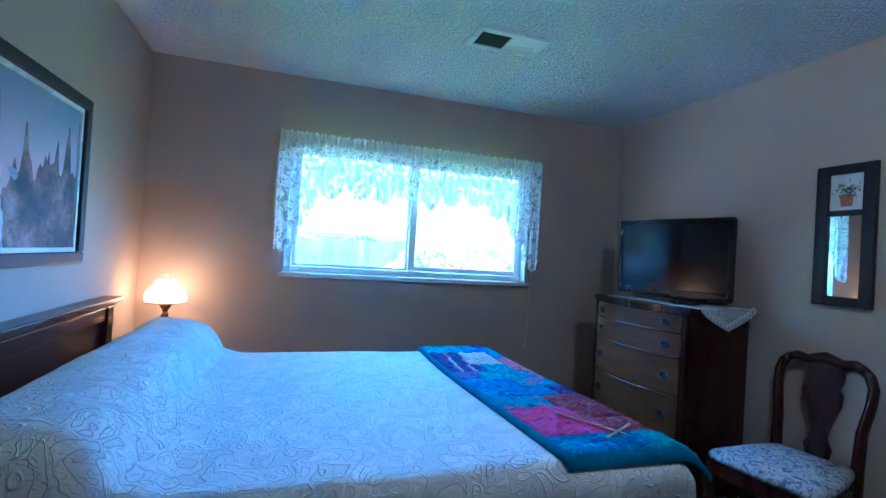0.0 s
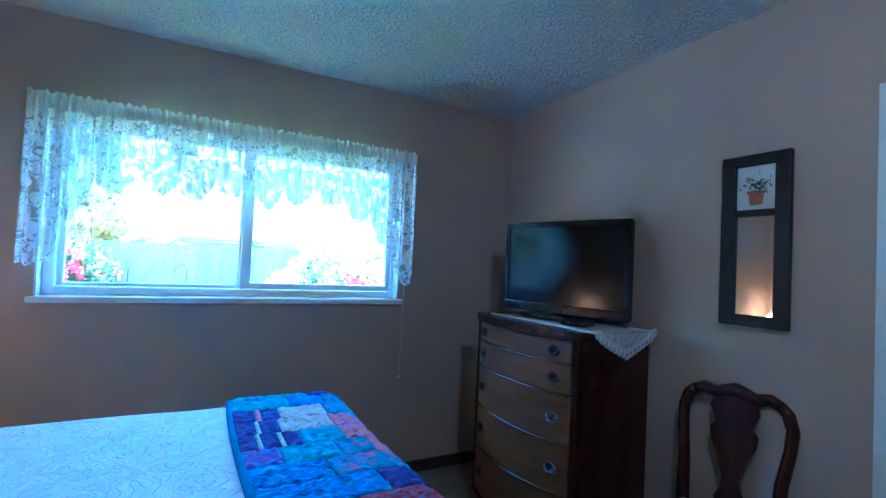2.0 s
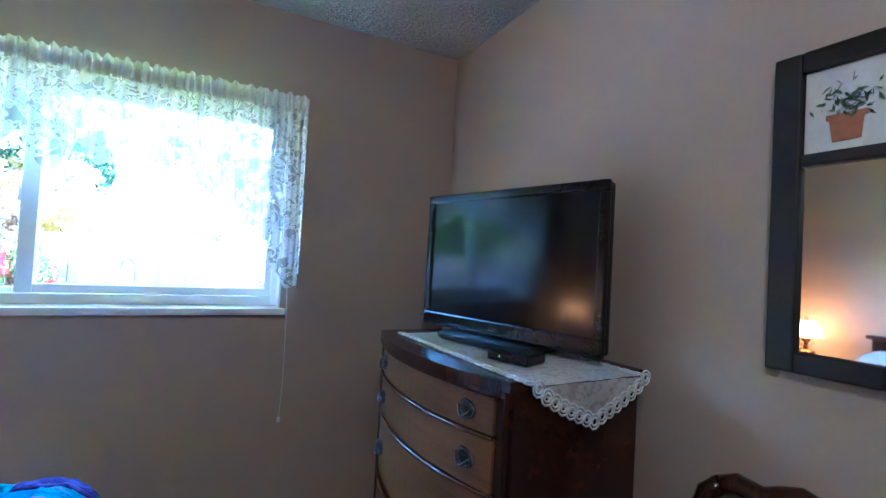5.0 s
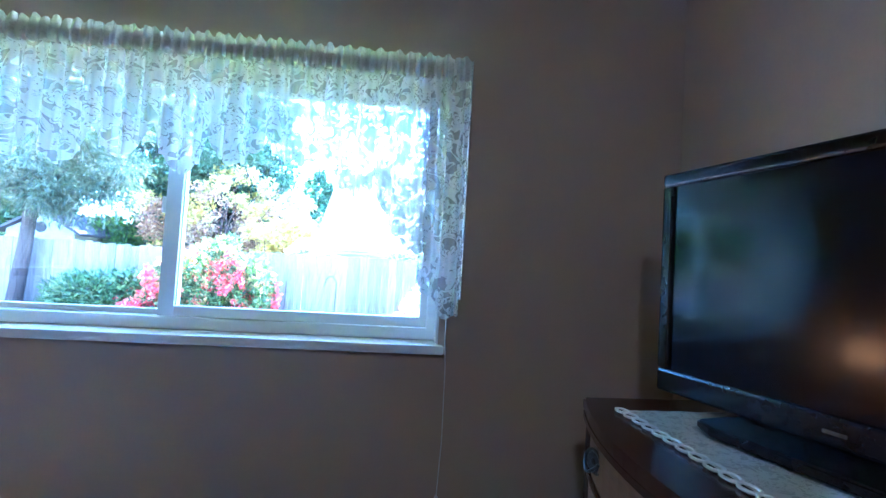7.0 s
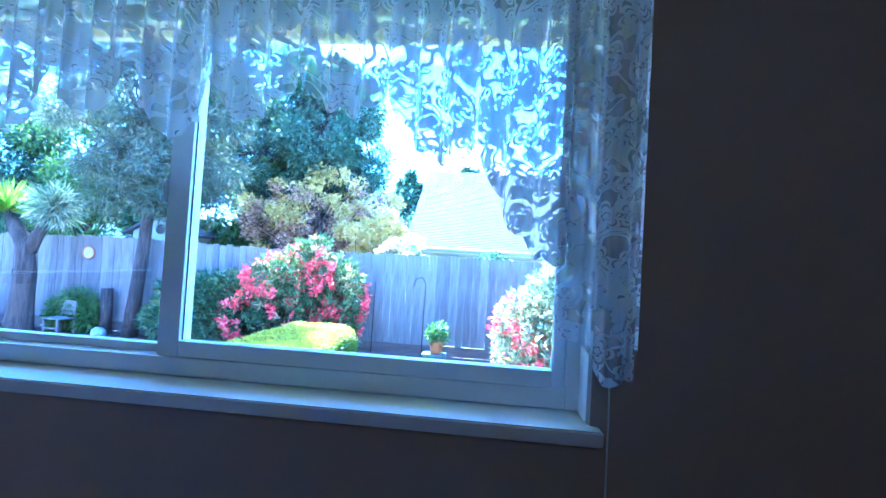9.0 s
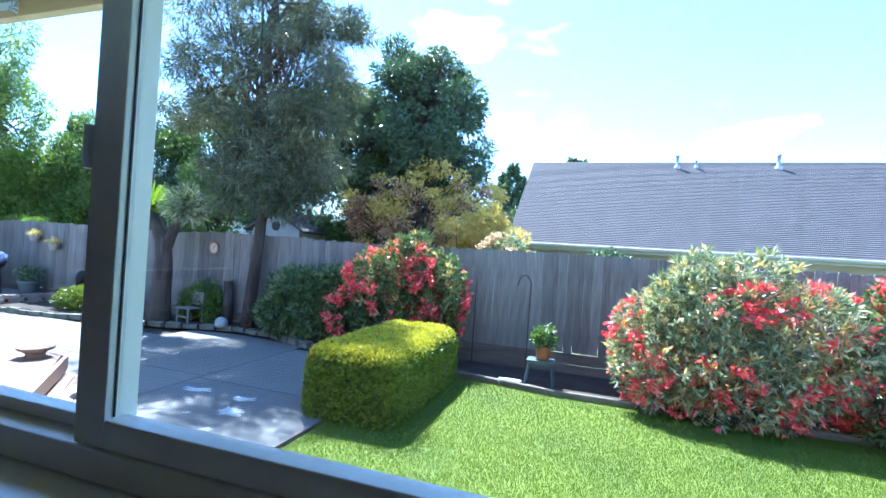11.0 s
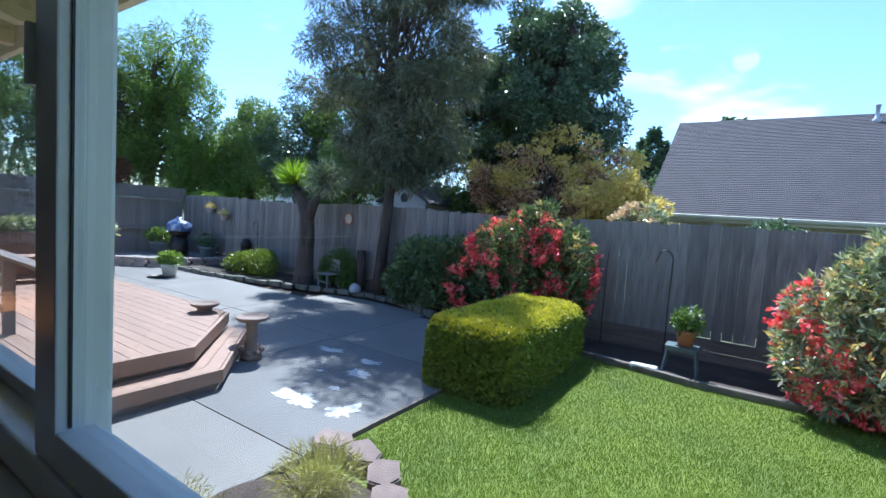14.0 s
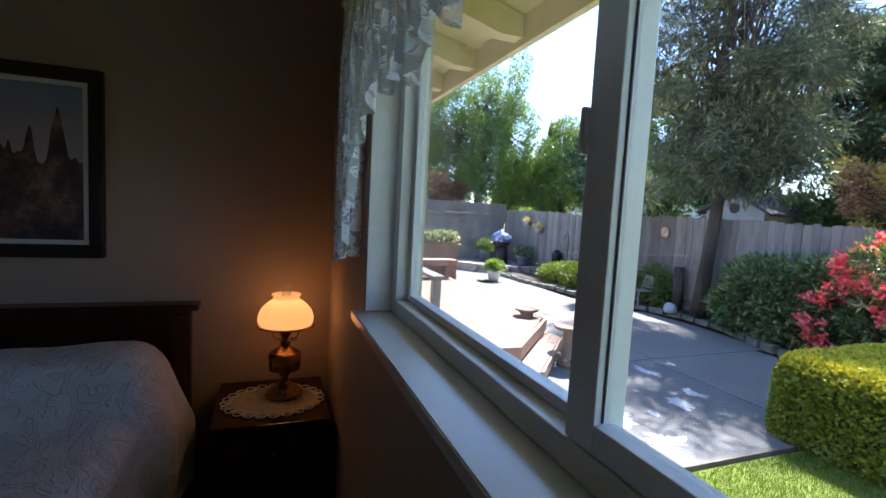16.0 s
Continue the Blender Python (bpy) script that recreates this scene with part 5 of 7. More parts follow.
make_curtain()
cord = thing("blind_cord", (1.765, 3.34, 0.63), "thin white cord with a small knob hanging beside the window sill", "cord")
part("string", tube([(0.0, 0, 0.0), (0.008, 0.0, 0.18), (0.006, 0, 0.42), (-0.002, -0.03, 0.50), (-0.004, -0.03, 0.62), (-0.006, 0.0, 0.75)], 0.0016, 5), M_SHEER, cord)
part("knob", lathe([(0.001, -0.012), (0.008, -0.01), (0.009, 0.0), (0.004, 0.01), (0.001, 0.012)], 10), M_SHEER, cord, smooth=True)

# ---- garden: ground, lawn, patio ----
G = GROUND
slab("ground", "rough grass and soil beyond the garden", M_FARGROUND, [(-1500, YOUT + 0.04, G - 0.9, 1500, 3000, G - 0.12)])
tagged(link_mesh("soil", boxes((-14.05, YOUT + 0.05, G - 0.119, 8, 11.5, G - 0.055)), M_SOIL, None, "dark garden soil of the beds"), kind="structure")


def raised_soil(name, outline, z0, z1, mat, label):
    ob = tagged(link_mesh(name, prism(outline, "z", z0, z1), mat, None, label), kind="structure")
    return ob


raised_soil("soil_bed", [(-11.2, 11.26), (-11.3, 9.85), (-10.0, 9.9), (-8.4, 10.2), (-6.9, 10.55), (-5.6, 11.0), (-4.6, 10.95), (-3.7, 10.6), (-2.6, 10.1), (-2.2, 11.26)], G - 0.054, G + 0.09, M_SOIL, "dark mulch bed along the fence")
raised_soil("soil_bed", [(-2.19, 11.26), (-2.3, 10.1), (-0.34, 10.05), (0.9, 9.82), (8, 9.80), (8, 11.26)], G - 0.054, G - 0.02, M_SOIL, "dark damp soil bed along the fence")
raised_soil("gravel_bed", [(-14.0, 11.26), (-14.0, 8.6), (-12.9, 8.8), (-12.2, 9.4), (-11.75, 10.2), (-11.6, 11.26)], G - 0.054, G + 0.2, surface("grey_gravel", (0.16, 0.15, 0.14), (0.42, 0.40, 0.38), 20, 60, 0.9, bump_by=1.0, depth=0.03, wear=0.6), "grey gravel in the raised stone bed")


def patio():
    pt = tagged(new("patio"), "sunlit grey concrete patio slabs with dark joints", kind="structure")
    xs = [-13.2, -9.4, -6.3, -3.62, -1.33]
    for i in range(4):
        x0, x1 = xs[i] + 0.008, xs[i + 1] - 0.008
        ys = [YOUT + 0.06, 5.63, 8.06, 10.2] if i == 3 else [YOUT + 0.06, 5.95, 8.15, 9.8 if i < 2 else 10.5]
        for j in range(3):
            y0, y1 = ys[j] + 0.007, ys[j + 1] - 0.007
            bm = bmesh.new()
            if i == 3 and j == 2:
                prism([(x0, y0), (x1, y0), (x1 - 0.5, y1), (x0, y1)], "z", G - 0.05, G, bm)
            elif i == 2 and j == 2:
                prism([(x0, y0), (x1, y0), (x1, y1), (-5.2, y1 + 0.15), (x0, y1 + 0.0)], "z", G - 0.05, G, bm)
            else:
                prism([(x0, y0), (x1, y0), (x1, y1), (x0, y1)], "z", G - 0.05, G, bm)
            part("slab", bm, M_DARKSLAB if (i, j) == (3, 1) else M_CONCRETE, pt)
    # pale patches: cement skim together with sun dapples painted into the colour
    rng = random.Random(3)
    M_SKIM_DAPPLE = surface("cement_skim_and_sun_dapple", (0.28, 0.275, 0.262), (0.66, 0.65, 0.625), 9, 60, 0.85, wear=0.7)
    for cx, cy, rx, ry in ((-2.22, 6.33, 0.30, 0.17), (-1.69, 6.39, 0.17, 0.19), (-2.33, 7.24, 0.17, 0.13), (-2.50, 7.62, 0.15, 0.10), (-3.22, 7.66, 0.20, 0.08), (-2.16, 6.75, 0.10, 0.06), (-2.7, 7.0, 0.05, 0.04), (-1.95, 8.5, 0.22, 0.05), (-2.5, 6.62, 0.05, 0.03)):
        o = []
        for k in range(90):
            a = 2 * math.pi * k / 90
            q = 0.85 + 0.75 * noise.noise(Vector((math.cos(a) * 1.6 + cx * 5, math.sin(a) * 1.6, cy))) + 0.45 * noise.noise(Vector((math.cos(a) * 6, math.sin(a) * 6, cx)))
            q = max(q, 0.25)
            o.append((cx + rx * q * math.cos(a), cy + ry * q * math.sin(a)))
        part("patch", prism(o, "z", G + 0.001, G + 0.0035), M_SKIM_DAPPLE, pt, "pale patch of cement skim and painted sun dapple")
    return pt


patio()


def in_lawn(x, y):
    """True on the grass: right of the patio and outside the round stone bed."""
    return (x > -1.24) & (y < 9.74 + 0.22 * np.clip(0.9 - x, 0, 1.3)) & ((x + 0.75) ** 2 + (y - 4.9) ** 2 > 0.93 ** 2)


def lawn():
    o = tagged(new("lawn"), "bright green mown lawn", kind="structure")
    part("turf", prism([(-1.26, YOUT + 0.05), (8, YOUT + 0.05), (8, 9.72), (0.9, 9.72), (-0.34, 9.98), (-1.26, 9.98)], "z", G - 0.05, G - 0.012), M_LAWN, o)
    rng = np.random.default_rng(11)
    n = 340000
    r = rng.random(n)
    y = 4.2 + 5.9 * r ** 1.25
    x = -1.3 + rng.random(n) * (4.0 + (y - 4.2) * 0.65)
    k = in_lawn(x, y)
    x, y = x[k], y[k]
    p = np.stack([x, y, np.full_like(x, G - 0.014)], 1)
    up = np.zeros_like(p)
    up[:, 2] = 1
    ob = leaves("grass_blades", p, up, 0.030, 0.0045, M_GRASS, None, 12, spread=0.28, label="short bright green lawn grass blades")
    tagged(ob, kind="stuff")


lawn()

# ---- deck and steps ----
def deck():
    d = tagged(new("deck"), "brown stained wooden deck with one low step", kind="structure")
    top = -0.10
    # outline: right edge, chamfer, far edge
    def limit(y):
        return -3.27 if y < 5.82 else -3.27 - (y - 5.82) * 1.13
    rows = 0
    y = YOUT + 0.06
    while y < 6.9:
        y1 = y + 0.138
        x1 = limit((y + y1) / 2) - 0.035
        x0 = -8.9
        cut = x0 + (x1 - x0) * (0.35 + 0.3 * ((rows * 37) % 10) / 10)
        for a, c in ((x0, cut - 0.002), (cut + 0.002, x1)):
            part("board", prism([(a, y + 0.003), (limit(y) - 0.035 if c == x1 else c, y + 0.003), (limit(y1) - 0.035 if c == x1 else c, y1 - 0.003), (a, y1 - 0.003)], "z", top - 0.03, top), M_DECK, d)
        y = y1
        rows += 1
    ye = y
    xe = limit(ye)
    part("rim_board", prism([(-3.3, YOUT + 0.06), (-3.265, YOUT + 0.06), (-3.265, 5.83), (xe + 0.035, ye + 0.035), (-8.9, ye + 0.035), (-8.9, ye), (xe, ye), (-3.3, 5.80)], "z", top - 0.15, top + 0.002), M_DECK, d)
    part("skirt", prism([(-3.36, YOUT + 0.06), (-3.33, YOUT + 0.06), (-3.33, 5.79), (xe - 0.04, ye - 0.02), (-8.9, ye - 0.02), (-8.9, ye - 0.05), (xe - 0.06, ye - 0.05), (-3.36, 5.76)], "z", G - 0.01, top - 0.152), M_KICK, d)
    # the step
    z = -0.30
    w = 0.145
    for k in range(2):
        a, c = 0.02 + k * w, 0.02 + (k + 1) * w - 0.006
        part("step_board", prism([(-3.325 + a, YOUT + 0.06), (-3.325 + c, YOUT + 0.06), (-3.325 + c, 5.80 + c * 0.5), (xe + 0.0 + c * 0.95, ye + 0.01 + c * 0.3), (xe + a * 0.95, ye + 0.01 + a * 0.3), (-3.325 + a, 5.80 + a * 0.5)], "z", z - 0.03, z), M_DECK, d)
    a, c = 0.312, 0.345
    part("step_riser", prism([(-3.325 + a, YOUT + 0.06), (-3.325 + c, YOUT + 0.06), (-3.325 + c, 5.80 + c * 0.5), (xe + c * 0.95, ye + 0.01 + c * 0.3), (xe + a * 0.95, ye + 0.01 + a * 0.3), (-3.325 + a, 5.80 + a * 0.5)], "z", z - 0.13, z + 0.001), M_DECK, d)
    part("step_skirt", prism([(-3.325 + 0.27, YOUT + 0.06), (-3.325 + 0.30, YOUT + 0.06), (-3.325 + 0.30, 5.92), (xe + 0.27, ye + 0.09), (xe + 0.24, ye + 0.08), (-3.325 + 0.27, 5.90)], "z", G - 0.01, z - 0.131), M_KICK, d)
    part("step_end", prism([(xe + 0.0, ye + 0.012), (xe + 0.325, ye + 0.112), (xe + 0.30, ye + 0.14), (xe - 0.02, ye + 0.04)], "z", G, z - 0.002), M_DECK, d)
    part("stair_lamp", boxes((-3.9, 6.30, -0.19, -3.86, 6.36, -0.15)), M_WHITEPOT, d)


deck()


def bird_bath():
    t = thing("bird_bath", (-3.62, 6.72, G), "tan stone pedestal bird bath with a shallow round bowl", "bird bath")
    part("pedestal", lathe([(0.001, 0), (0.125, 0), (0.13, 0.05), (0.10, 0.09), (0.085, 0.14), (0.07, 0.2), (0.065, 0.38), (0.07, 0.44), (0.10, 0.47), (0.001, 0.47)], 24), M_BATH, t, smooth=True)
    part("bowl", lathe([(0.001, 0.471), (0.10, 0.471), (0.17, 0.485), (0.195, 0.51), (0.195, 0.53), (0.18, 0.53), (0.165, 0.51), (0.08, 0.505), (0.001, 0.508)], 32), M_BATH, t, "shallow round stone bowl", True)
    for k in range(7):
        a = k * 0.9
        bm = lathe([(0.001, 0), (0.035, 0.01), (0.04, 0.035), (0.025, 0.06), (0.001, 0.065)], 9, (0.115 * math.cos(a), 0.115 * math.sin(a), 0.06 + 0.02 * (k % 3)))
        part("carved_stone", bm, M_BATH, t, smooth=True)
    b = thing("bird_bath_bowl", (-4.68, 6.72, -0.10), "low round stone bird bath bowl standing on the deck corner", "bird bath")
    part("foot", lathe([(0.001, 0), (0.105, 0), (0.09, 0.03), (0.105, 0.06), (0.001, 0.06)], 28), M_BATH, b, smooth=True)
    part("bowl", lathe([(0.001, 0.061), (0.105, 0.061), (0.165, 0.09), (0.185, 0.12), (0.178, 0.128), (0.16, 0.11), (0.08, 0.10), (0.001, 0.095)], 32), M_BATH, b, smooth=True)


bird_bath()


def bench(place, length, turn, label):
    t = thing("bench", place, label, "bench", turn)
    for k in range(3):
        part("seat_board", boxes((-length / 2, -0.2 + k * 0.136, 0.38, length / 2, -0.07 + k * 0.136, 0.42), bevel=0.004), M_DECK, t)
    part("apron", boxes((-length / 2 + 0.02, -0.19, 0.29, length / 2 - 0.02, -0.155, 0.379), (-length / 2 + 0.02, 0.155, 0.29, length / 2 - 0.02, 0.19, 0.379)), M_DECK, t)
    for x in (-length / 2 + 0.2, length / 2 - 0.2):
        for y in (-0.12, 0.05):
            part("leg", boxes((x - 0.045, y, 0, x + 0.045, y + 0.07, 0.289)), M_DECK, t)
    return t


bench((-8.35, 5.95, -0.10), 2.1, 90, "brown wooden deck bench in front of a planter box")
def railing():
    t = thing("deck_railing", (-4.1, 4.78, -0.10), "grey-brown wooden deck railing with square posts beside the house", "railing")
    for x in (-2.6, -0.78, 0.74):
        part("post", boxes((x - 0.045, -0.045, 0, x + 0.045, 0.045, 0.78), bevel=0.004), M_FENCE, t)
    part("top_rail", boxes((-2.7, -0.07, 0.782, 0.82, 0.07, 0.82), bevel=0.004), M_FENCE, t)
    part("side_rail", boxes((-2.55, -0.02, 0.50, -0.83, 0.02, 0.59)), M_FENCE, t)
    part("side_rail", boxes((-2.55, -0.02, 0.20, -0.83, 0.02, 0.29)), M_FENCE, t)


railing()


def planter_box():
    t = thing("planter_box", (-9.15, 5.95, G), "long brown plank planter box with leafy green plants", "planter")
    for k in range(6):
        z = 0.02 + k * 0.185
        part("plank", boxes((-0.22, -1.35, z, -0.19, 1.35, z + 0.178), bevel=0.003), M_DECK, t)
        part("plank", boxes((0.19, -1.35, z, 0.22, 1.35, z + 0.178), bevel=0.003), M_DECK, t)
        part("plank", boxes((-0.188, 1.318, z, 0.188, 1.348, z + 0.178), bevel=0.003), M_DECK, t)
    part("cap_rail", boxes((-0.25, -1.38, 1.132, 0.25, 1.38, 1.155), bevel=0.004), M_DECK, t)
    bl = [(0, -1.2 + 0.27 * k, 1.22, 0.22, 0.2, 0.17) for k in range(10)]
    p, d = blob_points(bl, 5200, 41, 0.7)
    leaves("plants", p, d, 0.11, 0.03, M_PIERIS, t, 42, label="leafy pale green plants")


planter_box()


def feeder():
    t = thing("hummingbird_feeder", (-3.7, 4.32, 1.05), "red and clear glass hummingbird feeder hanging from the eave", "bird feeder")
    red = surface("red_plastic", (0.45, 0.02, 0.02), (0.6, 0.04, 0.03), 6, 50, 0.25)
    part("cap", lathe([(0.001, 0.13), (0.05, 0.13), (0.045, 0.15), (0.001, 0.165)], 20), red, t, smooth=True)
    part("bottle", lathe([(0.03, 0.02), (0.035, 0.06), (0.035, 0.12), (0.03, 0.129)], 20), M_GLASS, t, smooth=True)
    part("base", lathe([(0.001, -0.01), (0.06, -0.005), (0.065, 0.01), (0.04, 0.019), (0.001, 0.02)], 20), red, t, smooth=True)
    part("wire", tube([(0, 0, 0.16), (0, 0, 1.24)], 0.002, 5), M_IRON, t)


feeder()

# ---- fences ----
def board(bm, w, h, thick=0.02):
    """A dog-eared fence board standing at the origin."""
    e = 0.02
    return prism([(-w / 2, 0), (w / 2, 0), (w / 2, h - e), (w / 2 - e, h), (-w / 2 + e, h), (-w / 2, h - e)], "y", -thick / 2, thick / 2, bm)


def fence():
    f = tagged(new("fence"), "weathered grey-brown vertical board fence with kickboards", kind="structure")
    rng = random.Random(8)
    shapes = []
    for h in (1.69, 1.70, 1.715):
        bm = board(bmesh.new(), 0.136, h)
        me = bpy.data.meshes.new("board")
        bm.to_mesh(me)
        bm.free()
        me.materials.append(M_FENCE)
        shapes.append(me)
    n = int(22.5 / 0.141)
    for i in range(n):
        ob = new("board", rng.choice(shapes))
        ob.parent = f
        ob.matrix_basis = pose(-14.03 + i * 0.141 + rng.uniform(-0.002, 0.002), 11.28 + rng.uniform(-0.006, 0.006), G + 0.30 + 0.03 * math.sin(i * 0.13) + rng.uniform(-0.012, 0.012), 0, rng.uniform(-0.1, 0.1), rng.choice((0, 180)))
    for i in range(9):
        for k in range(2):
            part("kickboard", boxes((-14.0 + i * 2.44, 11.262 - 0.01 * (i % 2), G - 0.05 + k * 0.19, -14.0 + (i + 1) * 2.44 - 0.01, 11.295, G - 0.05 + k * 0.19 + 0.18)), M_KICK, f)
        part("post", boxes((-14.0 + i * 2.44, 11.30, G - 0.05, -13.91 + i * 2.44, 11.39, G + 1.95)), M_FENCE, f)
    for z in (0.45, 1.6):
        part("rail", boxes((-14.0, 11.298, G + z, 8.4, 11.335, G + z + 0.09)), M_FENCE, f)
    g = tagged(new("fence_left"), "taller weathered board fence across the garden's end", kind="structure")
    for i in range(55):
        ob = new("board", shapes[1])
        ob.parent = g
        ob.matrix_basis = pose(-14.12 + rng.uniform(-0.005, 0.005), 3.7 + i * 0.138, G + 0.12, 0, 0, 90)
        ob.scale = (1, 1, 1.0)
    part("top_board", boxes((-14.15, 3.6, G + 1.86, -14.11, 11.3, G + 2.22)), M_FENCE, g)
    part("trellis_rail", boxes((-14.10, 3.6, G + 1.78, -14.03, 11.25, G + 1.85), (-14.10, 3.6, G + 0.9, -14.03, 11.25, G + 0.97)), M_FENCE, g)


fence()

# timber and stone edging
def edging():
    e = tagged(new("timber_edging"), "weathered timber edging between the lawn and the fence bed", kind="structure")
    runs = [((-2.2, 10.18), (-0.34, 10.0)), ((-0.33, 9.99), (0.9, 9.76)), ((0.91, 9.76), (2.6, 9.74)), ((2.61, 9.74), (5.2, 9.72))]
    for (x0, y0), (x1, y1) in runs:
        part("timber", prism([(x0, y0), (x1, y1), (x1, y1 + 0.085), (x0, y0 + 0.085)], "z", G - 0.05, G + 0.07, bevel=0.008), surface("grey_timber", (0.06, 0.05, 0.042), (0.20, 0.17, 0.14), 4, 40, 0.85, stretch=(0.7, 4, 4), bump_by=0.5), e)
    part("bender_board", boxes((-1.325, 5.95, G - 0.05, -1.295, 9.4, G + 0.012)), M_KICK, e, "thin dark edging board beside the patio")
    s = tagged(new("stone_edging"), "tan and grey stones edging the mulch bed", kind="structure")
    rng = random.Random(21)
    line = [(-11.3, 9.72), (-10.0, 9.78), (-8.4, 10.08), (-6.94, 10.42), (-5.6, 10.88), (-4.6, 10.82), (-3.7, 10.45), (-2.7, 10.15)]
    for (x0, y0), (x1, y1) in zip(line, line[1:]):
        L = math.hypot(x1 - x0, y1 - y0)
        k = max(1, int(L / 0.30))
        for i in range(k):
            u = (i + 0.5) / k
            bm = boxes((-0.14, -0.07, 0, 0.14, 0.07, rng.uniform(0.09, 0.13)), bevel=0.02)
            for v in bm.verts:
                v.co += Vector((rng.uniform(-0.012, 0.012), rng.uniform(-0.012, 0.012), rng.uniform(-0.008, 0.008)))
            ob = part("stone", bm, M_EDGESTONE, s)
            ob.matrix_basis = pose(x0 + (x1 - x0) * u, y0 + (y1 - y0) * u, G - 0.002, 0, 0, math.degrees(math.atan2(y1 - y0, x1 - x0)) + rng.uniform(-6, 6))
    w = tagged(new("stone_wall"), "low stacked tan stone wall round the gravel bed", kind="structure")
    wl = [(-14.0, 8.55), (-12.9, 8.72), (-12.12, 9.3), (-11.65, 10.15), (-11.5, 11.2)]
    for (x0, y0), (x1, y1) in zip(wl, wl[1:]):
        L = math.hypot(x1 - x0, y1 - y0)
        k = max(1, int(L / 0.32))
        for c in range(3):
            for i in range(k):
                u = (i + 0.5 + 0.2 * (c % 2)) / k
                bm = boxes((-0.15, -0.09, 0, 0.15, 0.09, 0.085), bevel=0.015)
                ob = part("stone", bm, M_STONE, w)
                ob.matrix_basis = pose(x0 + (x1 - x0) * u, y0 + (y1 - y0) * u, G - 0.002 + c * 0.087, 0, 0, math.degrees(math.atan2(y1 - y0, x1 - x0)) + rng.uniform(-4, 4))
    # round bed by the house, edged with flat stones
    r = tagged(new("round_bed"), "round bed edged with flat reddish stones", kind="structure")
    pts = [(-1.25, 5.86, 100), (-0.93, 5.87, 60), (-0.62, 5.76, 35), (-0.40, 5.55, 25), (-0.22, 5.28, 10), (-0.10, 4.98, 0), (-0.06, 4.66, -5), (-0.12, 4.33, -15)]
    for x, y, a in pts:
        o = [(0.185 * math.cos(t), 0.155 * math.sin(t)) for t in (0.5, 1.2, 2.4, 3.3, 4.2, 5.6)]
        o = [(p[0] * rng.uniform(0.85, 1.12), p[1] * rng.uniform(0.85, 1.12)) for p in o]
        ob = part("stone", prism(o, "z", 0, 0.12, bevel=0.012), M_BEDSTONE, r)
        ob.matrix_basis = pose(x, y, G - 0.02, rng.uniform(-3, 3), rng.uniform(-3, 3), a + 90)
    part("soil", lathe([(0.001, 0), (0.66, 0), (0.63, 0.05), (0.001, 0.06)], 28, (-0.68, 4.95, G + 0.001)), M_SOIL, r)


edging()


def spiky_bush(name, place, r, n, L, W, mat, label, seed, category="shrub", h=1.0, shell=0.95, spread=0.6):
    t = thing(name, place, label, category)
    bm = bmesh.new()
    rng = random.Random(seed)
    for k in range(14):
        a = rng.uniform(0, 6.28)
        tube([(0, 0, 0), (0.4 * r * math.cos(a), 0.4 * r * math.sin(a), 0.5 * r * h), (0.8 * r * math.cos(a), 0.8 * r * math.sin(a), rng.uniform(0.6, 1.2) * r * h)], [0.008, 0.006, 0.003], 5, bm)
    part("stems", bm, M_TWIG, t)
    p, d = blob_points([(0, 0, 0.75 * r * h, r, r, 0.75 * r * h)], n, seed, shell)
    leaves("foliage", p, d, L, W, mat, t, seed + 1, spread=spread)
    return t


spiky_bush("heather_bush", (-0.70, 5.2, G + 0.055), 0.27, 3400, 0.075, 0.0045, M_HEATHER, "wispy yellow-green bush in the round stone bed", 50)
spiky_bush("heather_bush", (-1.0, 4.45, G + 0.055), 0.25, 2200, 0.06, 0.005, M_HEATHER, "smaller wispy yellow-green bush in the round stone bed", 52)

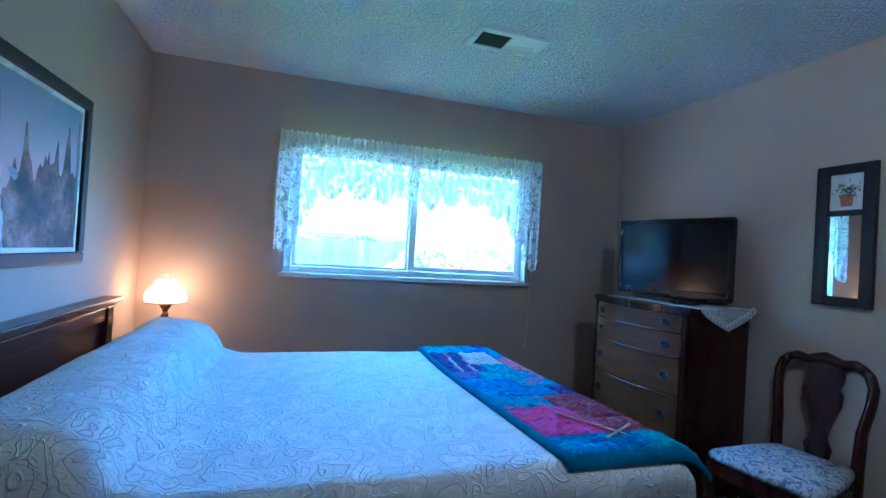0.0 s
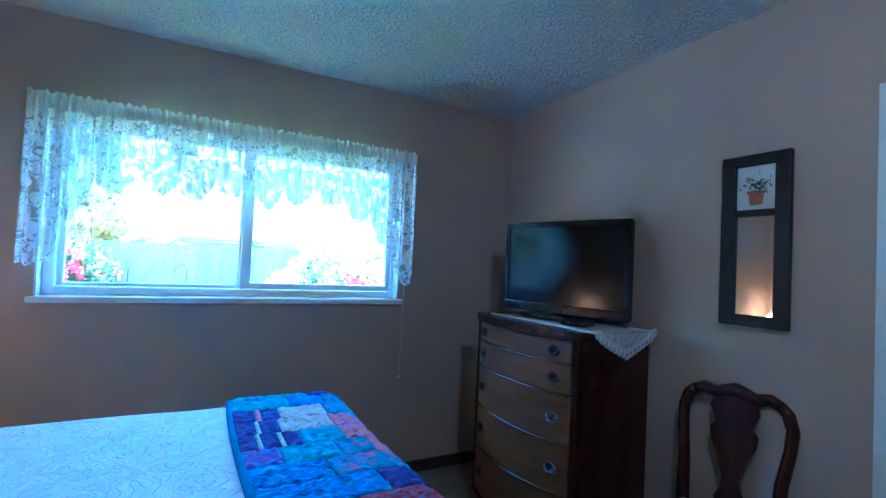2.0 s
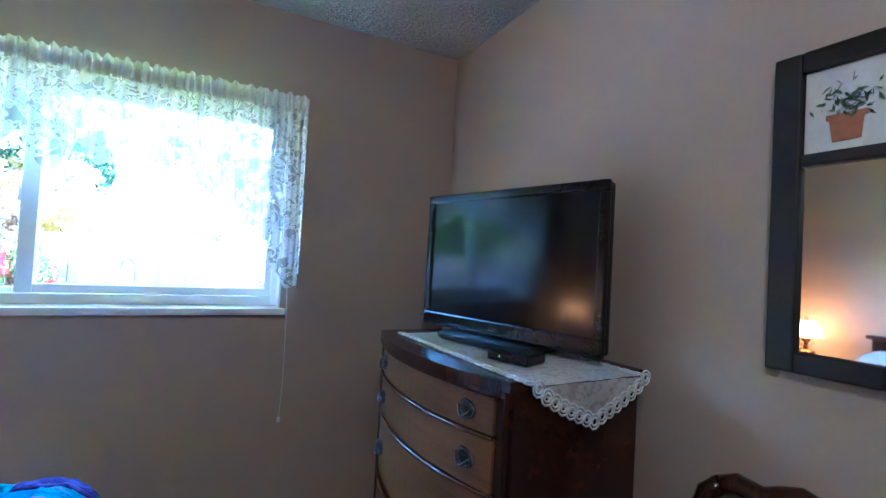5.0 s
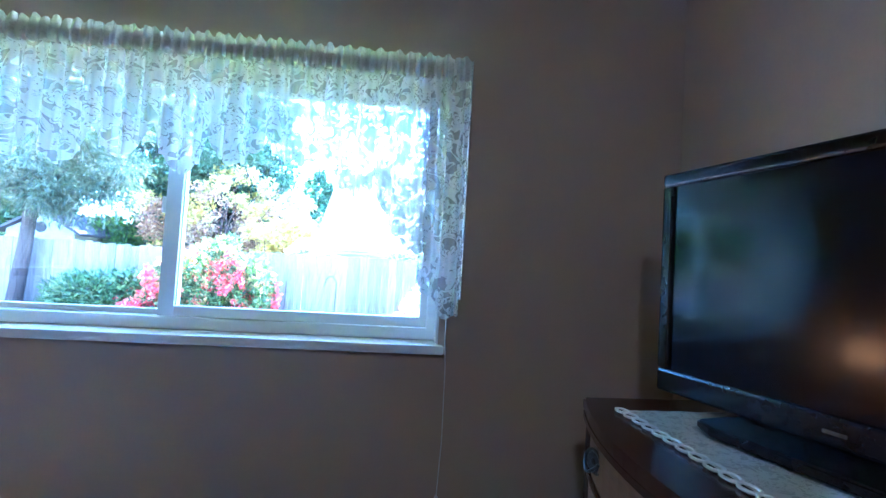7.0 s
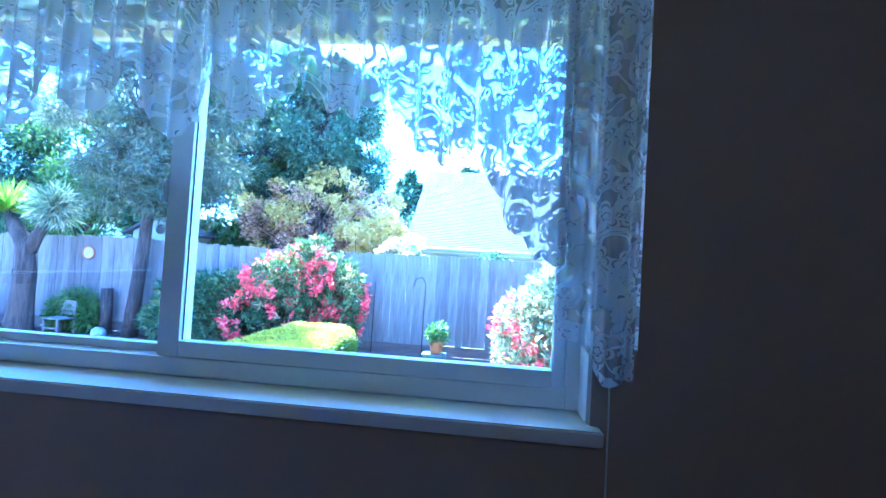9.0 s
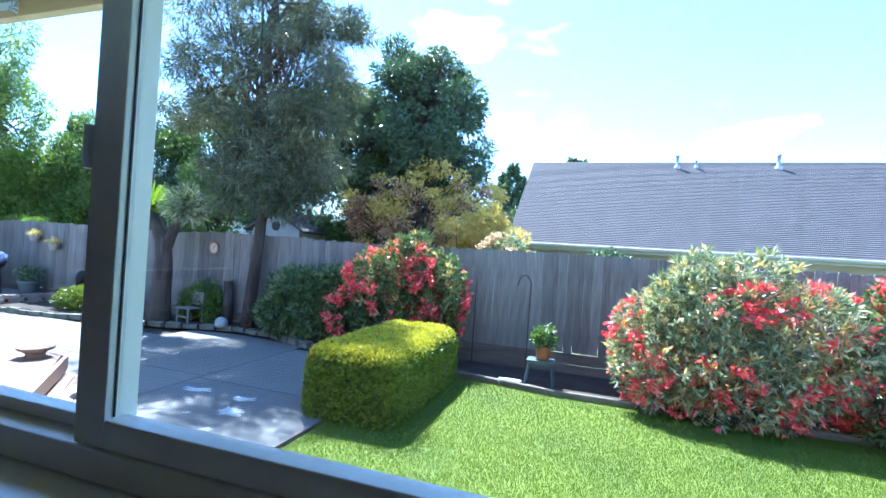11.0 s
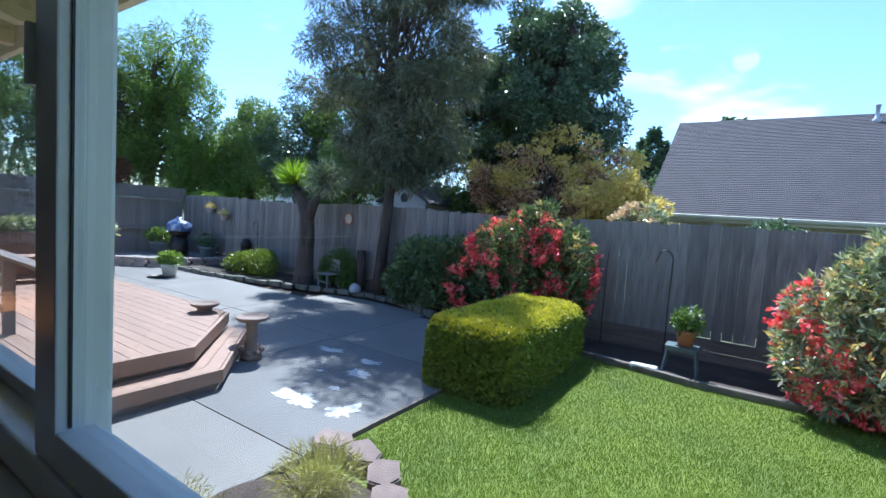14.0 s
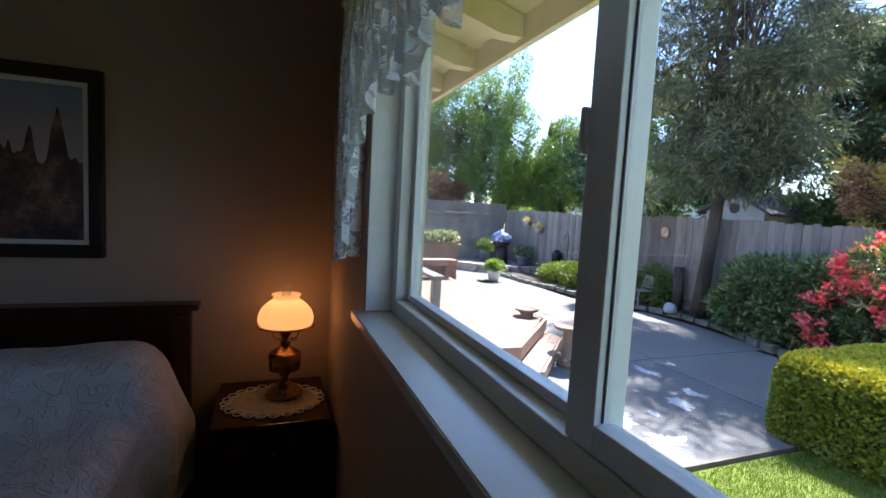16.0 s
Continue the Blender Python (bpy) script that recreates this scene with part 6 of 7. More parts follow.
# ---- hedge ----
def hedge():
    t = thing("clipped_hedge", (-1.05, 8.75, G), "clipped boxwood hedge block with golden new growth on its flat top", "hedge")
    # rounded box
    x0, x1, y0, y1, h = -0.62, 0.56, -1.25, 1.25, 0.80
    # near-black block stands in for the shade deep between the leaves
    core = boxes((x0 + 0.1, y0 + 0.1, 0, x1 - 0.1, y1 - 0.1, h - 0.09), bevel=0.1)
    part("core", core, M_HEDGESHADE, t)
    rng = np.random.default_rng(31)
    n = 70000
    c = np.array([(x0 + x1) / 2, (y0 + y1) / 2, h / 2])
    half = np.array([(x1 - x0) / 2, (y1 - y0) / 2, h / 2])
    area = np.array([half[1] * half[2], half[1] * half[2], half[0] * half[2], half[0] * half[2], half[0] * half[1]])
    face = rng.choice(5, n, p=area / area.sum())
    uvw = rng.uniform(-1, 1, (n, 3))
    nor = np.zeros((n, 3))
    for k, (ax, sg) in enumerate(((0, -1), (0, 1), (1, -1), (1, 1), (2, 1))):
        q = face == k
        uvw[q, ax] = sg
        nor[q, ax] = sg
    local = uvw * half
    rad = 0.25
    inner = np.clip(local, -(half - rad), half - rad)
    inner[:, 2] = np.minimum(np.maximum(local[:, 2], -half[2]), half[2] - rad)
    dd = local - inner
    ln = np.linalg.norm(dd, axis=1, keepdims=True) + 1e-9
    p = c + inner + dd / ln * np.minimum(ln, rad)
    depth = rng.random((n, 1)) ** 2 * 0.09
    ln2 = dd / ln
    lump = 0.008 * np.sin(p[:, :1] * 9) * np.cos(p[:, 1:2] * 7 + p[:, 2:3] * 8)
    p = p + ln2 * (lump - depth)
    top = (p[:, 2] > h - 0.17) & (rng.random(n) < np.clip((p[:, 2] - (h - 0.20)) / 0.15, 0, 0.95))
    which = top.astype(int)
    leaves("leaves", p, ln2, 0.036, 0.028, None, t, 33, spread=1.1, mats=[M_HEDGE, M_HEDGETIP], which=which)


hedge()

# ---- flowering shrubs ----
def rhododendron(place, blobs, n, flowers, label, seed, tips=0.12, red=M_RED, low_red=False, leaf=M_PIERIS):
    t = thing("flowering_shrub", place, label, "shrub")
    bx = Vector(place)
    lb = [(c[0] - bx.x, c[1] - bx.y, c[2] - bx.z, *c[3:]) for c in blobs]
    stem = bmesh.new()
    for c in lb:
        tube([(0, 0, 0), (c[0] * 0.5, c[1] * 0.5, c[2] * 0.45), c[:3]], [0.04, 0.025, 0.01], 6, stem)
    part("stems", stem, M_BARK, t)
    # whorls: leaves in rosettes round the shoot tips
    p, d = blob_points(lb, n // 9, seed, 0.35)
    p = np.repeat(p, 9, axis=0)
    d = np.repeat(d, 9, axis=0)
    rng = np.random.default_rng(seed + 5)
    tip = np.repeat(rng.random(n // 9) < tips, 9)
    leaves("leaves", p, d, 0.118, 0.027, None, t, seed + 1, spread=0.8, mats=[leaf, M_TIPLEAF], which=tip.astype(int))
    # flower trusses gathered in drifts
    q, e = blob_points(lb, flowers, seed + 2, 0.16)
    drift = np.array([noise.noise(Vector(a) * 1.7 + Vector((seed, 0, 0))) for a in q])
    if low_red:
        drift = drift - (q[:, 2] - 0.8) * 0.35
    keep = drift > -0.01
    q, e = q[keep] + e[keep] * 0.03, e[keep]
    q = np.repeat(q, 14, axis=0) + rng.normal(0, 0.026, (len(q) * 14, 3))
    e = np.repeat(e, 14, axis=0)
    leaves("blossoms", q, e, 0.07, 0.046, red, t, seed + 3, spread=0.8, label="clusters of red blossoms")
    return t


rhododendron((-2.0, 10.75, G), [(-2.0, 10.7, 0.25, 0.85, 0.6, 0.75), (-2.7, 10.7, 0.15, 0.65, 0.55, 0.65), (-1.3, 10.7, 0.35, 0.65, 0.5, 0.8), (-1.75, 10.75, 1.0, 0.6, 0.5, 0.62), (-2.35, 10.75, 0.85, 0.5, 0.5, 0.5), (-1.1, 10.75, 0.95, 0.4, 0.4, 0.45), (-1.6, 10.75, 1.45, 0.28, 0.28, 0.3)],
             22000, 2000, "rounded shrub thick with bright red blossoms against the fence", 61, 0.1, leaf=M_DARKPIERIS)
rhododendron((3.2, 10.0, G), [(2.4, 9.95, 0.15, 0.75, 0.65, 0.7), (3.2, 9.9, 0.1, 0.95, 0.8, 0.7), (2.9, 10.0, 0.8, 0.75, 0.6, 0.62), (3.9, 10.0, 0.5, 0.85, 0.7, 0.85), (2.15, 10.0, 0.55, 0.45, 0.45, 0.45), (2.8, 10.1, 1.25, 0.42, 0.4, 0.4), (3.45, 10.05, 1.25, 0.45, 0.4, 0.42), (2.45, 10.1, 1.05, 0.3, 0.3, 0.3)],
             30000, 1050, "large rounded shrub with pale leaves and red blossoms low down", 67, 0.2, low_red=True)
rhododendron((5.1, 9.9, G), [(4.9, 9.9, 0.2, 0.8, 0.7, 0.75), (5.5, 10.0, 0.6, 0.8, 0.7, 0.8), (5.0, 9.95, 0.9, 0.5, 0.5, 0.5)], 11000, 1700, "shrub almost covered in deep red blossoms beside the fence", 73, 0.03, leaf=M_DARKPIERIS)
rhododendron((-0.2, 11.9, G), [(-0.25, 11.75, 1.42, 0.42, 0.35, 0.38), (0.0, 11.8, 1.3, 0.35, 0.3, 0.3)], 2400, 500, "shrub with pale pink blossoms showing over the fence", 79, 0.05, M_PINK)


def leafy(name, place, blobs, n, L, W, mat, label, seed, spread=0.8, shell=0.5, droop=0.0):
    t = thing(name, place, label, "shrub")
    bx = Vector(place)
    lb = [(c[0] - bx.x, c[1] - bx.y, c[2] - bx.z, *c[3:]) for c in blobs]
    stem = bmesh.new()
    for c in lb:
        tube([(0, 0, 0), (c[0] * 0.5, c[1] * 0.5, c[2] * 0.45), c[:3]], [0.03, 0.018, 0.008], 6, stem)
    part("stems", stem, M_TWIG, t)
    p, d = blob_points(lb, n, seed, shell)
    leaves("leaves", p, d, L, W, mat, t, seed + 1, droop, spread)
    return t


leafy("green_shrub", (-3.9, 10.85, G + 0.09), [(-4.3, 10.8, 0.05, 0.6, 0.45, 0.5), (-3.5, 10.8, 0.1, 0.65, 0.5, 0.55), (-3.9, 10.85, 0.5, 0.75, 0.5, 0.45), (-3.2, 10.9, 0.6, 0.45, 0.4, 0.4)], 15000, 0.12, 0.036, M_DARKPIERIS, "dense dark green glossy shrub between the pine and the red shrub", 81)
leafy("green_shrub", (-9.2, 10.5, G + 0.09), [(-9.5, 10.5, -0.15, 0.45, 0.35, 0.3), (-8.9, 10.55, -0.1, 0.5, 0.35, 0.35), (-9.9, 10.5, -0.2, 0.3, 0.3, 0.25)], 7000, 0.06, 0.03, M_HEDGE, "low yellow-green shrub in the mulch bed", 83)
leafy("fern", (-6.6, 11.05, G + 0.09), [(-6.6, 11.05, 0.02, 0.42, 0.18, 0.45), (-6.95, 11.0, -0.1, 0.2, 0.18, 0.35), (-6.3, 11.0, -0.1, 0.2, 0.18, 0.35)], 4500, 0.13, 0.022, M_GREENLEAF, "arching green fern behind the little chair", 85, 0.4, 0.8, 0.5)
leafy("green_shrub", (2.0, 12.2, G), [(1.6, 12.1, 1.35, 0.4, 0.3, 0.3), (1.95, 12.1, 1.3, 0.3, 0.3, 0.25)], 2200, 0.08, 0.035, M_DARKLEAF, "dark green shrub showing over the fence", 87)

# ---- trees ----
pine_blobs = many_blobs(-6.0, 11.3, 4.6, 2.7, 1.2, 3.2, 125, 0.33, 5) + many_blobs(-5.9, 11.2, 3.0, 2.4, 1.0, 1.4, 40, 0.36, 15) + [(-8.4, 11.2, 3.4, 0.8, 0.7, 0.7), (-8.2, 11.2, 5.2, 0.9, 0.7, 0.8), (-4.6, 11.2, 2.6, 0.9, 0.6, 0.8), (-6.8, 11.0, 2.4, 0.9, 0.6, 0.8), (-7.6, 11.1, 1.9, 0.7, 0.5, 0.45), (-4.0, 11.2, 4.2, 0.8, 0.6, 0.9), (-5.4, 11.1, 7.2, 0.9, 0.8, 0.9), (-7.2, 11.0, 6.6, 0.9, 0.8, 0.8)]
pine_blobs += many_blobs(-4.3, 11.6, 6.3, 1.0, 0.6, 1.9, 26, 0.34, 25)
pine_blobs = [q for q in pine_blobs if not (q[0] < -6.7 and q[2] < 3.9) and not (q[0] < -7.7 and q[2] > 4.4) and q[2] > 2.0]
tree("pine_tree", (-5.38, 11.0, G + 0.05), [(-5.38, 11.0, G + 0.05), (-5.33, 11.02, 0.4), (-5.26, 11.05, 1.4), (-5.2, 11.08, 2.6), (-5.55, 11.1, 3.9), (-5.4, 11.1, 5.3), (-5.2, 11.1, 6.9)], [0.15, 0.125, 0.112, 0.10, 0.085, 0.06, 0.03],
     pine_blobs, 68000, 0.17, 0.02, M_PINE, "tall feathery dark pine with drooping grey-green foliage and rough bark", 91, 0.6, 0.8, 0.8, thick=0.03, every=1)
dark = many_blobs(-4.3, 17.2, 4.8, 2.45, 1.8, 3.5, 200, 0.42, 7) + many_blobs(-4.6, 17.4, 1.9, 2.9, 0.9, 1.3, 50, 0.42, 17) + [(-4.3, 17, 7.1, 0.8, 0.8, 0.7), (-2.6, 17, 6.2, 0.8, 0.8, 0.7)]
dark = [(1.38 + (q[0] - 1.38) * 0.90 - 0.05, 3.28 + (q[1] - 3.28) * 0.85, 1.42 + (q[2] - 1.42) * 0.85, q[3] * 0.85, q[4] * 0.85, q[5] * 0.85) for q in dark]
tree("evergreen_tree", (-2.85, 15.1, G - 0.1), [(-2.85, 15.1, G - 0.1), (-2.85, 15.1, 2.4), (-2.85, 15.0, 4.9), (-2.9, 15.0, 6.5)], [0.25, 0.2, 0.12, 0.04], dark, 104000, 0.12, 0.05, M_DARKLEAF, "dense dark green broadleaf evergreen tree with rounded crown", 92, thick=0.06)
mp = many_blobs(-2.8, 13.9, 2.3, 2.2, 0.9, 1.3, 90, 0.26, 8)
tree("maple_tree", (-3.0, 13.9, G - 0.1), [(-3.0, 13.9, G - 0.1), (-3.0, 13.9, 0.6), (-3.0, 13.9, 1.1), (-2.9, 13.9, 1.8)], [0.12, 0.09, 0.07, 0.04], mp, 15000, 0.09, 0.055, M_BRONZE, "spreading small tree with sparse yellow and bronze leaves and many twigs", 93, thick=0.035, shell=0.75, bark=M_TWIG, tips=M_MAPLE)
yel = [(c[0], c[1], c[2], c[3], c[4], c[5]) for c in many_blobs(-1.0, 12.6, 1.85, 0.95, 0.45, 0.62, 22, 0.25, 71)]
leafy("yellow_shrub", (-1.25, 12.6, G - 0.1), yel, 8000, 0.08, 0.045, M_MAPLE, "yellow-leaved shrub showing over the fence", 95, shell=0.8)
wil = [(x, y, z, r, r, r * 1.5) for x, y, z, r in ((-17.5, 13.5, 3.0, 1.2), (-18.5, 13.0, 4.6, 1.4), (-17.2, 13.5, 2.1, 1.0), (-19.6, 13.0, 6.0, 1.4), (-20.5, 12.6, 4.0, 1.6), (-18.6, 13.2, 2.6, 1.2), (-21.2, 12.4, 6.6, 1.3), (-22.5, 12.0, 3.0, 1.6), (-22.8, 11.6, 5.4, 1.6), (-18.0, 13.2, 5.8, 0.9), (-24.5, 11.0, 4.2, 1.8), (-24.3, 10.6, 7.0, 1.5))]
wrng = random.Random(8)
wil = [(x + 0.4, y, z, r, q, rz) for x, y, z, r, q, rz in wil]
wil += [(-16.9, 13.6, 2.6, 0.9, 0.9, 1.2), (-16.4, 13.7, 1.9, 0.8, 0.8, 0.9), (-17.0, 13.6, 4.2, 0.7, 0.7, 1.2)]
wil += [(-22.5, 9.6, 3.2, 1.5, 1.5, 1.8), (-22.8, 8.0, 3.0, 1.5, 1.5, 1.8), (-22.6, 9.0, 5.2, 1.4, 1.4, 1.6), (-21.8, 10.6, 3.6, 1.3, 1.3, 1.6), (-22.4, 10.4, 5.6, 1.2, 1.2, 1.3)]
wil = [(x + wrng.uniform(-1, 1) * r, y + wrng.uniform(-0.8, 0.8) * r, z + wrng.uniform(-1, 1) * rz, r * 0.36, r * 0.36, r * wrng.uniform(0.4, 0.75)) for x, y, z, r, _, rz in wil for k in range(9)]
tree("willow_tree", (-20.5, 13.0, G - 0.1), [(-20.5, 13.0, G - 0.1), (-20.4, 13.0, 2.0), (-20.3, 13.0, 4.0), (-20.0, 12.9, 7.0)], [0.3, 0.24, 0.16, 0.05], wil, 105000, 0.16, 0.045, M_WILLOW, "tall light green weeping tree with hanging foliage", 96, 0.8, 0.6, 0.6, thick=0.06)
for k, (x, y, z, sx, n, s) in enumerate(((-13.6, 15.5, 3.2, 1.9, 24000, 3), (-16.2, 15.0, 3.0, 1.6, 16000, 4), (-18.6, 15.4, 2.7, 1.6, 13000, 9), (-10.8, 15.6, 3.3, 2.0, 26000, 5), (-8.2, 15.8, 3.6, 2.0, 26000, 6), (-5.6, 15.4, 3.4, 1.8, 24000, 14), (-0.9, 20.5, 2.2, 1.2, 7000, 16))):
    bl = many_blobs(x, y, z, sx, 0.9, z - 0.4, 34, 0.58, 100 + s)
    tree("garden_tree", (x, y, G - 0.1), [(x, y, G - 0.1), (x, y, 0.8), (x + 0.1, y, 2.2)], [0.12, 0.09, 0.04], bl, n, 0.13, 0.055, M_DARKLEAF if k % 2 == 0 else M_GREENLEAF, "green broadleaf tree growing behind the fence", 110 + s, thick=0.04)
bl = [(-16.6, 12.4, 1.3, 0.5, 0.4, 0.35), (-15.6, 12.6, 1.35, 0.6, 0.4, 0.35), (-14.8, 12.6, 1.3, 0.5, 0.4, 0.35)]
leafy("yellow_shrub", (-15.6, 12.6, G - 0.1), bl, 5500, 0.09, 0.045, M_WILLOW, "bright yellow-green shrub behind the fence corner", 97)
red = many_blobs(-18.6, 10.3, 2.2, 1.3, 1.0, 0.8, 9, 0.5, 44)
tree("bronze_maple", (-18.6, 10.3, G - 0.1), [(-18.6, 10.3, G - 0.1), (-18.6, 10.3, 1.0), (-18.6, 10.3, 2.0)], [0.1, 0.08, 0.04], red, 7000, 0.09, 0.05, leaf_material("bronze_leaf", (0.10, 0.03, 0.02), (0.24, 0.09, 0.05)), "bronze-leaved small maple behind the end fence", 98, thick=0.03)


def cordyline():
    base = (-7.35, 10.6, G + 0.05)
    t = thing("cabbage_palm", base, "forked cabbage palm with a bright spiky green head", "tree")
    tr = tube([(0, 0, 0), (0.0, 0, 0.12), (0.03, 0, 0.6), (0.06, 0.0, 1.2), (0.03, 0, 1.7), (-0.30, 0.03, 2.1), (-0.5, 0.05, 2.4)], [0.32, 0.24, 0.19, 0.175, 0.165, 0.12, 0.09], 12)
    tube([(0.04, 0, 1.5), (0.26, 0, 1.95), (0.5, 0.05, 2.4)], [0.13, 0.10, 0.07], 10, tr)
    part("trunk", tr, M_BARK, t, smooth=True)
    rng = np.random.default_rng(77)
    n = 420
    d = rng.normal(0, 1, (n, 3))
    d[:, 2] = np.abs(d[:, 2]) * 1.1 + 0.05
    d /= np.linalg.norm(d, axis=1, keepdims=True)
    p = np.array([-0.5, 0.05, 2.38]) + rng.normal(0, 0.04, (n, 3))
    leaves("head", p, d, 0.55, 0.035, M_PALM, t, 78, spread=0.08, label="bright green spiky leaf head")
    k = 1600
    d = rng.normal(0, 1, (k, 3))
    d /= np.linalg.norm(d, axis=1, keepdims=True)
    p = np.array([0.5, 0.05, 2.5]) + d * np.array([0.45, 0.35, 0.4]) * rng.random((k, 1))
    leaves("second_head", p, d, 0.2, 0.03, M_PIERIS, t, 79, spread=0.4, label="pale dusty green second head")
    n = 150
    d = rng.normal(0, 1, (n, 3))
    d[:, 2] = -np.abs(d[:, 2]) * 0.8 - 0.2
    d /= np.linalg.norm(d, axis=1, keepdims=True)
    leaves("hanging_leaves", np.array([-0.5, 0.05, 2.36]) + rng.normal(0, 0.04, (n, 3)), d, 0.36, 0.03, M_DARKLEAF, t, 80, spread=0.1, label="dull older leaves hanging below")


cordyline()

# ---- pots, chair, small garden things ----
def potted(place, r, h, mat, label, seed, leaf=M_GREENLEAF, top=0.25, n=900, L=0.07, flowers=False):
    t = thing("potted_plant", place, label, "plant pot")
    part("pot", lathe([(0.001, 0), (r * 0.68, 0), (r * 0.92, h * 0.8), (r, h * 0.82), (r, h), (r * 0.9, h), (r * 0.86, h * 0.9), (0.001, h * 0.88)], 24), mat, t, smooth=True)
    p, d = blob_points([(0, 0, h + top * 0.4, r * 1.25, r * 1.25, top * 0.6)], n, seed, 0.8)
    leaves("plant", p, d, L, L * 0.5, leaf, t, seed, spread=0.8)
    if flowers:
        p, d = blob_points([(0, 0, h + top * 0.5, r * 1.2, r * 1.2, top * 0.6)], 60, seed + 1, 0.1)
        leaves("blossoms", p, d, 0.03, 0.03, M_WHITEPOT, t, seed + 2, label="small white blossoms")
    return t


def stool():
    t = thing("low_stool", (0.72, 10.30, G - 0.02), "small blue-grey plastic stool under a flowerpot", "stool")
    mat = surface("blue_grey_plastic", (0.06, 0.085, 0.095), (0.10, 0.135, 0.15), 5, 60, 0.45)
    part("seat", boxes((-0.2, -0.15, 0.36, 0.2, 0.15, 0.39), bevel=0.008), mat, t)
    part("apron", boxes((-0.18, -0.13, 0.32, 0.18, -0.115, 0.359), (-0.18, 0.115, 0.32, 0.18, 0.13, 0.359)), mat, t)
    for sx in (-1, 1):
        for sy in (-1, 1):
            part("leg", tube([(sx * 0.165, sy * 0.11, 0.358), (sx * 0.21, sy * 0.15, 0.0)], [0.018, 0.016], 8), mat, t)


stool()
potted((0.75, 10.30, G + 0.371), 0.135, 0.22, M_TERRA, "terracotta pot with leafy green plant standing on the stool", 121, top=0.28, n=500, L=0.09, flowers=True)
potted((-10.3, 9.0, G), 0.2, 0.30, M_WHITEPOT, "white pot with a yellow-green plant on the patio", 123, M_WILLOW, 0.3, 700, 0.09)
sc = thing("pot_saucer", (-10.25, 8.72, G), "dark round saucer lying on the patio by the white pot", "saucer")
part("dish", lathe([(0.001, 0), (0.2, 0), (0.24, 0.03), (0.22, 0.03), (0.19, 0.012), (0.001, 0.012)], 20), M_IRON, sc)
potted((-13.45, 10.2, G + 0.2), 0.26, 0.38, M_GREYPOT, "large blue-grey pot with leafy plant beside the grill", 125, top=0.4, n=1100, L=0.09)
potted((-12.0, 10.9, G + 0.2), 0.24, 0.34, M_GREYPOT, "blue-grey pot with dark plant beside the grill", 127, M_DARKLEAF, 0.35, 700, 0.08)


def grill():
    t = thing("grill", (-12.75, 10.45, G + 0.2), "black kettle grill covered with a crumpled blue and white sheet", "grill")
    part("body", lathe([(0.001, 0.55), (0.2, 0.57), (0.29, 0.68), (0.31, 0.80), (0.30, 0.83), (0.001, 0.84)], 24), M_IRON, t, smooth=True)
    part("stand", lathe([(0.001, 0.0), (0.26, 0.0), (0.25, 0.30), (0.22, 0.56), (0.001, 0.56)], 20), M_BLACKW, t, smooth=True)
    bm = lathe([(0.33, 0.74), (0.34, 0.82), (0.31, 0.93), (0.22, 1.03), (0.10, 1.09), (0.06, 1.14), (0.001, 1.15)], 36)
    for v in bm.verts:
        k = noise.noise(v.co * 7)
        v.co += Vector((k * 0.06, noise.noise(v.co * 9 + Vector((3, 0, 0))) * 0.06, k * 0.05))
    part("cover", bm, surface("blue_white_sheet", (0.02, 0.04, 0.12), (0.62, 0.66, 0.72), 6, 40, 0.4, mid=(0.06, 0.10, 0.24), wear=0.1), t, "crumpled blue and white plastic cover", True)


grill()


def garden_chair():
    t = thing("garden_chair", (-6.62, 10.72, G + 0.09), "little weathered wooden chair standing before the fern", "chair", turn=-8)
    w = M_FENCE
    for sx in (-1, 1):
        part("leg", boxes((sx * 0.17 - 0.018, -0.18, 0, sx * 0.17 + 0.018, -0.145, 0.30), bevel=0.003), w, t)
        part("back_post", boxes((sx * 0.17 - 0.018, 0.145, 0, sx * 0.17 + 0.018, 0.18, 0.62), bevel=0.003), w, t)
    part("seat", boxes((-0.2, -0.19, 0.30, 0.2, 0.14, 0.325), bevel=0.004), w, t)
    part("backrest", boxes((-0.19, 0.15, 0.36, 0.19, 0.172, 0.64), bevel=0.006), w, t)
    part("stretcher", boxes((-0.15, -0.17, 0.12, 0.15, -0.15, 0.145)), w, t)


garden_chair()
st = thing("tree_stump", (-5.75, 10.95, G + 0.09), "weathered upright log post in the mulch bed", "stump")
st.location = (-6.0, 11.1, G + 0.09)
part("log", tube([(0, 0, 0), (0.01, 0, 0.5), (-0.01, 0, 0.9)], [0.11, 0.10, 0.10], 14), M_BARK, st, smooth=True)
rk = thing("garden_rock", (-5.85, 10.78, G + 0.07), "pale grey rounded rock by the pine trunk", "rock")
bm = bmesh.new()
bmesh.ops.create_icosphere(bm, subdivisions=3, radius=0.13)
for v in bm.verts:
    v.co = Vector((v.co.x, v.co.y, max(v.co.z, -0.08) + 0.08)) * (1 + 0.2 * noise.noise(v.co * 6))
part("stone", bm, surface("pale_grey_rock", (0.30, 0.31, 0.33), (0.48, 0.48, 0.50), 8, 50), rk, smooth=True)
bk = thing("cinder_chunk", (0.32, 9.98, G - 0.02), "broken white cement lump lying in the bed", "rock")
bm = boxes((-0.17, -0.08, 0, 0.17, 0.08, 0.11), bevel=0.03)
for v in bm.verts:
    v.co *= 1 + 0.15 * noise.noise(v.co * 9)
part("stone", bm, surface("white_rock", (0.48, 0.47, 0.45), (0.68, 0.67, 0.65), 9, 60), bk)


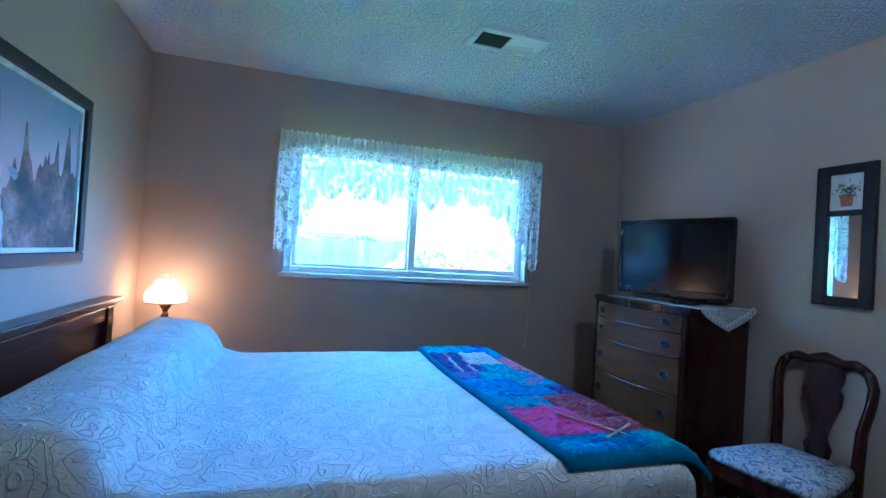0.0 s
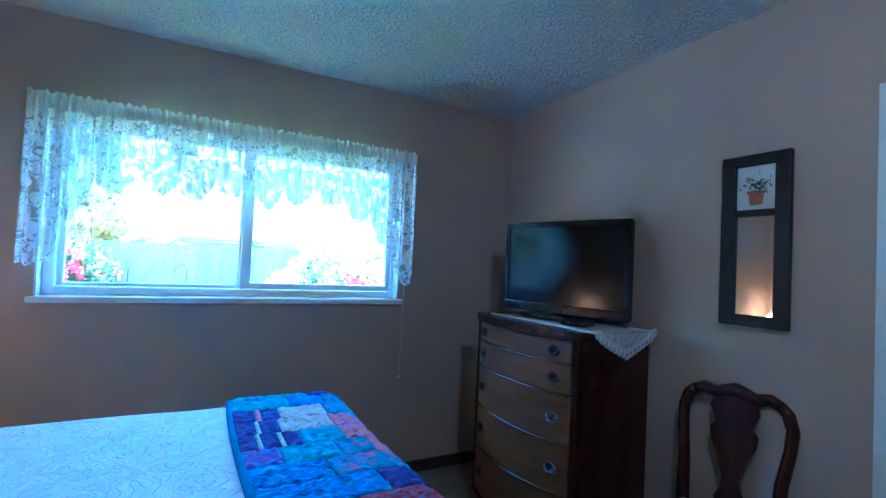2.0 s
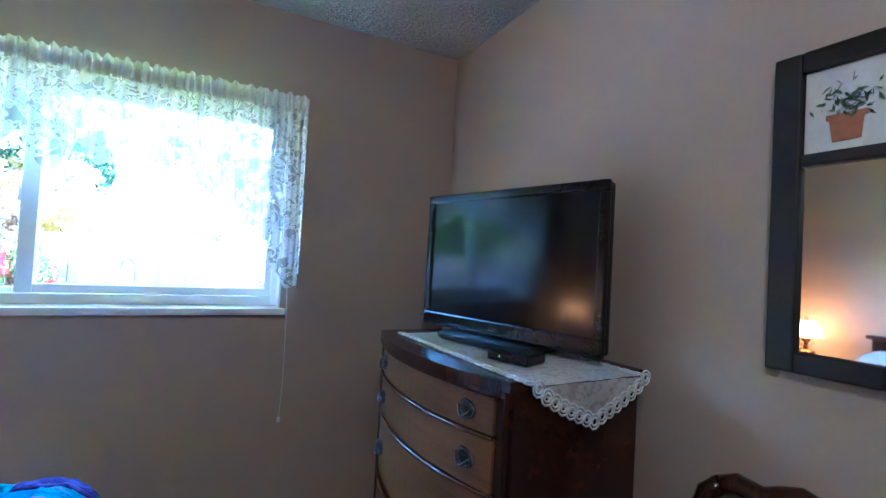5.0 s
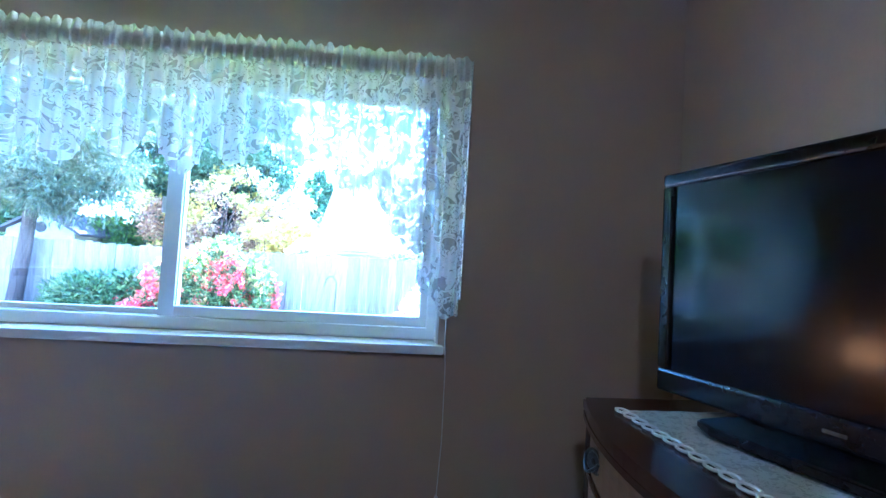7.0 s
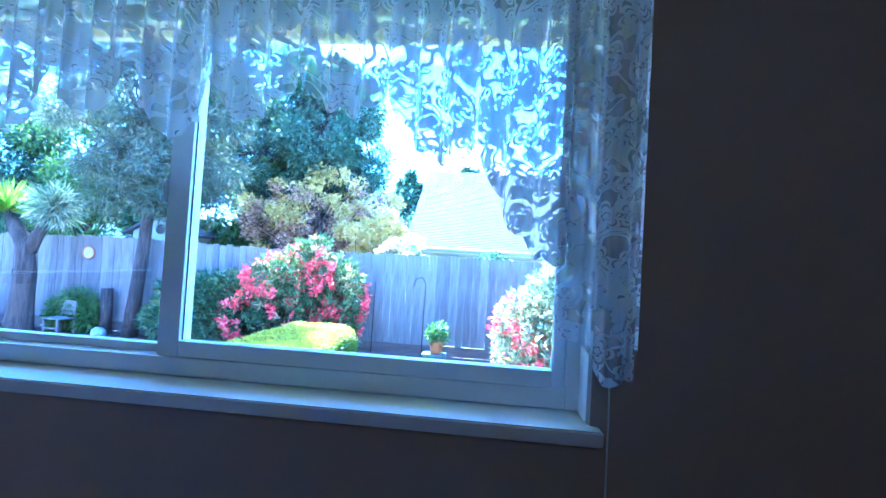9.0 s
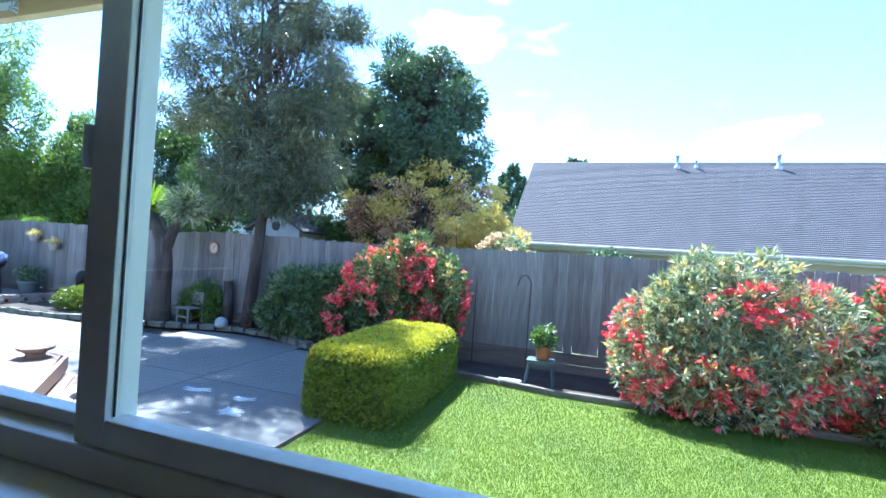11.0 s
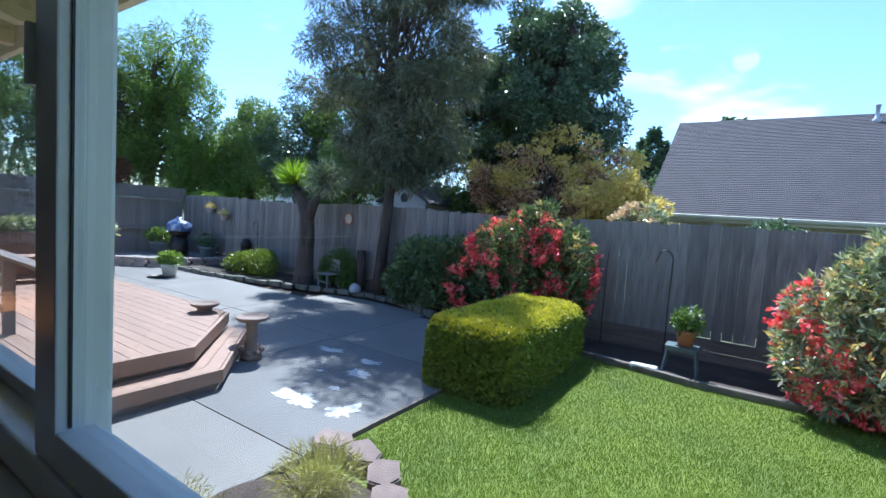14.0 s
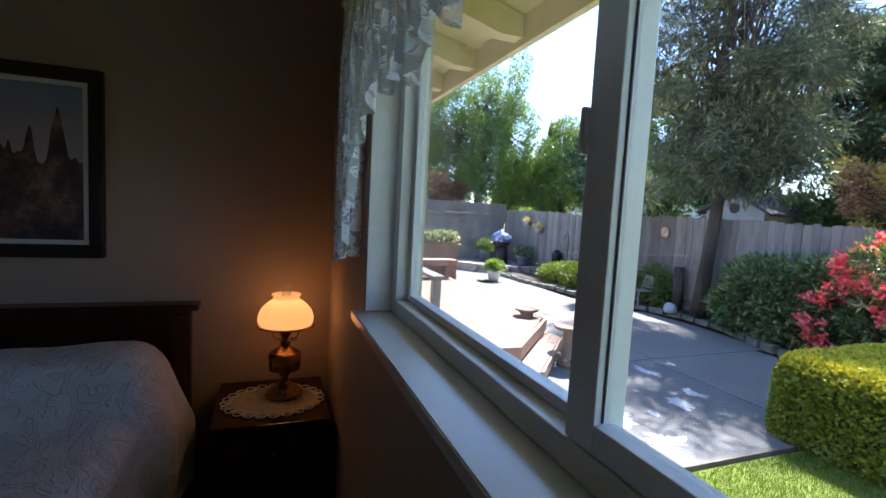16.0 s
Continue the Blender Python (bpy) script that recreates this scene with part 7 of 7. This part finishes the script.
def hook(place, h, label, turn=0, crook=True):
    t = thing("shepherd_hook", place, label, "plant hook", turn)
    pts = [(0, 0, 0), (0.0, 0, h * 0.5), (0.01, 0, h - 0.10)]
    if crook:
        pts += [(-0.01 - 0.09 * (1 - math.cos(a)), 0, h - 0.09 + 0.10 * math.sin(a)) for a in [k * math.pi / 8 for k in range(1, 9)]] + [(-0.205, 0, h - 0.15), (-0.235, 0, h - 0.17)]
    part("rod", tube(pts, 0.009, 6), M_IRON, t, smooth=True)
    return t


hook((0.42, 10.9, G - 0.02), 1.62, "black iron shepherd's hook standing in the bed")
hook((-0.55, 11.05, G - 0.02), 1.60, "thin black iron rod standing before the fence", crook=False)
hook((-9.75, 11.0, G + 0.09), 1.32, "black iron shepherd's hook by the far fence")
hook((-7.9, 11.05, G + 0.09), 1.20, "black iron shepherd's hook behind the palm")
ck = thing("wall_clock", (-6.62, 11.262, 1.18), "round garden clock in a rust-red rim hung on the fence", "clock")
ck.matrix_basis = pose(-6.62, 11.262, 1.18, 90, 0, 0)
crim = lathe([(0.10, 0.0), (0.135, 0.0), (0.14, 0.02), (0.125, 0.03), (0.11, 0.02)], 28)
bmesh.ops.delete(crim, geom=[f for f in crim.faces if len(f.verts) > 4], context="FACES")
part("rim", crim, M_TERRA, ck, smooth=True)
part("face", lathe([(0.001, 0.001), (0.112, 0.001), (0.112, 0.012), (0.001, 0.012)], 28), surface("cream_clock_face", (0.52, 0.44, 0.34), (0.62, 0.54, 0.44), 6, 50), ck, "cream clock face")
for k in range(12):
    a = k * math.pi / 6
    part("hour_mark", boxes((0.09 * math.cos(a) - 0.006, 0.09 * math.sin(a) - 0.006, 0.0125, 0.09 * math.cos(a) + 0.006, 0.09 * math.sin(a) + 0.006, 0.015)), M_IRON, ck)
part("pointer", tube([(-0.01, -0.02, 0.015), (0.04, 0.06, 0.015)], 0.005, 5), M_IRON, ck)
part("pointer", tube([(0.0, 0.0, 0.016), (-0.03, -0.05, 0.016)], 0.005, 5), M_IRON, ck)
for k, (x, z) in enumerate(((-12.3, 1.02), (-11.55, 0.84), (-10.45, 0.0))):
    t = thing("wall_pot", (x, 11.12, z), "small hanging wall pot with trailing dry plants" if k < 2 else "dark lantern hanging low on the fence", "wall pot")
    part("pot", lathe([(0.001, 0), (0.09, 0), (0.13, 0.16), (0.12, 0.16), (0.001, 0.14)] if k < 2 else [(0.001, 0), (0.13, 0), (0.15, 0.25), (0.08, 0.38), (0.001, 0.4)], 16), M_STONE if k < 2 else M_IRON, t, smooth=True)
    part("bracket", boxes((-0.02, 0.06, 0.08, 0.02, 0.14, 0.10)), M_IRON, t)
    if k < 2:
        p, d = blob_points([(0, 0, 0.2, 0.2, 0.1, 0.1)], 180, 130 + k, 0.9)
        leaves("plant", p, d, 0.07, 0.02, M_MAPLE, t, 131 + k)

# ---- neighbours' roofs ----
def neighbour_house():
    t = thing("neighbour_house", (5.0, 18.5, G - 0.12), "neighbour's cream house with a long grey shingle roof", "house")
    ox, oy, oz = 5.0, 18.5, G - 0.12
    eave_y, eave_z, ridge_y, ridge_z = 16.0, 1.83, 20.6, 4.98
    x0, x1 = -0.98, 16.0
    part("wall", boxes((x0 + 0.4 - ox, 16.5 - oy, 0, x1 - 0.4 - ox, 24.6 - oy, 1.9 - oz)), M_CREAM, t)
    n = 60
    bm = bmesh.new()
    dy, dz = (ridge_y - eave_y) / n, (ridge_z - eave_z) / n
    for k in range(n):
        ya, za = eave_y + k * dy, eave_z + k * dz
        vs = [(x0, ya, za + 0.018), (x1, ya, za + 0.018), (x1, ya + dy, za + dz + 0.004), (x0, ya + dy, za + dz + 0.004), (x0, ya, za + 0.0), (x1, ya, za + 0.0)]
        q = [bm.verts.new((x - ox, y - oy, z - oz)) for x, y, z in vs]
        bm.faces.new((q[0], q[1], q[2], q[3]))
        bm.faces.new((q[4], q[5], q[1], q[0]))
    ry = 2 * ridge_y - eave_y
    q = [bm.verts.new((x - ox, y - oy, z - oz)) for x, y, z in ((x0, ridge_y, ridge_z), (x1, ridge_y, ridge_z), (x1, ry, eave_z), (x0, ry, eave_z))]
    bm.faces.new(q)
    part("roof", bm, M_SHINGLE, t, "weathered grey shingle roof in even courses")
    part("fascia", boxes((x0 - ox, eave_y - 0.05 - oy, eave_z - 0.16 - oz, x1 - ox, eave_y - oy, eave_z + 0.0 - oz)), M_CREAM, t)
    part("gutter", tube([(x0 - ox, eave_y - 0.1 - oy, eave_z - 0.05 - oz), (x1 - ox, eave_y - 0.1 - oy, eave_z - 0.05 - oz)], 0.055, 8), M_CREAM, t)
    part("soffit", boxes((x0 - ox, eave_y - oy, eave_z - 0.14 - oz, x1 - ox, 16.5 - oy, eave_z - 0.11 - oz)), M_CREAM, t)
    part("gable", prism([(16.5 - oy, 1.9 - oz), (24.6 - oy, 1.9 - oz), (ridge_y - oy, ridge_z - 0.25 - oz)], "x", x0 + 0.35 - ox, x0 + 0.45 - ox), M_CREAM, t)
    for x, y, h, r in ((3.85, 20.2, 0.38, 0.05), (4.42, 20.2, 0.22, 0.035), (6.75, 20.2, 0.40, 0.055)):
        z = eave_z + (y - eave_y) * (ridge_z - eave_z) / (ridge_y - eave_y)
        vp = part("vent_pipe", lathe([(0.001, -0.1), (r * 2.2, -0.1), (r * 2.0, 0.04), (r, 0.08), (r, h), (r * 1.3, h), (r * 1.3, h + 0.05), (0.001, h + 0.06)], 14, (x - ox, y - oy, z - oz)), M_PIPE, t, "galvanised vent pipe", True)
    return t


neighbour_house()


def far_shed():
    t = thing("garden_shed", (-6.85, 13.6, G - 0.12), "small grey shed gable with a round dark window behind the fence", "shed")
    oz = G - 0.12
    part("gable_wall", prism([(-0.75, 0), (0.75, 0), (0.75, 1.75 - oz), (0.0, 2.17 - oz), (-0.75, 1.75 - oz)], "y", 0, 0.06), surface("grey_shed_paint", (0.26, 0.28, 0.30), (0.36, 0.38, 0.40), 3, 40), t)
    part("roof", prism([(-0.95, 1.66 - oz), (0.0, 2.20 - oz), (0.95, 1.66 - oz), (0.95, 1.72 - oz), (0.0, 2.27 - oz), (-0.95, 1.72 - oz)], "y", -0.12, 2.5), M_SHINGLE, t)
    part("side_wall", boxes((-0.74, 0.06, 0, -0.70, 2.4, 1.7 - oz), (0.70, 0.06, 0, 0.74, 2.4, 1.7 - oz)), M_CREAM, t)
    bm = lathe([(0.001, -0.01), (0.13, -0.01), (0.13, 0.0), (0.001, 0.0)], 24)
    bmesh.ops.transform(bm, matrix=Matrix.Translation((0, -0.012, 1.83 - oz)) @ Euler((math.pi / 2, 0, 0)).to_matrix().to_4x4(), verts=bm.verts)
    part("round_window", bm, M_IRON, t, "round dark gable window")


far_shed()


def far_house(place, w, label):
    t = thing("far_house", place, label, "house")
    part("wall", boxes((-w / 2, 0, 0, w / 2, 6, 3.2)), surface("pale_wall", (0.5, 0.5, 0.5), (0.6, 0.6, 0.6), 2, 30), t)
    part("roof", prism([(-w / 2 - 0.4, 3.1), (0, 4.7), (w / 2 + 0.4, 3.1), (w / 2 + 0.4, 3.25), (0, 4.9), (-w / 2 - 0.4, 3.25)], "y", -0.4, 6.4), M_SHINGLE, t)
    part("chimney", boxes((-0.3, 2, 4.2, 0.3, 2.6, 6.0)), M_TERRA, t)
    return t


far_house((-24, 24, G - 0.12), 8, "pale house far behind the garden trees")


def conifer(place, h, seed):
    t = thing("conifer", place, "distant dark green conifer on the skyline", "tree")
    part("trunk", tube([(0, 0, 0), (0, 0, h)], [h * 0.02, 0.02], 6), M_BARK, t)
    rng = np.random.default_rng(seed)
    n = 1500
    v = rng.random(n) ** 0.8
    r = (1 - v) * h * 0.17 * (0.7 + 0.5 * rng.random(n)) + 0.1
    a = rng.random(n) * 2 * np.pi
    p = np.stack([r * np.cos(a), r * np.sin(a), h * (0.12 + 0.86 * v)], 1)
    d = np.stack([np.cos(a), np.sin(a), np.full(n, -0.2)], 1)
    leaves("crown", p, d, h * 0.055, h * 0.025, M_DARKLEAF, t, seed, spread=0.5)


rng = random.Random(14)
for k in range(40):
    a = radians(-80 + k * 3.3 + rng.uniform(-1, 1))
    dist = rng.uniform(90, 130)
    conifer((1.4 + dist * math.sin(a), 3 + dist * math.cos(a), G - 0.12), rng.uniform(8.5, 14.5), 300 + k)
for k, (x, y, h) in enumerate(((-11.4, 75, 16.6), (-10.2, 76, 14.8), (-13.2, 77, 15.6), (-2.7, 75, 17.5), (-1.2, 76, 17.3), (-109, 75, 27.6), (-105, 77, 25.6), (-99, 75, 24.0), (-114, 78, 27.0))):
    conifer((x, y, G - 0.12), h, 360 + k)
